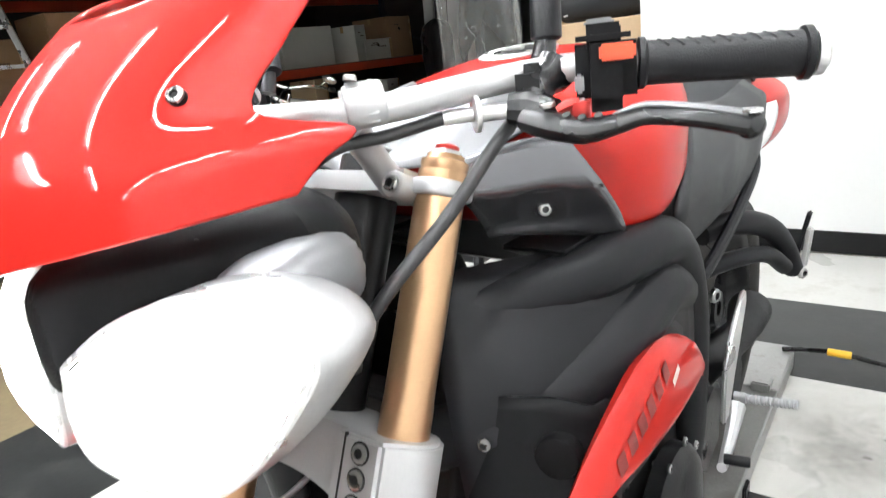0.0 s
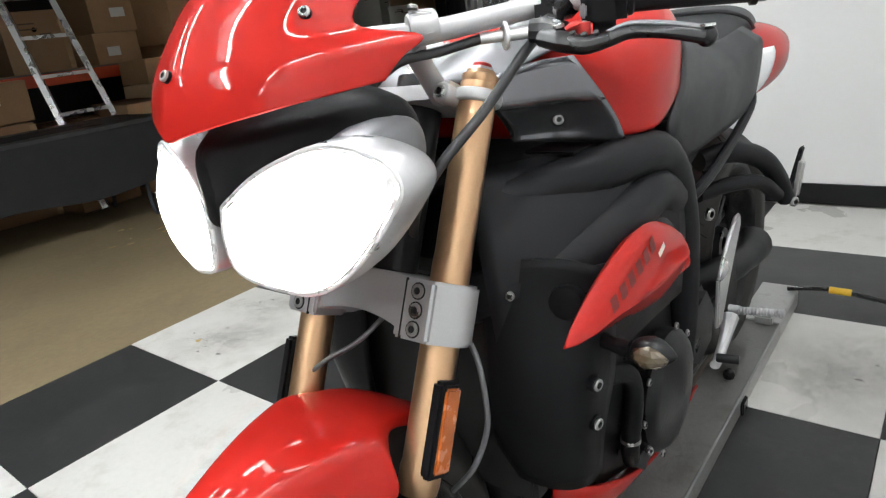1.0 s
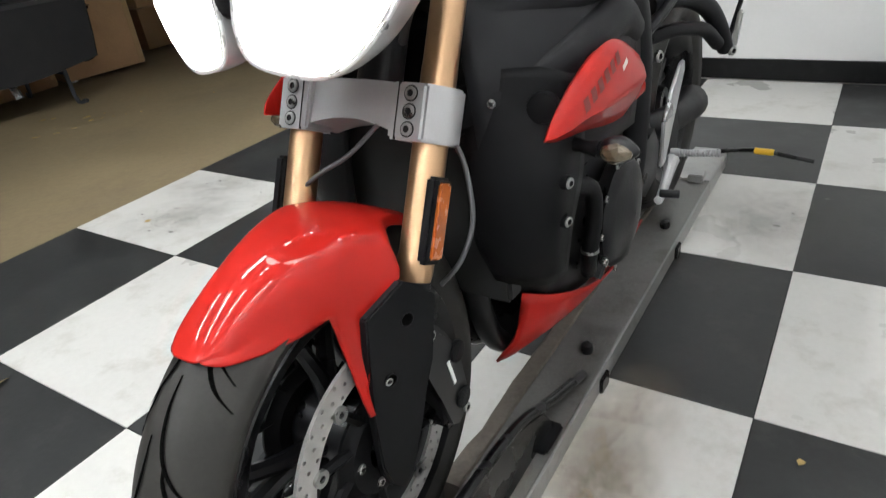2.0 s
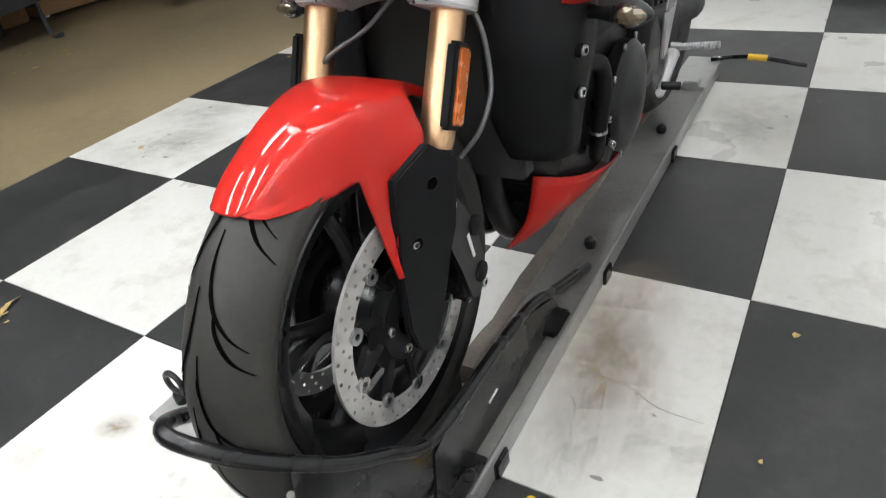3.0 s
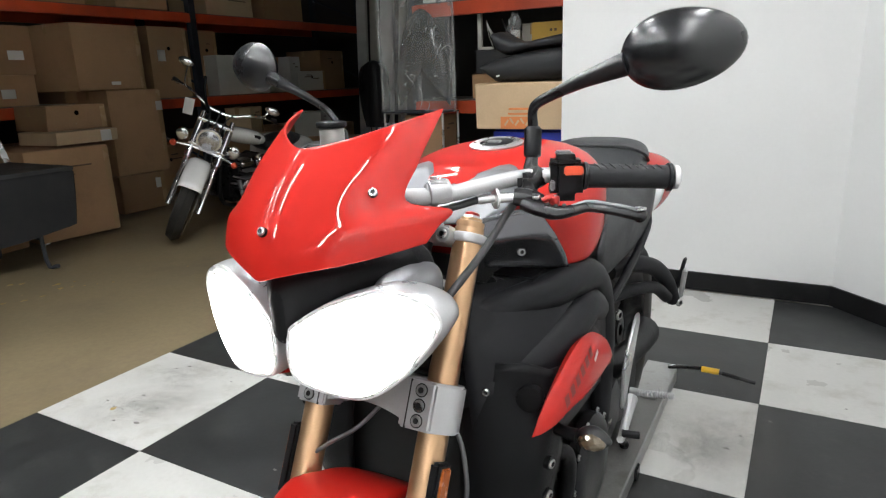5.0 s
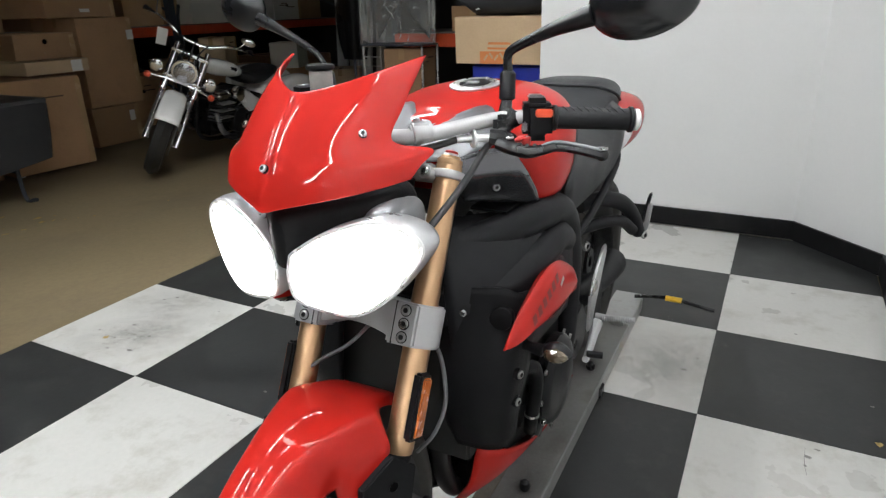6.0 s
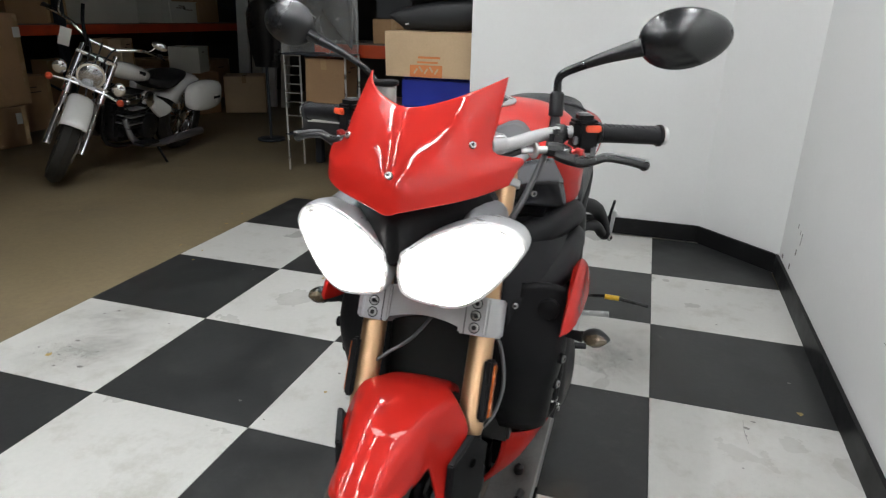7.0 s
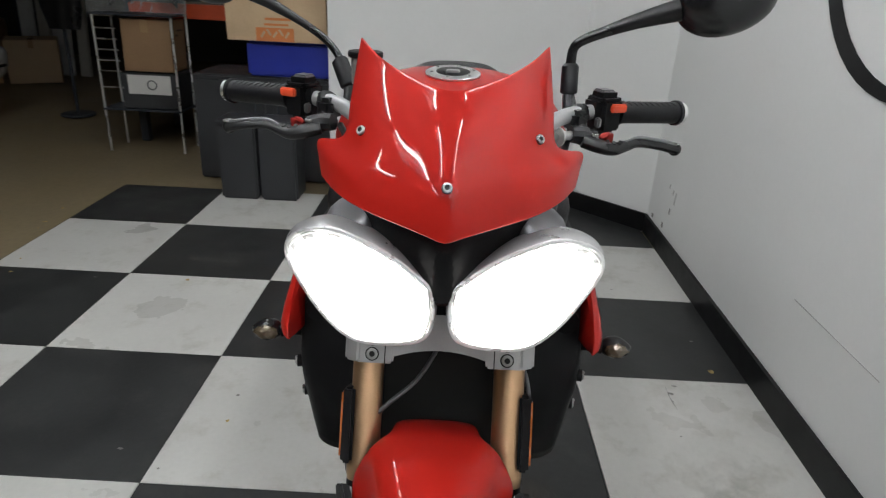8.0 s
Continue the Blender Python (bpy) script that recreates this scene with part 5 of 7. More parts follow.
for s in (1, -1):
    c = V((0.19 * s, 0.6, 0.47))
    bm = B()
    lathe(bm, [(0.001, 0), (0.098, 0), (0.098, 0.02 * s), (0.088, 0.03 * s), (0.075, 0.034 * s), (0.04, 0.042 * s), (0.001, 0.045 * s)], c, 0, 48, False)
    cv = part("crankcase_cover", bm, ENGINE, eng, "round black engine cover")
    for i in range(10):
        a = 2 * math.pi * i / 10
        bolt("cover_bolt", c + V((0.02 * s, 0.103 * math.cos(a), 0.103 * math.sin(a))), (s, 0, 0), 0.006, cv)
    for y, z in ((0.586, 0.534), (0.585, 0.51), (0.565, 0.484), (0.548, 0.455), (0.537, 0.433), (0.518, 0.42)):
        bolt("case_bolt", (0.21 * s, y - 0.01, z), (s, -0.4, 0), 0.0065, cv, h=0.008)
    part("case_rib", tube(B(), [flip(p, s) for p in ((0.198, 0.585, 0.56), (0.204, 0.575, 0.5), (0.204, 0.535, 0.44), (0.196, 0.5, 0.39))], 0.014, 10, 5), ENGINE, cv)
    part("sprocket_cover", prism(B(), [(0.74, 0.54), (0.83, 0.56), (0.88, 0.5), (0.87, 0.42), (0.78, 0.4), (0.72, 0.45)], 0, min(0.14 * s, 0.2 * s), max(0.14 * s, 0.2 * s), 0.014), ENGINE, eng)
    part("water_pipe", tube(B(), [flip(p, s) for p in ((0.195, 0.4, 0.6), (0.208, 0.45, 0.58), (0.208, 0.47, 0.53), (0.2, 0.47, 0.45), (0.188, 0.5, 0.4))], 0.0135, 12, 5), PLASTIC, eng, "black coolant hose")
    part("hose_clip", lathe(B(), [(0.0138, -0.003), (0.015, -0.003), (0.015, 0.003), (0.0138, 0.003)], (0.201 * s, 0.47, 0.46), 2, 20), BOLT, eng)
    # indicator on a short stalk: a drop-shaped shell, pointed outwards, round a cut clear lens
    st = part("indicator_stalk", tube(B(), [flip(p, s) for p in ((0.215, 0.345, 0.69), (0.24, 0.338, 0.689), (0.262, 0.335, 0.688))], [0.012, 0.0085, 0.011], 12, 4), PLASTIC, bike, "black indicator stalk")

    def drop(bm, centre, rx, ry, rz):
        for v in bm.verts:
            x, y, z = v.co
            k = 1 - 0.42 * max(0, x) ** 1.5
            v.co = V(((centre[0] + x * rx) * s, centre[1] + y * ry * k, centre[2] + z * rz * k))
        return bm
    bm = B()
    bmesh.ops.create_uvsphere(bm, u_segments=20, v_segments=12, radius=1)
    part("indicator_shell", drop(bm, (0.2855, 0.341, 0.687), 0.0265, 0.019, 0.018), SATIN_BLACK, st)
    bm = B()
    bmesh.ops.create_icosphere(bm, subdivisions=2, radius=1)
    part("indicator_lens", drop(bm, (0.286, 0.329, 0.687), 0.0215, 0.0125, 0.0138), AMBER_GLASS, st, "smoky cut indicator lens", flat=True)
# exhaust headers and belly pan
for x in (-0.055, 0, 0.055):
    part("exhaust_header", tube(B(), [(x, 0.38, 0.66), (x, 0.34, 0.5), (x, 0.36, 0.36), (x, 0.41, 0.275), (x * 0.8, 0.5, 0.25), (x * 0.5, 0.7, 0.24)], 0.021, 14, 5), ENGINE, bike, "dark exhaust header pipe")
for s in (1, -1):
    rows = [[(0.05, 0.4, 0.235), (0.085, 0.43, 0.255), (0.1, 0.55, 0.25), (0.1, 0.72, 0.24), (0.09, 0.85, 0.25)],
            [(0.1, 0.385, 0.32), (0.14, 0.43, 0.32), (0.16, 0.55, 0.31), (0.16, 0.72, 0.3), (0.15, 0.85, 0.3)],
            [(0.115, 0.39, 0.405), (0.16, 0.44, 0.385), (0.185, 0.54, 0.355), (0.185, 0.66, 0.335), (0.175, 0.85, 0.33)]]
    part("belly_pan", patch(B(), [[flip(p, s) for p in r] for r in rows], 4, 4), RED, bike, "red belly pan", solid=0.005, sharp=70)
part("sump", box(B(), (0, 0.62, 0.3), (0.22, 0.4, 0.12), 0.03), ENGINE, bike)
part("belly_stay", cyl(B(), (-0.08, 0.42, 0.27), (0.09, 0.42, 0.27), 0.009, 10), PLASTIC, bike)

# foot controls, hanger, swing arm, rear wheel
for s in (1, -1):
    part("heel_plate", prism(B(), [(0.9, 0.43), (0.93, 0.435), (0.965, 0.5), (1.045, 0.6), (1.04, 0.625), (1.015, 0.625), (0.955, 0.585), (0.905, 0.53)], 0, min(0.192 * s, 0.2 * s), max(0.192 * s, 0.2 * s), 0.003), ALU, bike, "bare aluminium heel plate")
    part("peg_bracket", prism(B(), [(0.97, 0.46), (1.05, 0.54), (1.09, 0.45), (1.07, 0.37), (1.02, 0.38)], 0, min(0.175 * s, 0.187 * s), max(0.175 * s, 0.187 * s), 0.004), FRAME_BLACK, bike)
    st = [((0.19 * s, 1.012, 0.424), 0.0095), ((0.21 * s, 1.012, 0.424), 0.0095)]
    for i in range(14):
        q, z = 0.211 + i * 0.006, 0.424 + i * 0.0006
        st += [((q * s, 1.012, z), 0.0068), (((q + 0.0015) * s, 1.012, z), 0.0088), (((q + 0.0035) * s, 1.012, z), 0.0088), (((q + 0.005) * s, 1.012, z), 0.0068)]
    part("foot_peg", rod(B(), st, 12), CAST, bike, "finely ribbed bare metal foot peg")
    part("gear_lever", tube(B(), [flip(p, s) for p in ((0.195, 1.0, 0.41), (0.2, 0.96, 0.395), (0.2, 0.9, 0.36), (0.205, 0.86, 0.375))], [0.018, 0.012, 0.009, 0.008], 10, 5), CAST, bike, "pale metal foot lever")
    part("lever_tip", cyl(B(), (0.205 * s, 0.872, 0.385), (0.245 * s, 0.88, 0.385), 0.009, 14, 0.002), GRIP, bike)
    hg = part("hanger_arm", tube(B(), [flip(p, s) for p in ((0.15, 0.93, 0.755), (0.19, 1.0, 0.758), (0.22, 1.1, 0.722), (0.238, 1.17, 0.665), (0.248, 1.21, 0.608))], [0.02, 0.021, 0.0205, 0.019, 0.018], 14, 5), FRAME_BLACK, bike, "black passenger footrest hanger")
    part("hanger_brace", tube(B(), [flip(p, s) for p in ((0.15, 0.93, 0.69), (0.19, 1.0, 0.694), (0.222, 1.09, 0.675), (0.24, 1.16, 0.63))], 0.015, 12, 5), FRAME_BLACK, hg)
    part("passenger_peg", box(B(), (0.2665 * s, 1.235, 0.648), (0.012, 0.022, 0.08), 0.004, turn(0, 6 * s, 0)), ALU, hg, "folded metal passenger peg")
    part("peg_guard", box(B(), (0.256 * s, 1.25, 0.664), (0.008, 0.03, 0.1), 0.003, turn(0, 12 * s, 0)), FRAME_BLACK, hg)
    bolt("peg_bolt", (0.262 * s, 1.208, 0.604), (s, -0.6, 0), 0.011, hg, h=0.008)
    part("subframe_strut", tube(B(), [flip(p, s) for p in ((0.175, 1.19, 0.85), (0.19, 1.12, 0.817), (0.192, 0.94, 0.765), (0.188, 0.8, 0.735), (0.17, 0.76, 0.72))], 0.0095, 10, 4), FRAME_BLACK, bike)
wheel("rear_wheel", RAX, 0.32, 0.092, bike, 0.222)
part("swing_arm", tube(B(), [(0.1, 0.9, 0.46), (0.13, 1.1, 0.45), (0.14, 1.3, 0.42), (0.12, 1.49, 0.39)], [0.04, 0.036, 0.034, 0.05], 16, 5), FRAME_BLACK, bike, "black single-sided swing arm")
part("hugger", tube(B(), [(0, 1.12, 0.5), (0, 1.2, 0.6), (0, 1.33, 0.69), (0, 1.5, 0.73)], [0.09, 0.095, 0.09, 0.06], 14, 5, squash=0.25), PLASTIC, bike)


# ---- the lift rail and wheel chock ----
lift = thing("lift_rail", (0, 1.0, 0), "long grey steel motorcycle lift rail lying on the floor", "lift rail")
part("side_rail", box(B(), (0.0985, 0.99, 0.039), (0.117, 1.98, 0.026), 0.003), LIFT, lift, "grey painted steel runner")
part("rail_edge", box(B(), (0.158, 0.99, 0.027), (0.005, 1.985, 0.052), 0.002), LIFT_PALE, lift, "runner edge worn to bare steel")
part("rail_web", box(B(), (0.1, 0.99, 0.013), (0.1, 1.96, 0.026), 0.002), LIFT, lift)
bm = B()
rng = random.Random(8)
rows = []
for i in range(34):
    y = 0.25 + 1.65 * i / 33
    x0 = rng.uniform(-0.004, 0.003)
    rows.append([V((x0, y, 0.001)), V((x0, y, 0.046 + rng.uniform(-0.004, 0.003))), V((x0 + 0.006, y, 0.051)), V((0.036, y, 0.053)), V((0.0395, y, 0.05)), V((0.0395, y, 0.001))])
part("timber_strip", loft(bm, rows), WOOD, lift, "worn grey timber strip with splintered edges", sharp=35)
for y in (0.706, 1.347):
    part("deck_bolt", rod(B(), [((0.108, y, 0.0515), 0.013), ((0.108, y, 0.062), 0.0155), ((0.108, y, 0.073), 0.0125), ((0.108, y, 0.078), 0.006)], 14), CHOCK, lift, "black domed bolt")
part("end_plate", box(B(), (0.1, 1.86, 0.0545), (0.115, 0.3, 0.006), 0.002), LIFT_PALE, lift, "worn bare steel end plate")
part("end_block", box(B(), (0.115, 1.72, 0.0655), (0.05, 0.06, 0.03), 0.004), LIFT_PALE, lift)
for y in (0.1, 0.66, 1.28):
    part("foot_tab", box(B(), (0.164, y, 0.02), (0.01, 0.045, 0.038), 0.003), CHOCK, lift)
part("front_deck", box(B(), (0.095, -0.14, 0.03), (0.17, 0.3, 0.05), 0.004), LIFT, lift, "grey painted front deck")
part("side_deck", box(B(), (-0.085, -0.13, 0.028), (0.186, 0.28, 0.05), 0.004), LIFT_SHADED, lift, "grey deck plate with the tyre's shade in its colour")
part("front_plate", box(B(), (0.27, -0.13, 0.026), (0.17, 0.27, 0.05), 0.004), LIFT_PALE, lift, "pale bare steel front plate")
part("front_bolt", rod(B(), [((0.129, -0.075, 0.055), 0.015), ((0.129, -0.075, 0.08), 0.017), ((0.129, -0.075, 0.09), 0.008)], 14), CHOCK, lift)
part("wheel_pad", box(B(), (-0.04, 0.02, 0.03), (0.11, 0.44, 0.055), 0.004), LIFT, lift)
part("wheel_pad", box(B(), (-0.04, 1.49, 0.033), (0.13, 0.4, 0.06), 0.004), LIFT, lift)

chock = thing("wheel_chock", (0, -0.05, 0.06), "black steel wheel chock gripping the front tyre", "wheel chock")
hoop = [(0.13, 0.62, 0.06), (0.13, 0.45, 0.125), (0.13, 0.31, 0.183), (0.13, 0.15, 0.196), (0.13, 0.0, 0.2), (0.127, -0.06, 0.222), (0.12, -0.105, 0.262), (0.1, -0.155, 0.295), (0.073, -0.206, 0.341), (0.042, -0.247, 0.383), (0.02, -0.268, 0.411), (-0.012, -0.276, 0.422),
        (-0.038, -0.264, 0.415), (-0.065, -0.235, 0.385), (-0.1, -0.175, 0.322), (-0.125, -0.1, 0.25), (-0.13, 0.0, 0.19), (-0.13, 0.2, 0.18), (-0.13, 0.4, 0.12)]
part("hoop", tube(B(), hoop, 0.0102, 14, 4), CHOCK, chock, "bent black steel tube")
for s in (1, -1):
    part("side_plate", prism(B(), [(-0.05, 0.057), (-0.03, 0.18), (0.02, 0.195), (0.15, 0.19), (0.3, 0.176), (0.42, 0.125), (0.46, 0.057)], 0, min(0.126 * s, 0.133 * s), max(0.126 * s, 0.133 * s), 0.002), CHOCK, chock)
    part("fixing_plate", box(B(), (0.125 * s, 0.03, 0.058), (0.06, 0.09, 0.008), 0.002), CHOCK, chock)
    part("foot_bracket", box(B(), (0.132 * s, 0.42, 0.061), (0.042, 0.085, 0.016), 0.006), CHOCK, chock)
    bolt("plate_bolt", (0.144 * s, 0.03, 0.062), (0, 0, 1), 0.012, chock, CHOCK, h=0.008)
part("maker_label", box(B(), (0.1336, 0.15, 0.12), (0.0008, 0.03, 0.006), 0, turn(4, 0, 0)), WHITE_INK, chock, "white printed bar")
rows = [[(0.071, -0.208, 0.338), (0.1, -0.155, 0.292), (0.12, -0.105, 0.258), (0.129, -0.05, 0.214), (0.13, 0.02, 0.196)],
        [(0.064, -0.212, 0.29), (0.097, -0.165, 0.25), (0.12, -0.11, 0.215), (0.13, -0.05, 0.17), (0.13, 0.02, 0.16)],
        [(0.05, -0.21, 0.215), (0.085, -0.165, 0.18), (0.114, -0.11, 0.15), (0.128, -0.045, 0.125), (0.13, 0.02, 0.12)],
        [(-0.008, -0.176, 0.122), (0.045, -0.155, 0.1), (0.09, -0.115, 0.09), (0.118, -0.05, 0.088), (0.125, 0.01, 0.09)]]
part("cradle", patch(B(), rows, 4, 4), CHOCK, chock, "curved black cradle plate", solid=0.005)
part("cradle_edge", tube(B(), [(0.058, -0.214, 0.285), (0.048, -0.214, 0.25), (0.03, -0.206, 0.2), (0.012, -0.194, 0.16)], 0.005, 8, 4), LIFT_PALE, chock, "edge worn to bare steel")
part("front_cross_bar", tube(B(), [(-0.04, -0.15, 0.075), (0.0, -0.168, 0.082), (0.06, -0.155, 0.082), (0.11, -0.11, 0.08)], 0.017, 12, 4), CHOCK, chock)

plate = thing("anchor_plate", (-0.42, -0.05, 0.0), "pale steel floor plate with a black eye bolt", "anchor plate")
part("plate", box(B(), (-0.34, -0.03, 0.02), (0.34, 0.12, 0.012), 0.003), LIFT_PALE, plate)
bm = B()
tube(bm, [(-0.474 + 0.022 * math.cos(a), -0.03, 0.075 + 0.026 * math.sin(a)) for a in [2 * math.pi * k / 14 for k in range(15)]], 0.006, 8, 2)
cyl(bm, (-0.474, -0.03, 0.02), (-0.474, -0.03, 0.05), 0.014, 14, 0.003)
part("eye_bolt", bm, CHOCK, plate)

for name, p0, p1, p2 in (("pump_handle", (0.215, -0.06, 0.02), (0.25, 0.05, 0.035), None),):
    t = thing(name, p0, "steel pedal bar with a yellow rubber grip", "lift pedal")
    part("grip", cyl(B(), p0, p1, 0.016, 14, 0.006), YELLOW, t)
    part("bar", cyl(B(), (0.195, -0.16, 0.015), p0, 0.009, 10), LIFT_PALE, t)
t = thing("rail_lever", (0.2, 1.98, 0.03), "black steel lever with a yellow sleeve on the rail end", "lever")
part("bar", tube(B(), [(0.13, 1.965, 0.064), (0.2, 1.96, 0.078), (0.285, 1.957, 0.083), (0.44, 1.962, 0.06)], 0.008, 10, 4), CHOCK, t)
part("sleeve", cyl(B(), (0.252, 1.958, 0.082), (0.315, 1.957, 0.081), 0.0115, 12, 0.002), YELLOW, t, "yellow sleeve")


# ---- the warehouse behind ----
def carton(c, s, rz=0.0, m=None, label="plain brown cardboard box, taped shut", tape=True, paper=None, name="cardboard_box", group="stacked cartons"):
    """A taped carton standing on c (its base's middle)."""
    m = m or CARD
    R = turn(0, 0, rz)
    c = V(c)
    mid = c + V((0, 0, s[2] / 2))
    t = thing(name, c, label, "box", group)
    bm = B()
    box(bm, mid, s, 0.004, R, 1)
    wear = random.Random(int(1000 * abs(c.x) + 777 * abs(c.y) + 333 * c.z))
    lean = V((wear.uniform(-0.012, 0.012), wear.uniform(-0.012, 0.012), 0))
    for v in bm.verts:
        v.co += lean * ((v.co.z - c.z) / s[2]) + V((wear.uniform(-1, 1), wear.uniform(-1, 1), 0)) * 0.0015
    part("body", bm, m, t)
    if not paper and s[2] > 0.24:
        for k in range(wear.choice((1, 2, 3))):
            part("print_bar", box(B(), mid + R @ V((s[0] / 2 + 0.003, s[1] * (0.1 + 0.03 * k) * wear.choice((-1, 1)), s[2] * (0.3 - 0.09 * k))) + lean * 0.7, (0.001, s[1] * wear.uniform(0.15, 0.4), 0.012), 0, R), PRINT, t)
    if wear.random() < 0.55:
        part("joint_tape", box(B(), mid + R @ V((s[0] / 2 + 0.002, s[1] * 0.47, 0)) + lean * 0.5, (0.0015, 0.045, s[2] * 0.97), 0, R), TAPE, t)
    if wear.random() < 0.4:
        # the hand hole is a flat disc with its inner shade as colour
        part("hand_hole_shade", cyl(B(), mid + R @ V((s[0] / 2 + 0.001, 0, s[2] * 0.2)) + lean * 0.7, mid + R @ V((s[0] / 2 + 0.003, 0, s[2] * 0.2)) + lean * 0.7, 0.02, 14), HOLE_SHADE, t)
    for e in (-1, 1):
        part("flap", box(B(), mid + R @ V((e * (s[0] / 4), 0, s[2] / 2 + 0.0015)), (s[0] / 2 - 0.003, s[1] - 0.006, 0.003), 0, R), m, t)
    if tape:
        part("tape", box(B(), mid + R @ V((0, 0, s[2] / 2 + 0.0035)), (0.05, s[1] * 0.99, 0.001), 0, R), TAPE, t)
        part("tape_end", box(B(), mid + R @ V((0, -s[1] / 2 - 0.001, s[2] / 2 - 0.04)), (0.05, 0.001, 0.08), 0, R), TAPE, t)
    if paper:
        face, u, w, a, b = paper
        d = V((s[0] / 2 + 0.0015, u * s[1], w * s[2])) if face == "x" else V((u * s[0], -s[1] / 2 - 0.0015, w * s[2]))
        sz = (0.001, a, b) if face == "x" else (a, 0.001, b)
        part("label", box(B(), mid + R @ d, sz, 0, R), PAPER, t, "white paper label")
    return t


# pallet rack along the west side
rack = thing("pallet_rack", (-6.0, 4.4, 0), "pallet rack with dark posts and orange beams", "rack")
for y in (1.75, 4.95, 8.2):
    for x in (-5.75, -6.65):
        part("post", box(B(), (x, y, 1.6), (0.075, 0.09, 3.2), 0.004), RACK, rack)
    for z in (0.3, 1.2, 2.1, 2.8):
        part("brace", cyl(B(), (-5.75, y, z), (-6.65, y, z + 0.35), 0.014, 8), RACK, rack)
for y0, y1 in ((1.75, 4.95), (4.95, 8.2)):
    for z in (1.0, 1.93):
        for x in (-5.72, -6.68):
            part("beam", box(B(), (x, (y0 + y1) / 2, z), (0.045, y1 - y0 - 0.1, 0.1), 0.006), BEAM, rack, "orange painted beam")
        part("shelf_deck", box(B(), (-6.2, (y0 + y1) / 2, z + 0.058), (0.9, y1 - y0 - 0.1, 0.012), 0), WOOD, rack)
SH1, SH2 = 1.065, 1.995
carton((-6.05, 3.42, SH2), (0.55, 0.58, 0.2), 2, paper=("x", -0.2, 0, 0.12, 0.1))
carton((-6.05, 4.35, SH2), (0.6, 0.6, 0.35), -3, paper=("x", 0.1, 0.1, 0.12, 0.1))
carton((-6.1, 2.6, SH2), (0.6, 0.7, 0.42), 1)
carton((-6.1, 5.6, SH2), (0.6, 0.8, 0.3), 4, CARD_PALE)
carton((-6.1, 6.6, SH2), (0.55, 0.7, 0.4), -2)
carton((-6.0, 2.85, SH1), (0.55, 0.42, 0.27), 0, paper=("x", -0.1, -0.1, 0.12, 0.08))
carton((-6.0, 2.88, SH1 + 0.275), (0.55, 0.44, 0.42), 2, paper=("x", 0.1, -0.1, 0.14, 0.08))
carton((-6.05, 2.2, SH1), (0.6, 0.5, 0.5), -3)
carton((-6.05, 4.6, SH1), (0.55, 0.5, 0.76), 1, paper=("x", -0.2, 0.1, 0.1, 0.12))
carton((-6.0, 3.75, SH1), (0.6, 0.9, 0.6), 0)
carton((-5.9, 5.58, SH1), (0.5, 0.84, 0.46), 0, WHITE_BOX, "white shipping carton on the rack", name="white_carton", paper=("x", -0.3, 0.1, 0.12, 0.09))
carton((-6.1, 5.2, SH1), (0.5, 0.3, 0.75), 3)
carton((-5.85, 6.5, SH1), (0.4, 0.25, 0.45), 8, WHITE_BOX, "white shipping carton on the rack", name="white_carton")
carton((-5.82, 6.85, SH1), (0.4, 0.5, 0.26), -5, WHITE_BOX, "white shipping carton on the rack", name="white_carton")
carton((-6.1, 7.5, SH1), (0.6, 0.6, 0.55), 5)
for y, h, rz in ((2.3, 0.62, 2), (3.0, 0.7, -4), (4.4, 0.55, 5), (5.3, 0.66, -6), (6.0, 0.5, 10), (6.8, 0.6, -8), (7.6, 0.55, 4)):
    carton((-6.05, y, 0.0), (0.6, 0.58, h), rz)
carton((-5.3, 5.15, 0.62), (0.3, 0.36, 0.3), 24, CARD_PALE, "pale cardboard box with loose flaps")
carton((-5.35, 5.3, 0.0), (0.5, 0.6, 0.6), 10)
carton((-5.2, 6.2, 0.0), (0.5, 0.55, 0.5), -14, paper=("x", 0.1, 0.1, 0.14, 0.1))
carton((-5.1, 6.15, 0.51), (0.36, 0.4, 0.3), 20, WHITE_BOX, "white shipping carton on the rack", name="white_carton")
carton((-4.7, 6.7, 0.0), (0.5, 0.5, 0.45), 30, CARD_PALE, "pale cardboard box with loose flaps")
# the tall stack on the floor
carton((-5.5, 3.62, 0.0), (0.6, 0.5, 0.36), 1, paper=("x", 0.35, 0.2, 0.06, 0.1))
carton((-5.5, 3.68, 0.37), (0.6, 0.56, 0.8), -2, paper=("x", 0.46, 0.3, 0.07, 0.09))
carton((-5.52, 3.45, 1.18), (0.66, 0.7, 0.58), 3, paper=("x", 0.05, -0.4, 0.1, 0.03))
carton((-4.95, 2.62, 0.02), (0.6, 0.66, 0.72), -4, CARD, "large open cardboard box with folded flaps", False, name="open_box")
carton((-4.98, 2.83, 0.76), (0.5, 0.56, 0.1), 3, CARD_PALE, "flat pale cardboard box on a carton", False, paper=("x", 0.3, 0, 0.1, 0.09))
carton((-5.15, 2.88, 0.865), (0.5, 0.5, 0.2), -2, paper=("x", -0.1, 0, 0.1, 0.1))
carton((-5.0, 1.95, 0.0), (0.5, 0.5, 0.6), 8)
carton((-5.25, 1.45, 0.0), (0.55, 0.5, 0.72), -5, paper=("x", 0.1, 0.1, 0.12, 0.08))
carton((-5.3, 1.5, 0.73), (0.45, 0.45, 0.3), 6, paper=("x", -0.1, 0.1, 0.12, 0.08))
carton((-5.3, 0.85, 0.0), (0.55, 0.55, 0.8), 3)

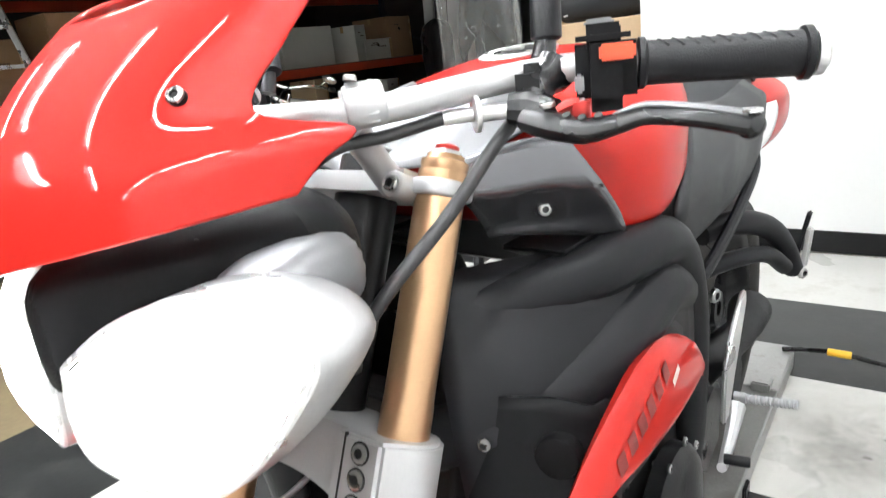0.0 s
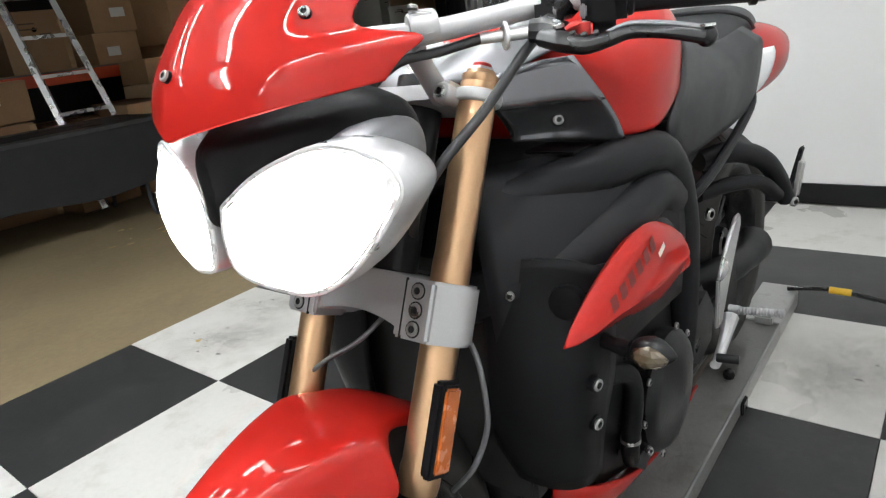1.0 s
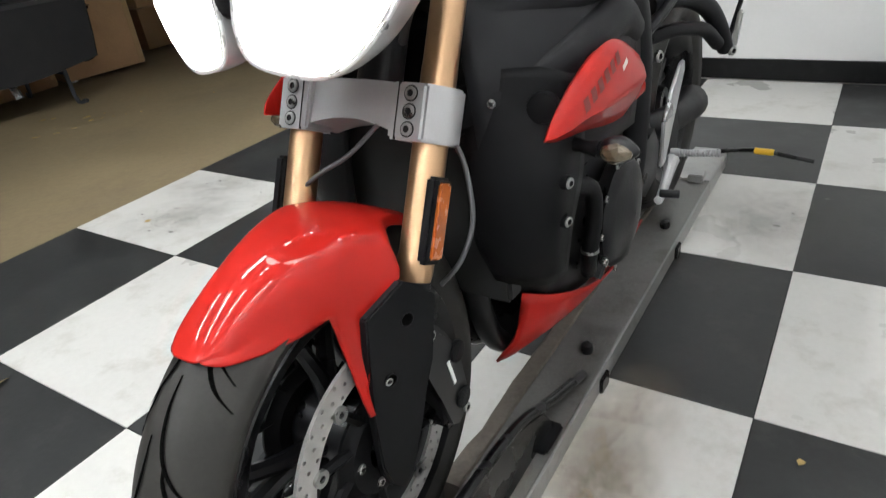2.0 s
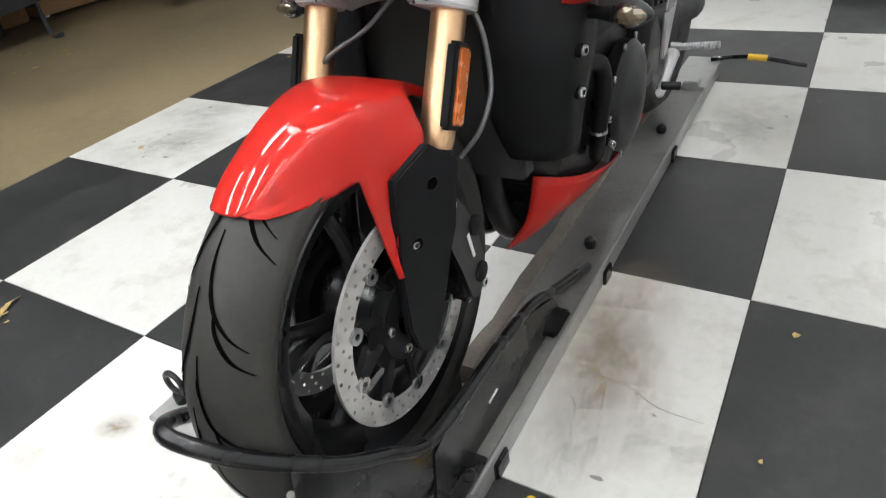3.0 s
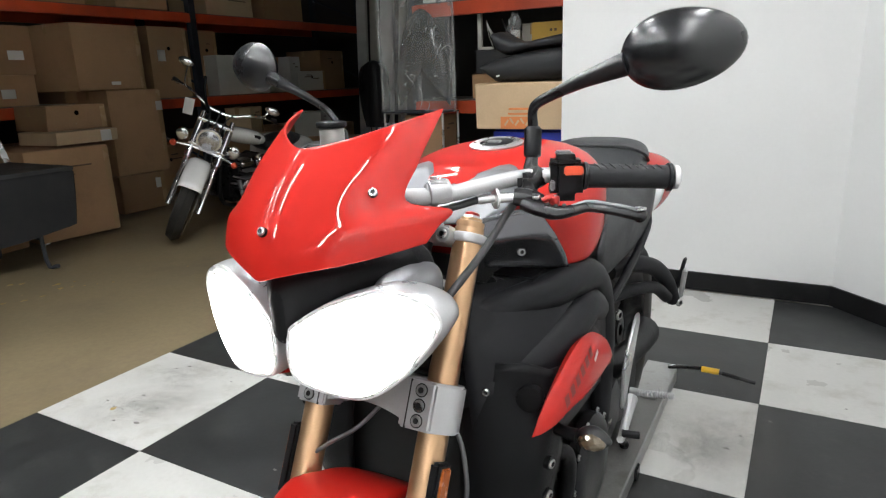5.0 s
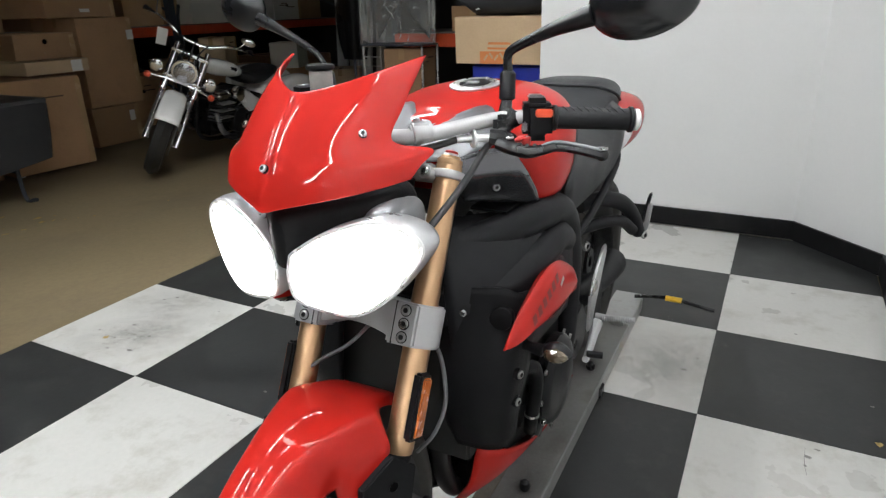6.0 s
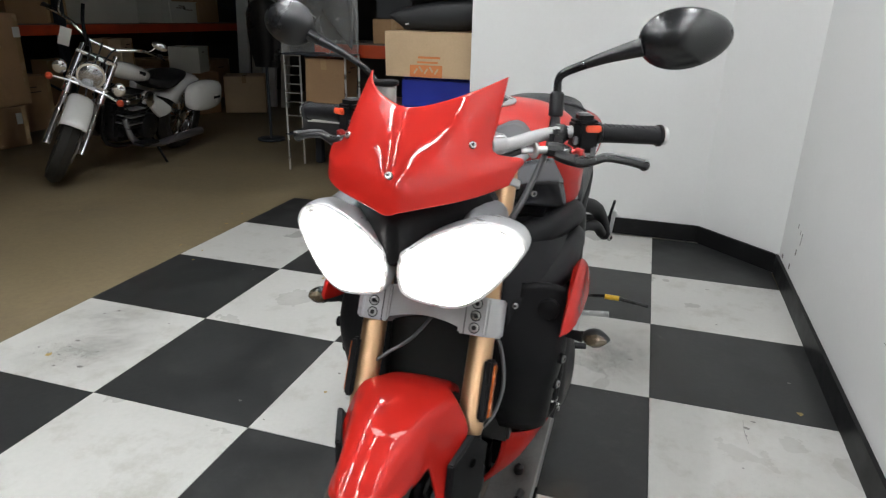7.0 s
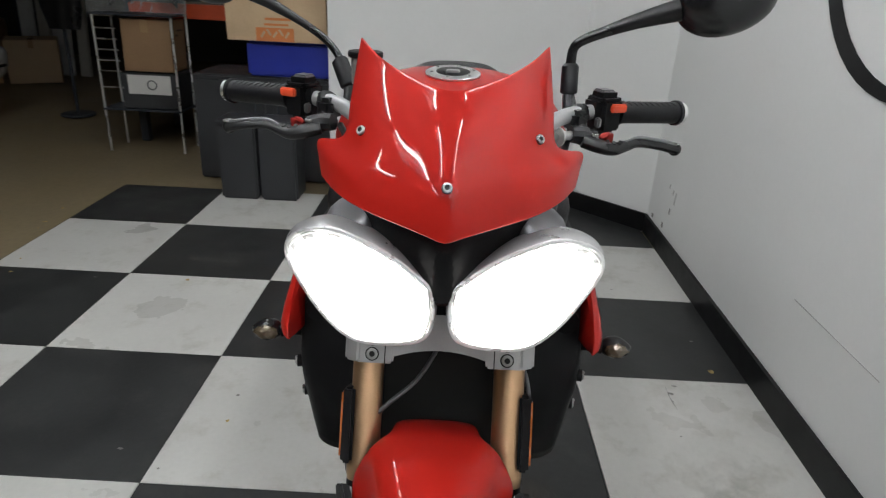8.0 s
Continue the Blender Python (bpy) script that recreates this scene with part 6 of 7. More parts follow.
# stepladder
lad = thing("ladder", (-5.0, 1.95, 0), "aluminium stepladder leaning against the rack", "ladder")
ra, rb = (V((-4.72, 1.9, 0.0)), V((-5.35, 1.72, 2.35))), (V((-4.72, 2.34, 0.0)), V((-5.35, 2.06, 2.35)))
for p, q in (ra, rb):
    part("stile", tube(B(), [p, q], 0.024, 4, smooth=False, squash=1.5), ALU, lad)
for i in range(8):
    f = 0.07 + i * 0.123
    part("rung", box(B(), (ra[0].lerp(ra[1], f) + rb[0].lerp(rb[1], f)) / 2, (0.06, (rb[0].lerp(rb[1], f) - ra[0].lerp(ra[1], f)).length, 0.026), 0.003), ALU, lad)

# table under a black cloth
tb = thing("table", (-4.35, 1.2, 0), "folding table covered by a fitted black cloth", "table")
part("tabletop", box(B(), (-4.35, 1.15, 0.665), (0.8, 2.1, 0.03), 0.004), DARK_BOX, tb)
bm = B()
edge = [(-3.945, 0.08), (-3.945, 2.22), (-4.755, 2.22), (-4.755, 0.08)]
loopn = []
for (x0, y0), (x1, y1) in zip(edge, edge[1:] + edge[:1]):
    for k in range(12):
        loopn.append((x0 + (x1 - x0) * k / 12, y0 + (y1 - y0) * k / 12))
rows = []
for z in (0.684, 0.66, 0.5, 0.36, 0.24):
    f = (0.684 - z) / 0.44
    row = []
    for k, (x, y) in enumerate(loopn):
        d = (V((x, y)) - V((-4.35, 1.15)))
        w = 1 + 0.02 * f * math.sin(k * 1.9) - 0.06 * f * f
        row.append(V((-4.35 + d.x * w, 1.15 + d.y * (1 + (w - 1) * 0.4), z - 0.03 * f * math.sin(k * 0.9))))
    rows.append(row)
loft(bm, rows, True, False)
part("cloth", bm, CLOTH, tb, "black stretch table cloth", sub=1)
for y in (0.4, 1.95):
    for x in (-4.05, -4.65):
        part("leg", tube(B(), [(x, y, 0.65), (x, y, 0.05), (x + (0.1 if x > -4.3 else -0.1), y + 0.02, 0.012)], 0.014, 8, 4), RACK, tb)
    part("leg_bar", cyl(B(), (-4.05, y, 0.2), (-4.65, y, 0.2), 0.01, 8), RACK, tb)

# things stored beside the end of the white wall
bx = carton((-1.05, 3.55, 0.86), (0.58, 0.5, 0.28), 0, CARD_PALE, "pale cardboard box with orange printing", name="printed_box")
part("print_block", box(B(), (-1.06, 3.2985, 0.9), (0.22, 0.001, 0.075)), LOGO_ORANGE, bx, "orange printed block")
part("print_line", box(B(), (-1.05, 3.2985, 0.955), (0.14, 0.001, 0.012)), LOGO_ORANGE, bx)
part("print_mark", lathe(B(), [(0.012, 0), (0.018, 0), (0.018, -0.001), (0.012, -0.001)], (-1.3, 3.2985, 1.115), 1, 16), RACK, bx)
part("print_mark", lathe(B(), [(0.012, 0), (0.018, 0), (0.018, -0.001), (0.012, -0.001)], (-0.8, 3.2985, 1.11), 1, 16), RACK, bx)
for k in range(5):
    part("print_stroke", box(B(), (-1.13 + 0.035 * k, 3.2978, 0.9 + 0.012 * (k % 2)), (0.012, 0.001, 0.04), 0, turn(0, 35 * (-1) ** k, 0)), CARD_PALE, bx)
part("print_line", box(B(), (-1.04, 3.2985, 0.985), (0.15, 0.001, 0.014)), LOGO_ORANGE, bx)
part("print_line", box(B(), (-1.08, 3.2985, 1.118), (0.14, 0.001, 0.01)), PRINT, bx)
part("print_line", box(B(), (-0.85, 3.2985, 1.125), (0.1, 0.001, 0.006)), PRINT, bx)
part("print_mark", lathe(B(), [(0.001, 0), (0.009, 0), (0.009, -0.001), (0.001, -0.001)], (-0.8, 3.2985, 1.05), 1, 12), PRINT, bx)
bn = thing("storage_bin", (-1.0, 3.6, 0.5), "blue plastic storage bin on a dark cabinet", "bin")
part("bin", box(B(), (-1.0, 3.58, 0.755), (0.5, 0.46, 0.2), 0.015), BLUE, bn)
cb = thing("cabinet", (-1.15, 3.6, 0), "dark low storage cabinet", "cabinet")
part("body", box(B(), (-1.15, 3.62, 0.325), (0.9, 0.5, 0.65), 0.01), DARK_BOX, cb)
for x in (-1.37, -0.93):
    dr = part("door", box(B(), (x, 3.365, 0.33), (0.42, 0.016, 0.58), 0.004), DARK_BOX, cb)
    part("handle", cyl(B(), (x + (0.15 if x < -1.2 else -0.15), 3.35, 0.42), (x + (0.15 if x < -1.2 else -0.15), 3.35, 0.52), 0.006, 8), RACK, dr)
st = thing("spare_seat", (-1.0, 3.55, 1.145), "black motorcycle seat lying on a carton", "motorcycle seat", "spare seats")


def pad(rows, owner):
    """A padded seat on its side edge: x, foot and top of each section."""
    part("pad", loft(B(), [[V((x, 3.54 + 0.16 * abs(math.cos(a)) ** 0.6 * math.copysign(1, math.cos(a)), (z0 + z1) / 2 + (z1 - z0) / 2 * abs(math.sin(a)) ** 0.6 * math.copysign(1, math.sin(a)))) for a in [2 * math.pi * k / 20 for k in range(20)]] for x, z0, z1 in rows]), SEAT, owner, sharp=50)


pad(((-1.345, 1.225, 1.25), (-1.31, 1.19, 1.272), (-1.255, 1.146, 1.29), (-1.15, 1.1455, 1.315), (-1.0, 1.1455, 1.335), (-0.85, 1.15, 1.35), (-0.76, 1.18, 1.345)), st)
part("maker_mark", box(B(), (-1.22, 3.376, 1.185), (0.024, 0.003, 0.009), 0.001, turn(0, -10, 0)), WHITE_INK, st)
st2 = thing("spare_seat", (-1.0, 3.55, 1.3), "black seat with an upturned nose, stacked on another seat", "motorcycle seat", "spare seats")
pad(((-1.265, 1.4, 1.45), (-1.24, 1.33, 1.455), (-1.2, 1.312, 1.43), (-1.13, 1.322, 1.395), (-1.03, 1.338, 1.388), (-0.9, 1.348, 1.41), (-0.77, 1.358, 1.43)), st2)
rk = thing("shelf_rack", (-1.7, 4.5, 0), "dark shelf rack with orange beams and mixed stock", "rack")
for x in (-2.35, -0.35):
    for y in (4.25, 4.85):
        part("post", box(B(), (x, y, 1.4), (0.06, 0.06, 2.8), 0.004), RACK, rk)
for z in (0.95, 1.7):
    part("beam", box(B(), (-1.35, 4.24, z), (2.0, 0.045, 0.1), 0.005), BEAM, rk, "orange painted beam")
    part("shelf_deck", box(B(), (-1.35, 4.55, z + 0.057), (2.0, 0.6, 0.012)), WOOD, rk)
carton((-1.66, 4.42, 1.015), (0.36, 0.32, 0.185), 1)
carton((-1.15, 4.5, 1.015), (0.5, 0.4, 0.3), -3, paper=("y", 0.1, 0.1, 0.12, 0.1))
carton((-0.7, 4.5, 1.015), (0.3, 0.4, 0.35), 2, WHITE_BOX, "white shipping carton on the rack", name="white_carton")
carton((-1.5, 4.5, 1.765), (0.5, 0.4, 0.3), -3)
carton((-2.1, 4.5, 1.765), (0.4, 0.4, 0.25), 6, WHITE_BOX, "white shipping carton on the rack", name="white_carton")
cr = thing("parts_crate", (-1.66, 4.42, 1.205), "black plastic parts crate on a carton", "crate")
bm = B()
box(bm, (-1.67, 4.42, 1.29), (0.3, 0.26, 0.168), 0.008)
part("crate_body", bm, DARK_BOX, cr)
for z in (1.24, 1.29, 1.34):
    part("crate_rib", box(B(), (-1.67, 4.287, z), (0.29, 0.008, 0.008), 0.002), DARK_BOX, cr)
part("crate_lip", box(B(), (-1.67, 4.42, 1.377), (0.316, 0.276, 0.012), 0.003), DARK_BOX, cr)
fm = thing("foam_pad", (-1.6, 4.35, 1.384), "small cream foam pad on the crate", "foam pad")
part("pad", box(B(), (-1.58, 4.35, 1.405), (0.16, 0.12, 0.04), 0.012, turn(0, 6, 8), 3), CARD_PALE, fm)
sb = thing("small_carton", (-1.47, 4.36, 1.384), "small red and white parts box", "box")
part("body", box(B(), (-1.5, 4.36, 1.45), (0.07, 0.1, 0.13), 0.004, turn(0, 0, 14)), WHITE_BOX, sb)
part("band", box(B(), (-1.5, 4.3085, 1.44), (0.066, 0.002, 0.05), 0, turn(0, 0, 14)), LOGO_ORANGE, sb)
sf = thing("bracket_frame", (-1.84, 4.33, 1.384), "white metal bracket frame standing on the crate", "bracket")
part("upright", box(B(), (-1.8, 4.34, 1.53), (0.035, 0.03, 0.29), 0.004), WHITE_BOX, sf)
part("foot_bar", box(B(), (-1.75, 4.34, 1.395), (0.13, 0.03, 0.022), 0.004), WHITE_BOX, sf)
sp = thing("strap_bundle", (-1.7, 4.34, 1.384), "bundle of pale straps and wires on the crate", "straps")
for k in range(6):
    part("strap", tube(B(), [(-1.74 + 0.004 * k, 4.33, 1.6 - 0.01 * k), (-1.71 + 0.014 * k, 4.3, 1.5 - 0.006 * k), (-1.68 + 0.03 * k, 4.31, 1.41 + 0.003 * k)], [0.005, 0.004, 0.006], 6, 4, squash=0.5), (WHITE_BOX, ALU, PAPER)[k % 3], sp)
for x0, x1, z1 in ((-1.69, -1.56, 1.62), (-1.63, -1.54, 1.6), (-1.58, -1.6, 1.63)):
    lp = thing("steel_rod", (x1, 4.44, 1.384), "thin steel rod leaning on the rack", "rod", "steel rods")
    part("shaft", cyl(B(), (x1, 4.44, 1.384), (x0, 4.52, z1), 0.008, 8), ALU, lp)
yb = thing("yellow_carton", (-1.24, 4.42, 1.318), "yellow cardboard box with dark marks", "box")
part("body", box(B(), (-1.22, 4.42, 1.44), (0.26, 0.24, 0.24), 0.004, turn(0, 0, -3)), YELLOW_CARD, yb)
for x in (-1.2, -1.165):
    part("print_mark", box(B(), (x, 4.296, 1.5), (0.018, 0.003, 0.018), 0, turn(0, 0, -3)), PRINT, yb)
carton((-1.46, 4.7, 1.015), (0.2, 0.2, 0.56), 2, WHITE_BOX, "white shipping carton on the rack", name="white_carton")
bg = thing("plastic_bag", (-1.25, 3.5, 1.43), "small crumpled clear plastic bag on the seats", "bag")
bm = B()
bmesh.ops.create_icosphere(bm, subdivisions=3, radius=1)
for v in bm.verts:
    k = 1 + 0.35 * noise.noise(v.co * 2.3)
    v.co = V((-1.2 + v.co.x * 0.04 * k, 3.6 + v.co.y * 0.05 * k, 1.5 + v.co.z * 0.07 * k))
part("bag_film", bm, WRAP, bg, flat=True)
# wrapped screen on a wire rack
wr = thing("wire_rack", (-2.2, 4.0, 0), "grey wire rack with a cardboard box", "wire rack")
for x in (-2.45, -1.92):
    for y in (3.9, 4.15):
        part("upright", cyl(B(), (x, y, 0), (x, y, 0.93), 0.009, 8), ALU, wr)
for z in (0.3, 0.45, 0.56, 0.63, 0.7, 0.77, 0.84, 0.92):
    part("wire", cyl(B(), (-2.45, 3.9, z), (-2.3, 3.9, z), 0.005, 6), ALU, wr)
part("wire_shelf", box(B(), (-2.185, 4.02, 0.3), (0.55, 0.27, 0.012)), RACK, wr)
part("wire_shelf", box(B(), (-2.185, 4.02, 0.93), (0.55, 0.27, 0.012)), RACK, wr)
carton((-2.12, 4.05, 0.56), (0.34, 0.24, 0.34), 0)
pl = thing("nameplate_box", (-2.12, 4.0, 0.31), "dark box with a pale printed front panel", "box")
part("body", box(B(), (-2.12, 4.04, 0.43), (0.4, 0.26, 0.24), 0.006), DARK_BOX, pl)
part("panel", box(B(), (-2.12, 3.907, 0.475), (0.3, 0.004, 0.13), 0.001), PAPER, pl, "pale printed panel")
part("emblem", lathe(B(), [(0.028, 0), (0.034, 0), (0.034, -0.003), (0.028, -0.003)], (-2.1, 3.903, 0.475), 1, 24), RACK, pl)
ws = thing("wrapped_windshield", (-2.17, 4.02, 0.94), "smoked windshield wrapped in crumpled clear plastic film", "windshield")
bm = B()
dome = [(-2.38, 0.97), (-2.4, 1.15), (-2.36, 1.4), (-2.28, 1.6), (-2.15, 1.7), (-2.02, 1.6), (-1.94, 1.4), (-1.9, 1.15), (-1.92, 0.97)]
rows = [[V((x, 4.045 - 0.03 * math.cos((x + 2.15) * 5), z)) for x, z in [(p.x, p.y) for p in spline([V((*p, 0)) for p in dome], 4)]]]
rows.append([V((-2.15 + (p.x + 2.15) * 0.5, 4.015, 1.25 + (p.z - 1.25) * 0.5)) for p in rows[0]])
rows.append([V((-2.15 + (p.x + 2.15) * 0.04, 4.005, 1.25 + (p.z - 1.25) * 0.04)) for p in rows[0]])
skin(bm, [[bm.verts.new(p) for p in r] for r in rows], False, False, False)
part("windshield_sheet", bm, SMOKED, ws, "smoked acrylic windshield", solid=0.003, sharp=60)
bm = B()
rows = []
rng = random.Random(41)
for j in range(33):
    z = 0.94 + 0.84 * j / 32
    row = []
    for i in range(27):
        u = i / 26
        x = -2.5 + 0.67 * u + 0.02 * noise.noise(V((z * 6, 3.1, 0)))
        ridge = abs(noise.noise(V((x * 7, z * 4, 3)))) + 0.6 * abs(noise.noise(V((x * 15, z * 15, 9))))
        edge_fold = 0.03 * (abs(2 * u - 1) ** 6)
        row.append(V((x, 3.985 - 0.045 * ridge - edge_fold + rng.uniform(-0.004, 0.004), z + 0.03 * abs(2 * u - 1) ** 2 * (j / 32) + 0.012 * noise.noise(V((x * 9, z * 9, 5))))))
    rows.append(row)
skin(bm, [[bm.verts.new(p) for p in r] for r in rows], False, False, False)
part("film", bm, WRAP, ws, flat=True)
for k, (x0, z0, z1, r) in enumerate(((-1.845, 0.93, 1.72, 0.016), (-1.875, 1.1, 1.62, 0.01), (-2.495, 1.02, 1.7, 0.009))):
    pts = [(x0 + 0.016 * noise.noise(V((k * 5, q * 1.7, 2))), 3.96 + 0.012 * noise.noise(V((q * 2.3, k, 7))), z0 + (z1 - z0) * q / 11) for q in range(12)]
    part("film_edge", tube(B(), pts, [r * (0.5 + abs(noise.noise(V((q * 1.9, k * 3, 1)))) * 1.6) for q in range(12)], 7, 2, squash=0.4), WRAP, ws, flat=True)
# pale tubes scattered over the film paint in the glints of its creases
for k in range(16):
    x, z = rng.uniform(-2.45, -1.92), rng.uniform(1.0, 1.65)
    pts = [V((x, 3.925, z))]
    for q in range(4):
        pts.append(pts[-1] + V((rng.uniform(-0.022, 0.03), rng.uniform(-0.006, 0.006), rng.uniform(-0.045, 0.02))))
    part("crease_glint", tube(B(), pts, [0.0008, 0.0028, 0.0016, 0.003, 0.0006], 5, 1, smooth=False), FILM_GLINT, ws)
for p0, p1, p2 in (((-2.3, 3.97, 1.72), (-2.2, 3.98, 1.82), (-2.14, 4.0, 2.0)), ((-1.95, 3.97, 1.72), (-2.03, 3.98, 1.82), (-2.09, 4.0, 2.0)), ((-1.86, 3.96, 1.7), (-1.93, 3.97, 1.85), (-1.96, 4.0, 2.05))):
    part("gathered_film", tube(B(), [p0, p1, p2], [0.02, 0.008, 0.005], 7, 4, squash=0.5), WRAP, ws)
# a dark garment cover hanging behind the bag
gc = thing("garment_cover", (-3.3, 5.0, 0), "long black garment cover on a slim stand", "garment cover")
bm = B()
rows = []
for z, hx, hy in ((1.37, 0.015, 0.012), (1.345, 0.06, 0.03), (1.31, 0.1, 0.045), (1.22, 0.125, 0.05), (1.05, 0.125, 0.05), (0.88, 0.115, 0.045), (0.72, 0.09, 0.04)):
    rows.append([V((-3.3 + 1.45 * hx * math.cos(q) * (1 + 0.07 * math.sin(5 * q + z * 9)), 5.0 + hy * math.sin(q) * (1 + 0.2 * math.sin(7 * q)), z)) for q in [2 * math.pi * k / 28 for k in range(28)]])
part("cover", loft(bm, rows), SATIN_BLACK, gc, sharp=70)
part("stand_pole", cyl(B(), (-3.3, 5.0, 0), (-3.3, 5.0, 1.36), 0.014, 10), RACK, gc)
part("stand_foot", cyl(B(), (-3.3, 5.0, 0), (-3.3, 5.0, 0.02), 0.14, 20, 0.004), RACK, gc)
# two dark plastic cases on the tiles by the wall end
for x in (-1.225, -0.995):
    t = thing("plastic_case", (x, 3.1, 0), "tall dark grey plastic storage case on the tiles", "storage case", "dark cases by the wall")
    part("body", box(B(), (x, 3.085, 0.215), (0.215, 0.22, 0.43), 0.012), DARK_BOX, t)
    part("lid", box(B(), (x, 3.085, 0.445), (0.224, 0.23, 0.03), 0.008), DARK_BOX, t)
# grey hanging sheets at the far end
for k, (x, w) in enumerate(((-5.0, 0.16), (-4.8, 0.13), (-4.6, 0.2), (-4.35, 0.12))):
    t = thing("leaning_panel", (x, 7.2, 0), "tall grey panel leaning by the rack", "panel", "leaning panels")
    part("panel", box(B(), (x, 7.2, 1.2), (w, 0.05, 2.4), 0.006, turn(-3 - k, 0, 0)), WHITE_BOX if k % 2 else LAMP_BODY, t)

# ---- the parked cruiser ----
cr = thing("parked_motorcycle", (-3.77, 2.77, 0), "white and chrome cruiser motorcycle with saddlebags, leaning on its stand", "motorcycle")
CM = Matrix.Translation((-3.72, 2.86, 0)) @ Matrix.Rotation(radians(7), 4, "Z") @ Matrix.Rotation(radians(9), 4, "Y")


STEER = Matrix.Translation((0, 0, 0.32)) @ Matrix.Rotation(radians(40), 4, V((0, 0.6, 1))) @ Matrix.Translation((0, 0, -0.32))
FRONT = ("front_wheel", "fork_leg", "aux_lamp", "indicator", "light_bar", "headlight", "headlight_lens", "fork_yoke", "front_mudguard", "front_fork_cover", "front_disc", "lever", "brake_line", "handlebar", "grip", "mirror_stem", "mirror", "price_tag", "screen_bracket")


def cpart(name, bm, m, parent=None, label="", **kw):
    turned = name in FRONT or (parent is not None and parent.name.startswith("front_wheel"))
    bmesh.ops.transform(bm, matrix=CM @ STEER if turned else CM, verts=bm.verts)
    return part(name, bm, m, parent or cr, label, **kw)


for nm, y, r, h in (("front_wheel", 0.0, 0.32, 0.06), ("rear_wheel", 1.44, 0.32, 0.075)):
    c = (0, y, r)
    w = cpart(nm, lathe(B(), [(0.2, -0.045), (0.225, -0.05), (0.225, 0.05), (0.2, 0.045), (0.19, 0)], c, 0, 40), CHROME, label="chrome spoked wheel")
    cpart("tyre", lathe(B(), [(0.215, -h * 0.8), (0.25, -h), (0.29, -h * 0.85), (r, 0), (0.29, h * 0.85), (0.25, h), (0.215, h * 0.8)], c, 0, 48), RUBBER, w)
    for i in range(12):
        a = 2 * math.pi * i / 12
        cpart("spoke", cyl(B(), (0.02, y, r), (0, y + 0.2 * math.cos(a), r + 0.2 * math.sin(a)), 0.004, 6), CHROME, w)
    cpart("hub", cyl(B(), (-0.06, y, r), (0.06, y, r), 0.05, 20, 0.01), CHROME, w)


def cf(z, x=0.115, ahead=0.0):
    return V((x, 0.6 * (z - 0.32) + 0.0 - ahead, z))


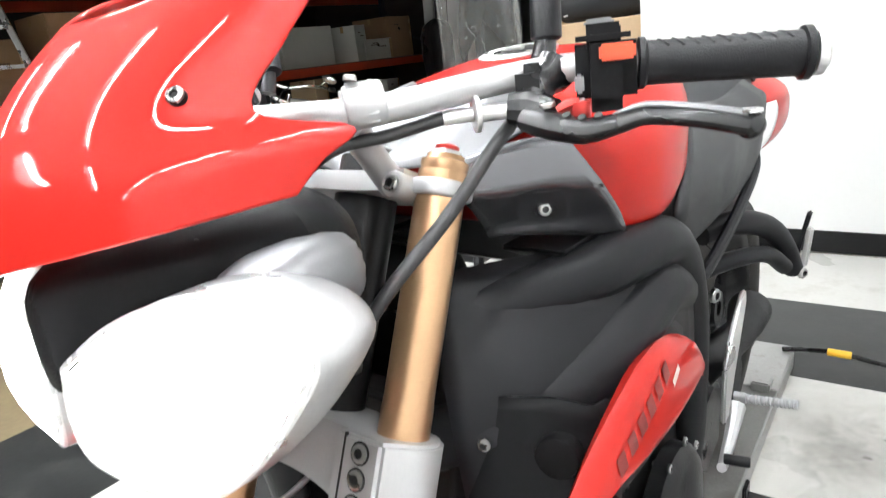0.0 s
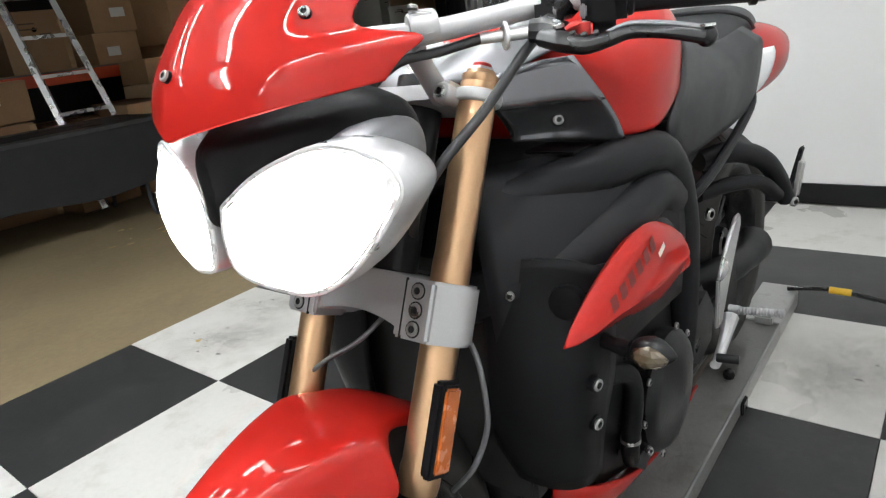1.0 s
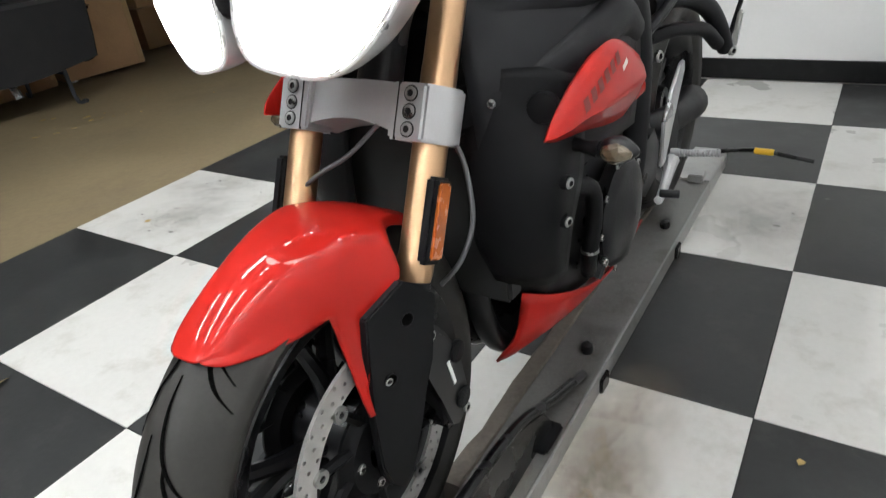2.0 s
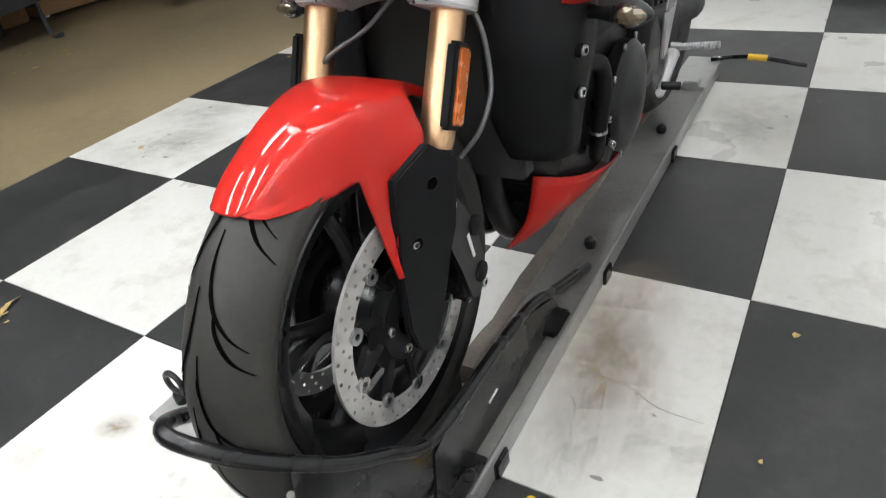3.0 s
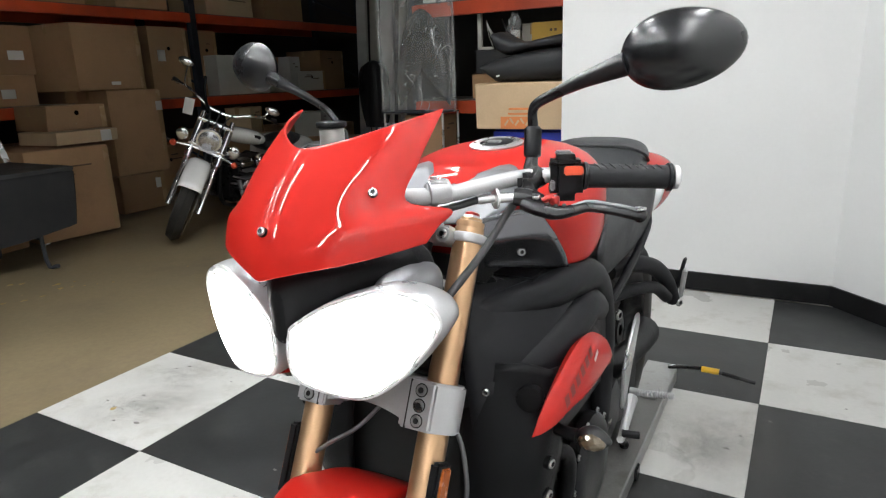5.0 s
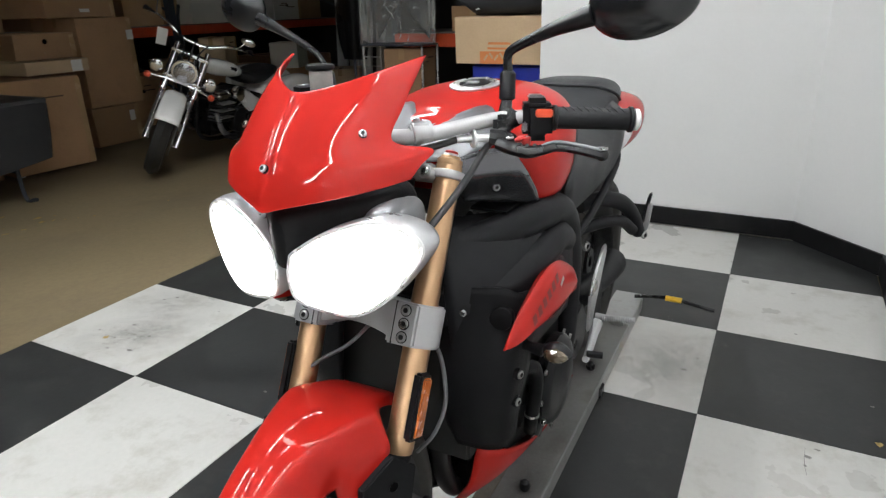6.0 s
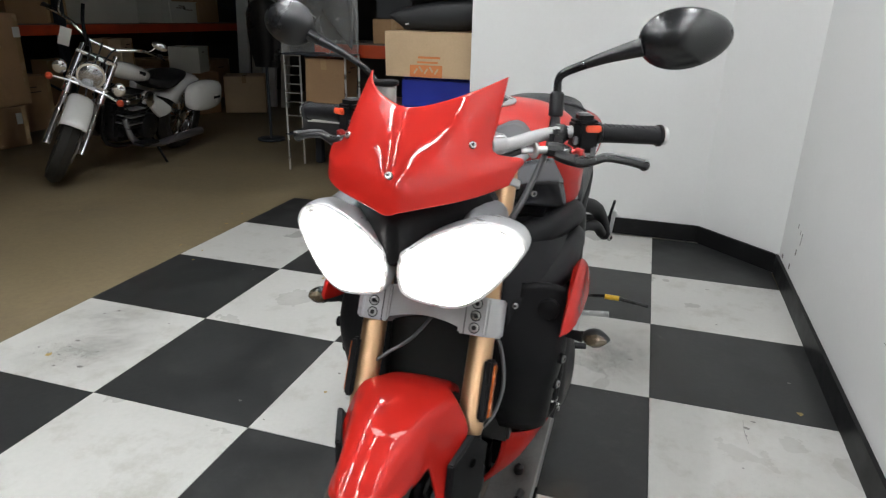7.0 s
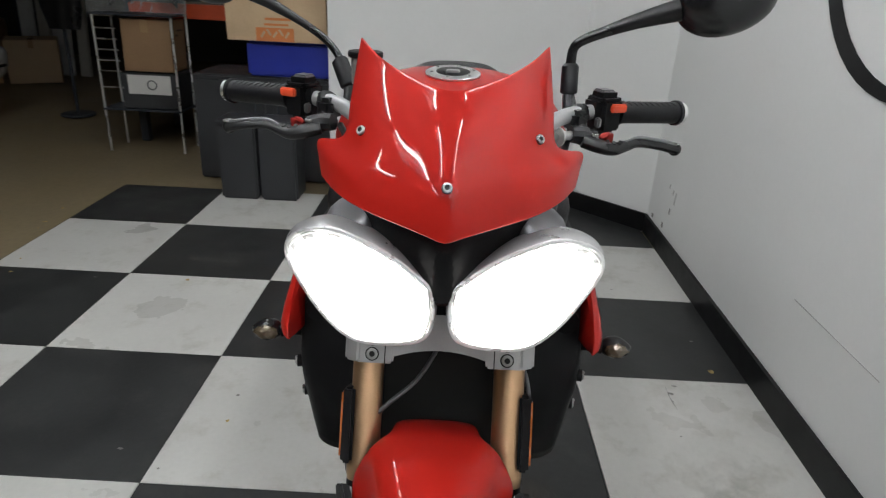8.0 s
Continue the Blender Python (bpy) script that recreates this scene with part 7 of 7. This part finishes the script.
for s in (1, -1):
    cpart("fork_leg", rod(B(), [(cf(0.27, 0.115 * s), 0.026), (cf(0.5, 0.115 * s), 0.026), (cf(0.51, 0.115 * s), 0.02), (cf(0.95, 0.115 * s), 0.02)], 14), CHROME)
    cpart("aux_lamp", rod(B(), [(cf(0.78, 0.2 * s, 0.03), 0.02), (cf(0.78, 0.2 * s, 0.06), 0.042), (cf(0.78, 0.2 * s, 0.115), 0.046), (cf(0.782, 0.2 * s, 0.12), 0.038)], 20), CHROME)
    bm = B()
    bmesh.ops.create_uvsphere(bm, u_segments=14, v_segments=10, radius=0.026, matrix=Matrix.Translation(cf(0.69, 0.24 * s, 0.06)))
    cpart("indicator", bm, ORANGE, label="orange indicator")
    cpart("handlebar", tube(B(), [V(p) for p in ((0, 0.42, 0.98), (0.1 * s, 0.42, 0.99), (0.24 * s, 0.45, 1.05), (0.36 * s, 0.58, 1.04), (0.42 * s, 0.7, 1.02))], 0.013, 10, 5), CHROME)
    cpart("grip", cyl(B(), (0.385 * s, 0.63, 1.03), (0.43 * s, 0.73, 1.015), 0.018, 12), GRIP)
    cpart("mirror_stem", tube(B(), [V(p) for p in ((0.3 * s, 0.5, 1.05), (0.33 * s, 0.48, 1.09), (0.35 * s, 0.5, 1.13 if s > 0 else 1.22))], 0.006, 8, 4), CHROME)
    bm = B()
    bmesh.ops.create_uvsphere(bm, u_segments=16, v_segments=10, radius=1)
    for v in bm.verts:
        v.co = V((0.37 * s + v.co.x * 0.06, 0.49 + v.co.y * 0.02, (1.14 if s > 0 else 1.24) + v.co.z * 0.035))
    cpart("mirror", bm, CHROME)
    bag = cpart("saddlebag", loft(B(), [[V((q.x, q.y, q.z)) for q in oval((0.265 * s, y, 0.555), hx, hz, 18, 3)] for y, hx, hz in ((1.15, 0.03, 0.07), (1.21, 0.078, 0.12), (1.43, 0.092, 0.145), (1.63, 0.078, 0.125), (1.69, 0.03, 0.08))]), SILVER_PAINT, label="white hard saddlebag", sub=1)
    cpart("latch", box(B(), (0.352 * s, 1.5, 0.545), (0.012, 0.11, 0.022), 0.005), PLASTIC, bag)
    cpart("tank_badge", box(B(), (0.121 * s, 0.72, 0.775), (0.012, 0.09, 0.03), 0.005, turn(-14, 0, 0)), PLASTIC)
    cpart("side_cover", prism(B(), [(0.64, 0.635), (0.88, 0.57), (1.05, 0.475), (1.06, 0.435), (0.98, 0.41), (0.87, 0.405), (0.76, 0.49)], 0, min(0.16 * s, 0.18 * s), max(0.16 * s, 0.18 * s), 0.008), SILVER_PAINT)
    for k in range(6):
        cpart("cylinder_fin", box(B(), (0.12 * s, 0.52 + 0.01 * k, 0.38 + k * 0.028), (0.16, 0.17, 0.008), 0.002), ALU if k % 2 else ENGINE)
    cpart("crank_cover", cyl(B(), (0.12 * s, 0.72, 0.36), (0.2 * s, 0.72, 0.36), 0.11, 24, 0.02), ENGINE)
    cpart("exhaust", tube(B(), [V(p) for p in ((0.15 * s, 0.45, 0.45), (0.2 * s, 0.5, 0.28), (0.2 * s, 0.8, 0.2), (0.2 * s, 1.2, 0.2), (0.2 * s, 1.5, 0.2))], [0.022, 0.024, 0.026, 0.034, 0.036], 12, 5), PANEL_GREY)
cpart("light_bar", tube(B(), [cf(0.69, -0.25, 0.05), cf(0.7, -0.1, 0.02), cf(0.7, 0.1, 0.02), cf(0.69, 0.25, 0.05)], 0.012, 8, 4), CHROME)
cpart("headlight", rod(B(), [(cf(0.8, 0, -0.03), 0.04), (cf(0.8, 0, 0.03), 0.085), (cf(0.8, 0, 0.1), 0.098), (cf(0.8, 0, 0.12), 0.095), (cf(0.8, 0, 0.121), 0.084)], 28), CHROME, label="round chrome headlight")
cpart("headlight_lens", rod(B(), [(cf(0.8, 0, 0.119), 0.084), (cf(0.8, 0, 0.13), 0.06), (cf(0.8, 0, 0.134), 0.02)], 28), CLEAR_LENS)
for z in (0.72, 0.9):
    cpart("fork_yoke", box(B(), cf(z, 0), (0.28, 0.07, 0.03), 0.008), CHROME)
rows = []
for a in (40, 60, 80, 100, 120, 140, 155):
    t = math.radians(a)
    rows.append([V((x, 0.0 - (0.36 - d) * math.cos(t), 0.32 + (0.36 - d) * math.sin(t))) for x, d in ((-0.09, 0.09), (-0.085, 0.03), (-0.05, 0.004), (0, 0), (0.05, 0.004), (0.085, 0.03), (0.09, 0.09))])
cpart("front_mudguard", patch(B(), rows, 3, 3), SILVER_PAINT, label="silver-white front mudguard", solid=0.004, sharp=80)
rows = []
for a in (30, 60, 90, 120, 150, 175):
    t = math.radians(a)
    rows.append([V((x, 1.44 - (0.38 - d) * math.cos(t), 0.34 + (0.38 - d) * math.sin(t))) for x, d in ((-0.12, 0.14), (-0.115, 0.05), (-0.07, 0.006), (0, 0), (0.07, 0.006), (0.115, 0.05), (0.12, 0.14))])
cpart("rear_mudguard", patch(B(), rows, 3, 3), SILVER_PAINT, label="silver-white rear mudguard", solid=0.004, sharp=80)
cpart("fuel_tank", loft(B(), [oval((0, y, z), hx, hz, 18, 2.3) for y, z, hx, hz in ((0.42, 0.83, 0.05, 0.045), (0.5, 0.81, 0.1, 0.06), (0.63, 0.785, 0.132, 0.076), (0.78, 0.755, 0.125, 0.07), (0.93, 0.72, 0.08, 0.05))]), SILVER_PAINT, label="silver-white fuel tank", sub=1)
cpart("seat", loft(B(), [oval((0, y, z), hx, hz, 18, 2.8) for y, z, hx, hz in ((0.87, 0.7, 0.08, 0.045), (1.0, 0.655, 0.15, 0.055), (1.14, 0.66, 0.17, 0.06), (1.26, 0.7, 0.14, 0.055), (1.46, 0.71, 0.1, 0.035))]), SEAT, label="black two-up seat", sub=1)
cpart("engine", box(B(), (0, 0.68, 0.42), (0.24, 0.5, 0.36), 0.05), ENGINE)
cpart("frame", tube(B(), [V(p) for p in ((0, 0.42, 0.9), (0, 0.4, 0.6), (0, 0.45, 0.22), (0, 1.0, 0.2), (0, 1.2, 0.5))], 0.018, 10, 5), FRAME_BLACK)
for s in (1, -1):
    for k in range(5):
        cpart("cylinder_fin", box(B(), (0.06 * s, 0.86 - 0.012 * k, 0.46 + k * 0.03), (0.14, 0.15, 0.009), 0.002, turn(18, 0, 0)), ALU if k % 2 else ENGINE)
    cpart("rocker_cover", box(B(), (0.1 * s, 0.56, 0.58), (0.13, 0.16, 0.06), 0.02), CHROME)
    cpart("air_cleaner", cyl(B(), (0.13 * s, 0.72, 0.58), (0.2 * s, 0.72, 0.58), 0.065, 24, 0.02), CHROME)
    cpart("footboard", box(B(), (0.27 * s, 0.55, 0.27), (0.1, 0.22, 0.02), 0.006), GRIP)
    cpart("front_fork_cover", rod(B(), [(cf(0.62, 0.115 * s), 0.03), (cf(0.9, 0.115 * s), 0.028)], 14), CHROME)
    cpart("lever", tube(B(), [V(p) for p in ((0.34 * s, 0.53, 1.05), (0.42 * s, 0.6, 1.03), (0.46 * s, 0.68, 1.01))], 0.006, 6, 4), CHROME)
bmd = B()
lathe(bmd, [(0.08, 0.0), (0.14, 0.0), (0.14, 0.005), (0.08, 0.005)], (0.075, 0.0, 0.32), 0, 32)
cpart("front_disc", bmd, STEEL)
for k in range(3):
    cpart("brake_line", tube(B(), [V(p) for p in ((0.1 - 0.1 * k, 0.42, 1.0), (0.06 - 0.06 * k, 0.3, 0.95), (0.05 - 0.05 * k, 0.28, 0.75), (0.08 - 0.06 * k, 0.2, 0.6))], 0.006, 6, 5), CABLE)
cpart("side_stand", cyl(B(), (0.16, 0.8, 0.25), (0.27, 0.9, -0.01), 0.01, 8), FRAME_BLACK)
cpart("screen_bracket", tube(B(), [V(p) for p in ((-0.08, 0.36, 0.95), (-0.16, 0.42, 1.08), (-0.2, 0.46, 1.2))], 0.013, 10, 4), PLASTIC)
cpart("price_tag", box(B(), (-0.235, 0.37, 0.945), (0.075, 0.003, 0.13), 0, turn(0, -8, 0)), PAPER, label="hanging paper tag")

# ---- marks on the white wall and litter ----
bm = B()
arc = []
for i in range(19):
    a = math.radians(150 + i * 7)
    wd = 0.009 + 0.021 * math.sin(math.pi * min(1, (i + 2) / 21))
    arc.append((a, 0.5 - wd, 0.5 + wd))
ca, cb2 = 1.0, 1.515
for (a, p, q), (b, r, t) in zip(arc, arc[1:]):
    vs = [bm.verts.new((wall_x(ca - k * math.cos(w)) - 0.004, ca - k * math.cos(w), cb2 + k * math.sin(w) * 1.0)) for w, k in ((a, p), (a, q), (b, t), (b, r))]
    bm.faces.new(vs)
part("wall_graphic", bm, BASE, wall, "curved black painted stripe", flat=True, solid=0.002)
for y, z, a, l in ((0.98, 0.382, 0, 0.44),):
    part("scratch", box(B(), (wall_x(y) - 0.0015, y, z), (0.002, l, 0.002), 0, turn(0, 0, -0.77)), SCUFF_PALE, wall)
for y, z, h in ((2.4, 0.31, 0.06), (2.5, 0.345, 0.02), (2.44, 0.33, 0.025)):
    part("scuff", box(B(), (wall_x(y) - 0.0015, y, z), (0.002, 0.008, h), 0, turn(8, 0, 0)), SCUFF_PALE, wall)
rng = random.Random(5)
leaves = [(0.553, 0.614), (0.535, 0.282), (-1.16, -0.02), (-1.72, 0.842), (-0.62, 0.96), (0.95, 1.37), (-1.85, 1.86), (-1.1, 1.87), (-1.2, 0.0), (-2.04, 2.36), (-3.55, 1.71), (-3.5, 1.8), (-3.54, 1.5), (-3.08, 2.34), (-1.9, 2.0), (-2.06, 2.03), (-2.06, 2.45), (-2.09, 2.66), (-3.41, 1.73), (-3.31, 1.83), (-3.36, 1.78), (-3.25, 1.9)]
large_leaves = [(-3.83, 1.58), (-3.79, 1.63), (-3.4, 1.54), (-3.44, 1.68), (-3.42, 1.44), (-3.55, 1.72), (-3.49, 1.35)]
for x, y, k0 in [(x, y, 1) for x, y in leaves] + [(x, y, 2.3) for x, y in large_leaves]:
    bm = B()
    n = 7
    r = rng.uniform(0.004, 0.009) * k0
    t0 = rng.uniform(0, 6)
    vs = [bm.verts.new((x + r * rng.uniform(0.5, 1.3) * math.cos(t0 + 6.283 * k / n), y + 1.5 * r * rng.uniform(0.5, 1.2) * math.sin(t0 + 6.283 * k / n), 0.002 + rng.uniform(0, 0.006))) for k in range(n)]
    c = bm.verts.new((x, y, 0.004))
    for k in range(n):
        bm.faces.new((vs[k], vs[(k + 1) % n], c))
    tagged(part("dry_leaf", bm, LEAF, flat=True, solid=0.0008), "small curled dry leaf on the floor", "leaf", "dry leaves")
bm = B()
blade = [(-1.232, 0.062, 0.004), (-1.222, 0.05, 0.011), (-1.226, 0.036, 0.006), (-1.214, 0.032, 0.014), (-1.206, 0.014, 0.009), (-1.192, -0.004, 0.013), (-1.184, -0.026, 0.005), (-1.196, -0.03, 0.01), (-1.206, -0.016, 0.015), (-1.21, 0.004, 0.01), (-1.224, 0.02, 0.013), (-1.234, 0.042, 0.006)]
spine = bm.verts.new((-1.211, 0.014, 0.017))
rim = [bm.verts.new(p) for p in blade]
for k in range(len(rim)):
    bm.faces.new((rim[k], rim[(k + 1) % len(rim)], spine))
tagged(part("dry_leaf", bm, LEAF, flat=True, solid=0.0008), "large torn tan dry leaf on a black tile", "leaf", "dry leaves")


# dirt and scuffs on the tiles
def floor_stain(x, y, rx, ry, m, rot=0.0, on=None, z=0.0012):
    bm = B()
    bmesh.ops.create_grid(bm, x_segments=2, y_segments=2, size=1)
    ob = part("stain", bm, m, on or floor)
    ob.location, ob.scale, ob.rotation_euler = (x, y, z), (rx, ry, 1), (0, 0, rot)
    return ob


for x, y, rx, ry, m, rot in ((0.225, 0.5, 0.13, 0.3, STAIN_RUST, -0.1), (0.26, 0.36, 0.13, 0.22, STAIN_RUST, 0.2), (0.24, 0.2, 0.09, 0.2, STAIN_GREY, 0.1), (-0.576, -0.124, 0.055, 0.04, STAIN_RUST, 0.5), (0.3, 1.62, 0.3, 0.36, STAIN_WORN, 0.2), (0.32, 1.5, 0.14, 0.1, STAIN_WORN, 0.5), (-1.62, 0.92, 0.3, 0.2, STAIN_WORN, 0.6), (-1.66, 1.1, 0.1, 0.06, STAIN_WORN, 0.2), (0.4, 0.26, 0.16, 0.08, STAIN_GREY, 0.4), (-1.72, 1.18, 0.26, 0.16, STAIN_GREY, 0.4), (-1.6, 0.98, 0.22, 0.14, STAIN_GREY, 1.0),
                             (0.34, 1.62, 0.16, 0.26, STAIN_GREY, 0.2), (-0.3, -0.3, 0.24, 0.12, STAIN_GREY, 0.6), (-0.45, 0.42, 0.2, 0.24, STAIN_GREY, 0.0), (0.8, 0.8, 0.22, 0.2, STAIN_GREY, 1.2), (-1.05, 2.1, 0.22, 0.14, STAIN_GREY, 0.3)):
    floor_stain(x, y, rx, ry, m, rot)
for y, m in ((0.7, STAIN_GREY), (0.3, STAIN_RUST), (0.98, STAIN_GREY), (1.34, STAIN_GREY), (0.14, STAIN_RUST)):
    floor_stain(0.105, y, 0.045, 0.11, m, 0.0, lift, 0.0534)
for k, (x, y) in enumerate(((-0.63, 1.09), (-0.87, 0.82), (0.95, 1.58), (0.76, 1.18), (0.79, 1.27), (-1.74, 0.86), (-1.65, 0.83), (-1.76, 1.24), (-1.8, 1.2), (0.52, 3.1), (-1.49, 1.86), (-1.7, 0.92), (-1.6, 0.88), (0.5, 1.8), (-1.784, 0.835), (-1.69, 0.86), (-1.547, 0.818), (-1.64, 0.79), (0.735, 2.006), (0.386, 1.56), (0.42, 1.66), (0.73, 1.004), (0.765, 1.224), (0.36, 0.314), (0.31, 0.15), (-0.734, 0.752), (-1.81, 0.88), (-1.77, 0.92), (-1.63, 0.88), (-1.57, 0.925), (-1.71, 0.97), (-1.73, 0.865), (-1.363, 1.057), (-1.476, 1.211))):
    bm = B()
    r = rng.uniform(0.004, 0.011)
    vs = [bm.verts.new((x + r * rng.uniform(0.6, 1.5) * math.cos(6.283 * q / 6 + k), y + r * rng.uniform(0.3, 1.0) * math.sin(6.283 * q / 6 + k), 0.0016)) for q in range(6)]
    bm.faces.new(vs)
    part("scuff_mark", bm, SCUFF, floor, flat=True)
for pts in ([(0.19, 0.388), (0.24, 0.372), (0.3, 0.366), (0.36, 0.335), (0.44, 0.33)], [(0.21, 0.3), (0.225, 0.285), (0.23, 0.26)], [(0.76, 1.27), (0.757, 1.2), (0.762, 1.14)]):
    part("hairline", tube(B(), [(x, y, 0.0004) for x, y in pts], [0.0004, 0.0009, 0.0005, 0.0008, 0.0003][:len(pts)], 5, 3), SCUFF, floor)
for y, z, h, w in ((2.45, 0.23, 0.03, 0.01), (2.52, 0.135, 0.025, 0.016), (2.7, 0.125, 0.02, 0.02)):
    part("scuff", box(B(), (wall_x(y) - 0.0015, y, z), (0.002, w, h), 0, turn(8, 0, 0)), SCUFF, wall)


# ---- floor tiles ----
def tile_mesh(m):
    return mesh_of("floor_tile", box(B(), (0, 0, 0), (TILE - 0.0016, TILE - 0.0016, 0.007), 0.001, seg=1), m)


tile_white, tile_black = tile_mesh(TILE_WHITE), tile_mesh(TILE_BLACK)
for i in range(5):
    for j in range(9):
        x, y = -1.98 + TILE * (i + 0.5), 3.14 - TILE * (j + 0.5)
        piece("floor_tile", tile_white if (i + j) % 2 == 1 else tile_black, floor, (x, y, -0.0035), 0.0)
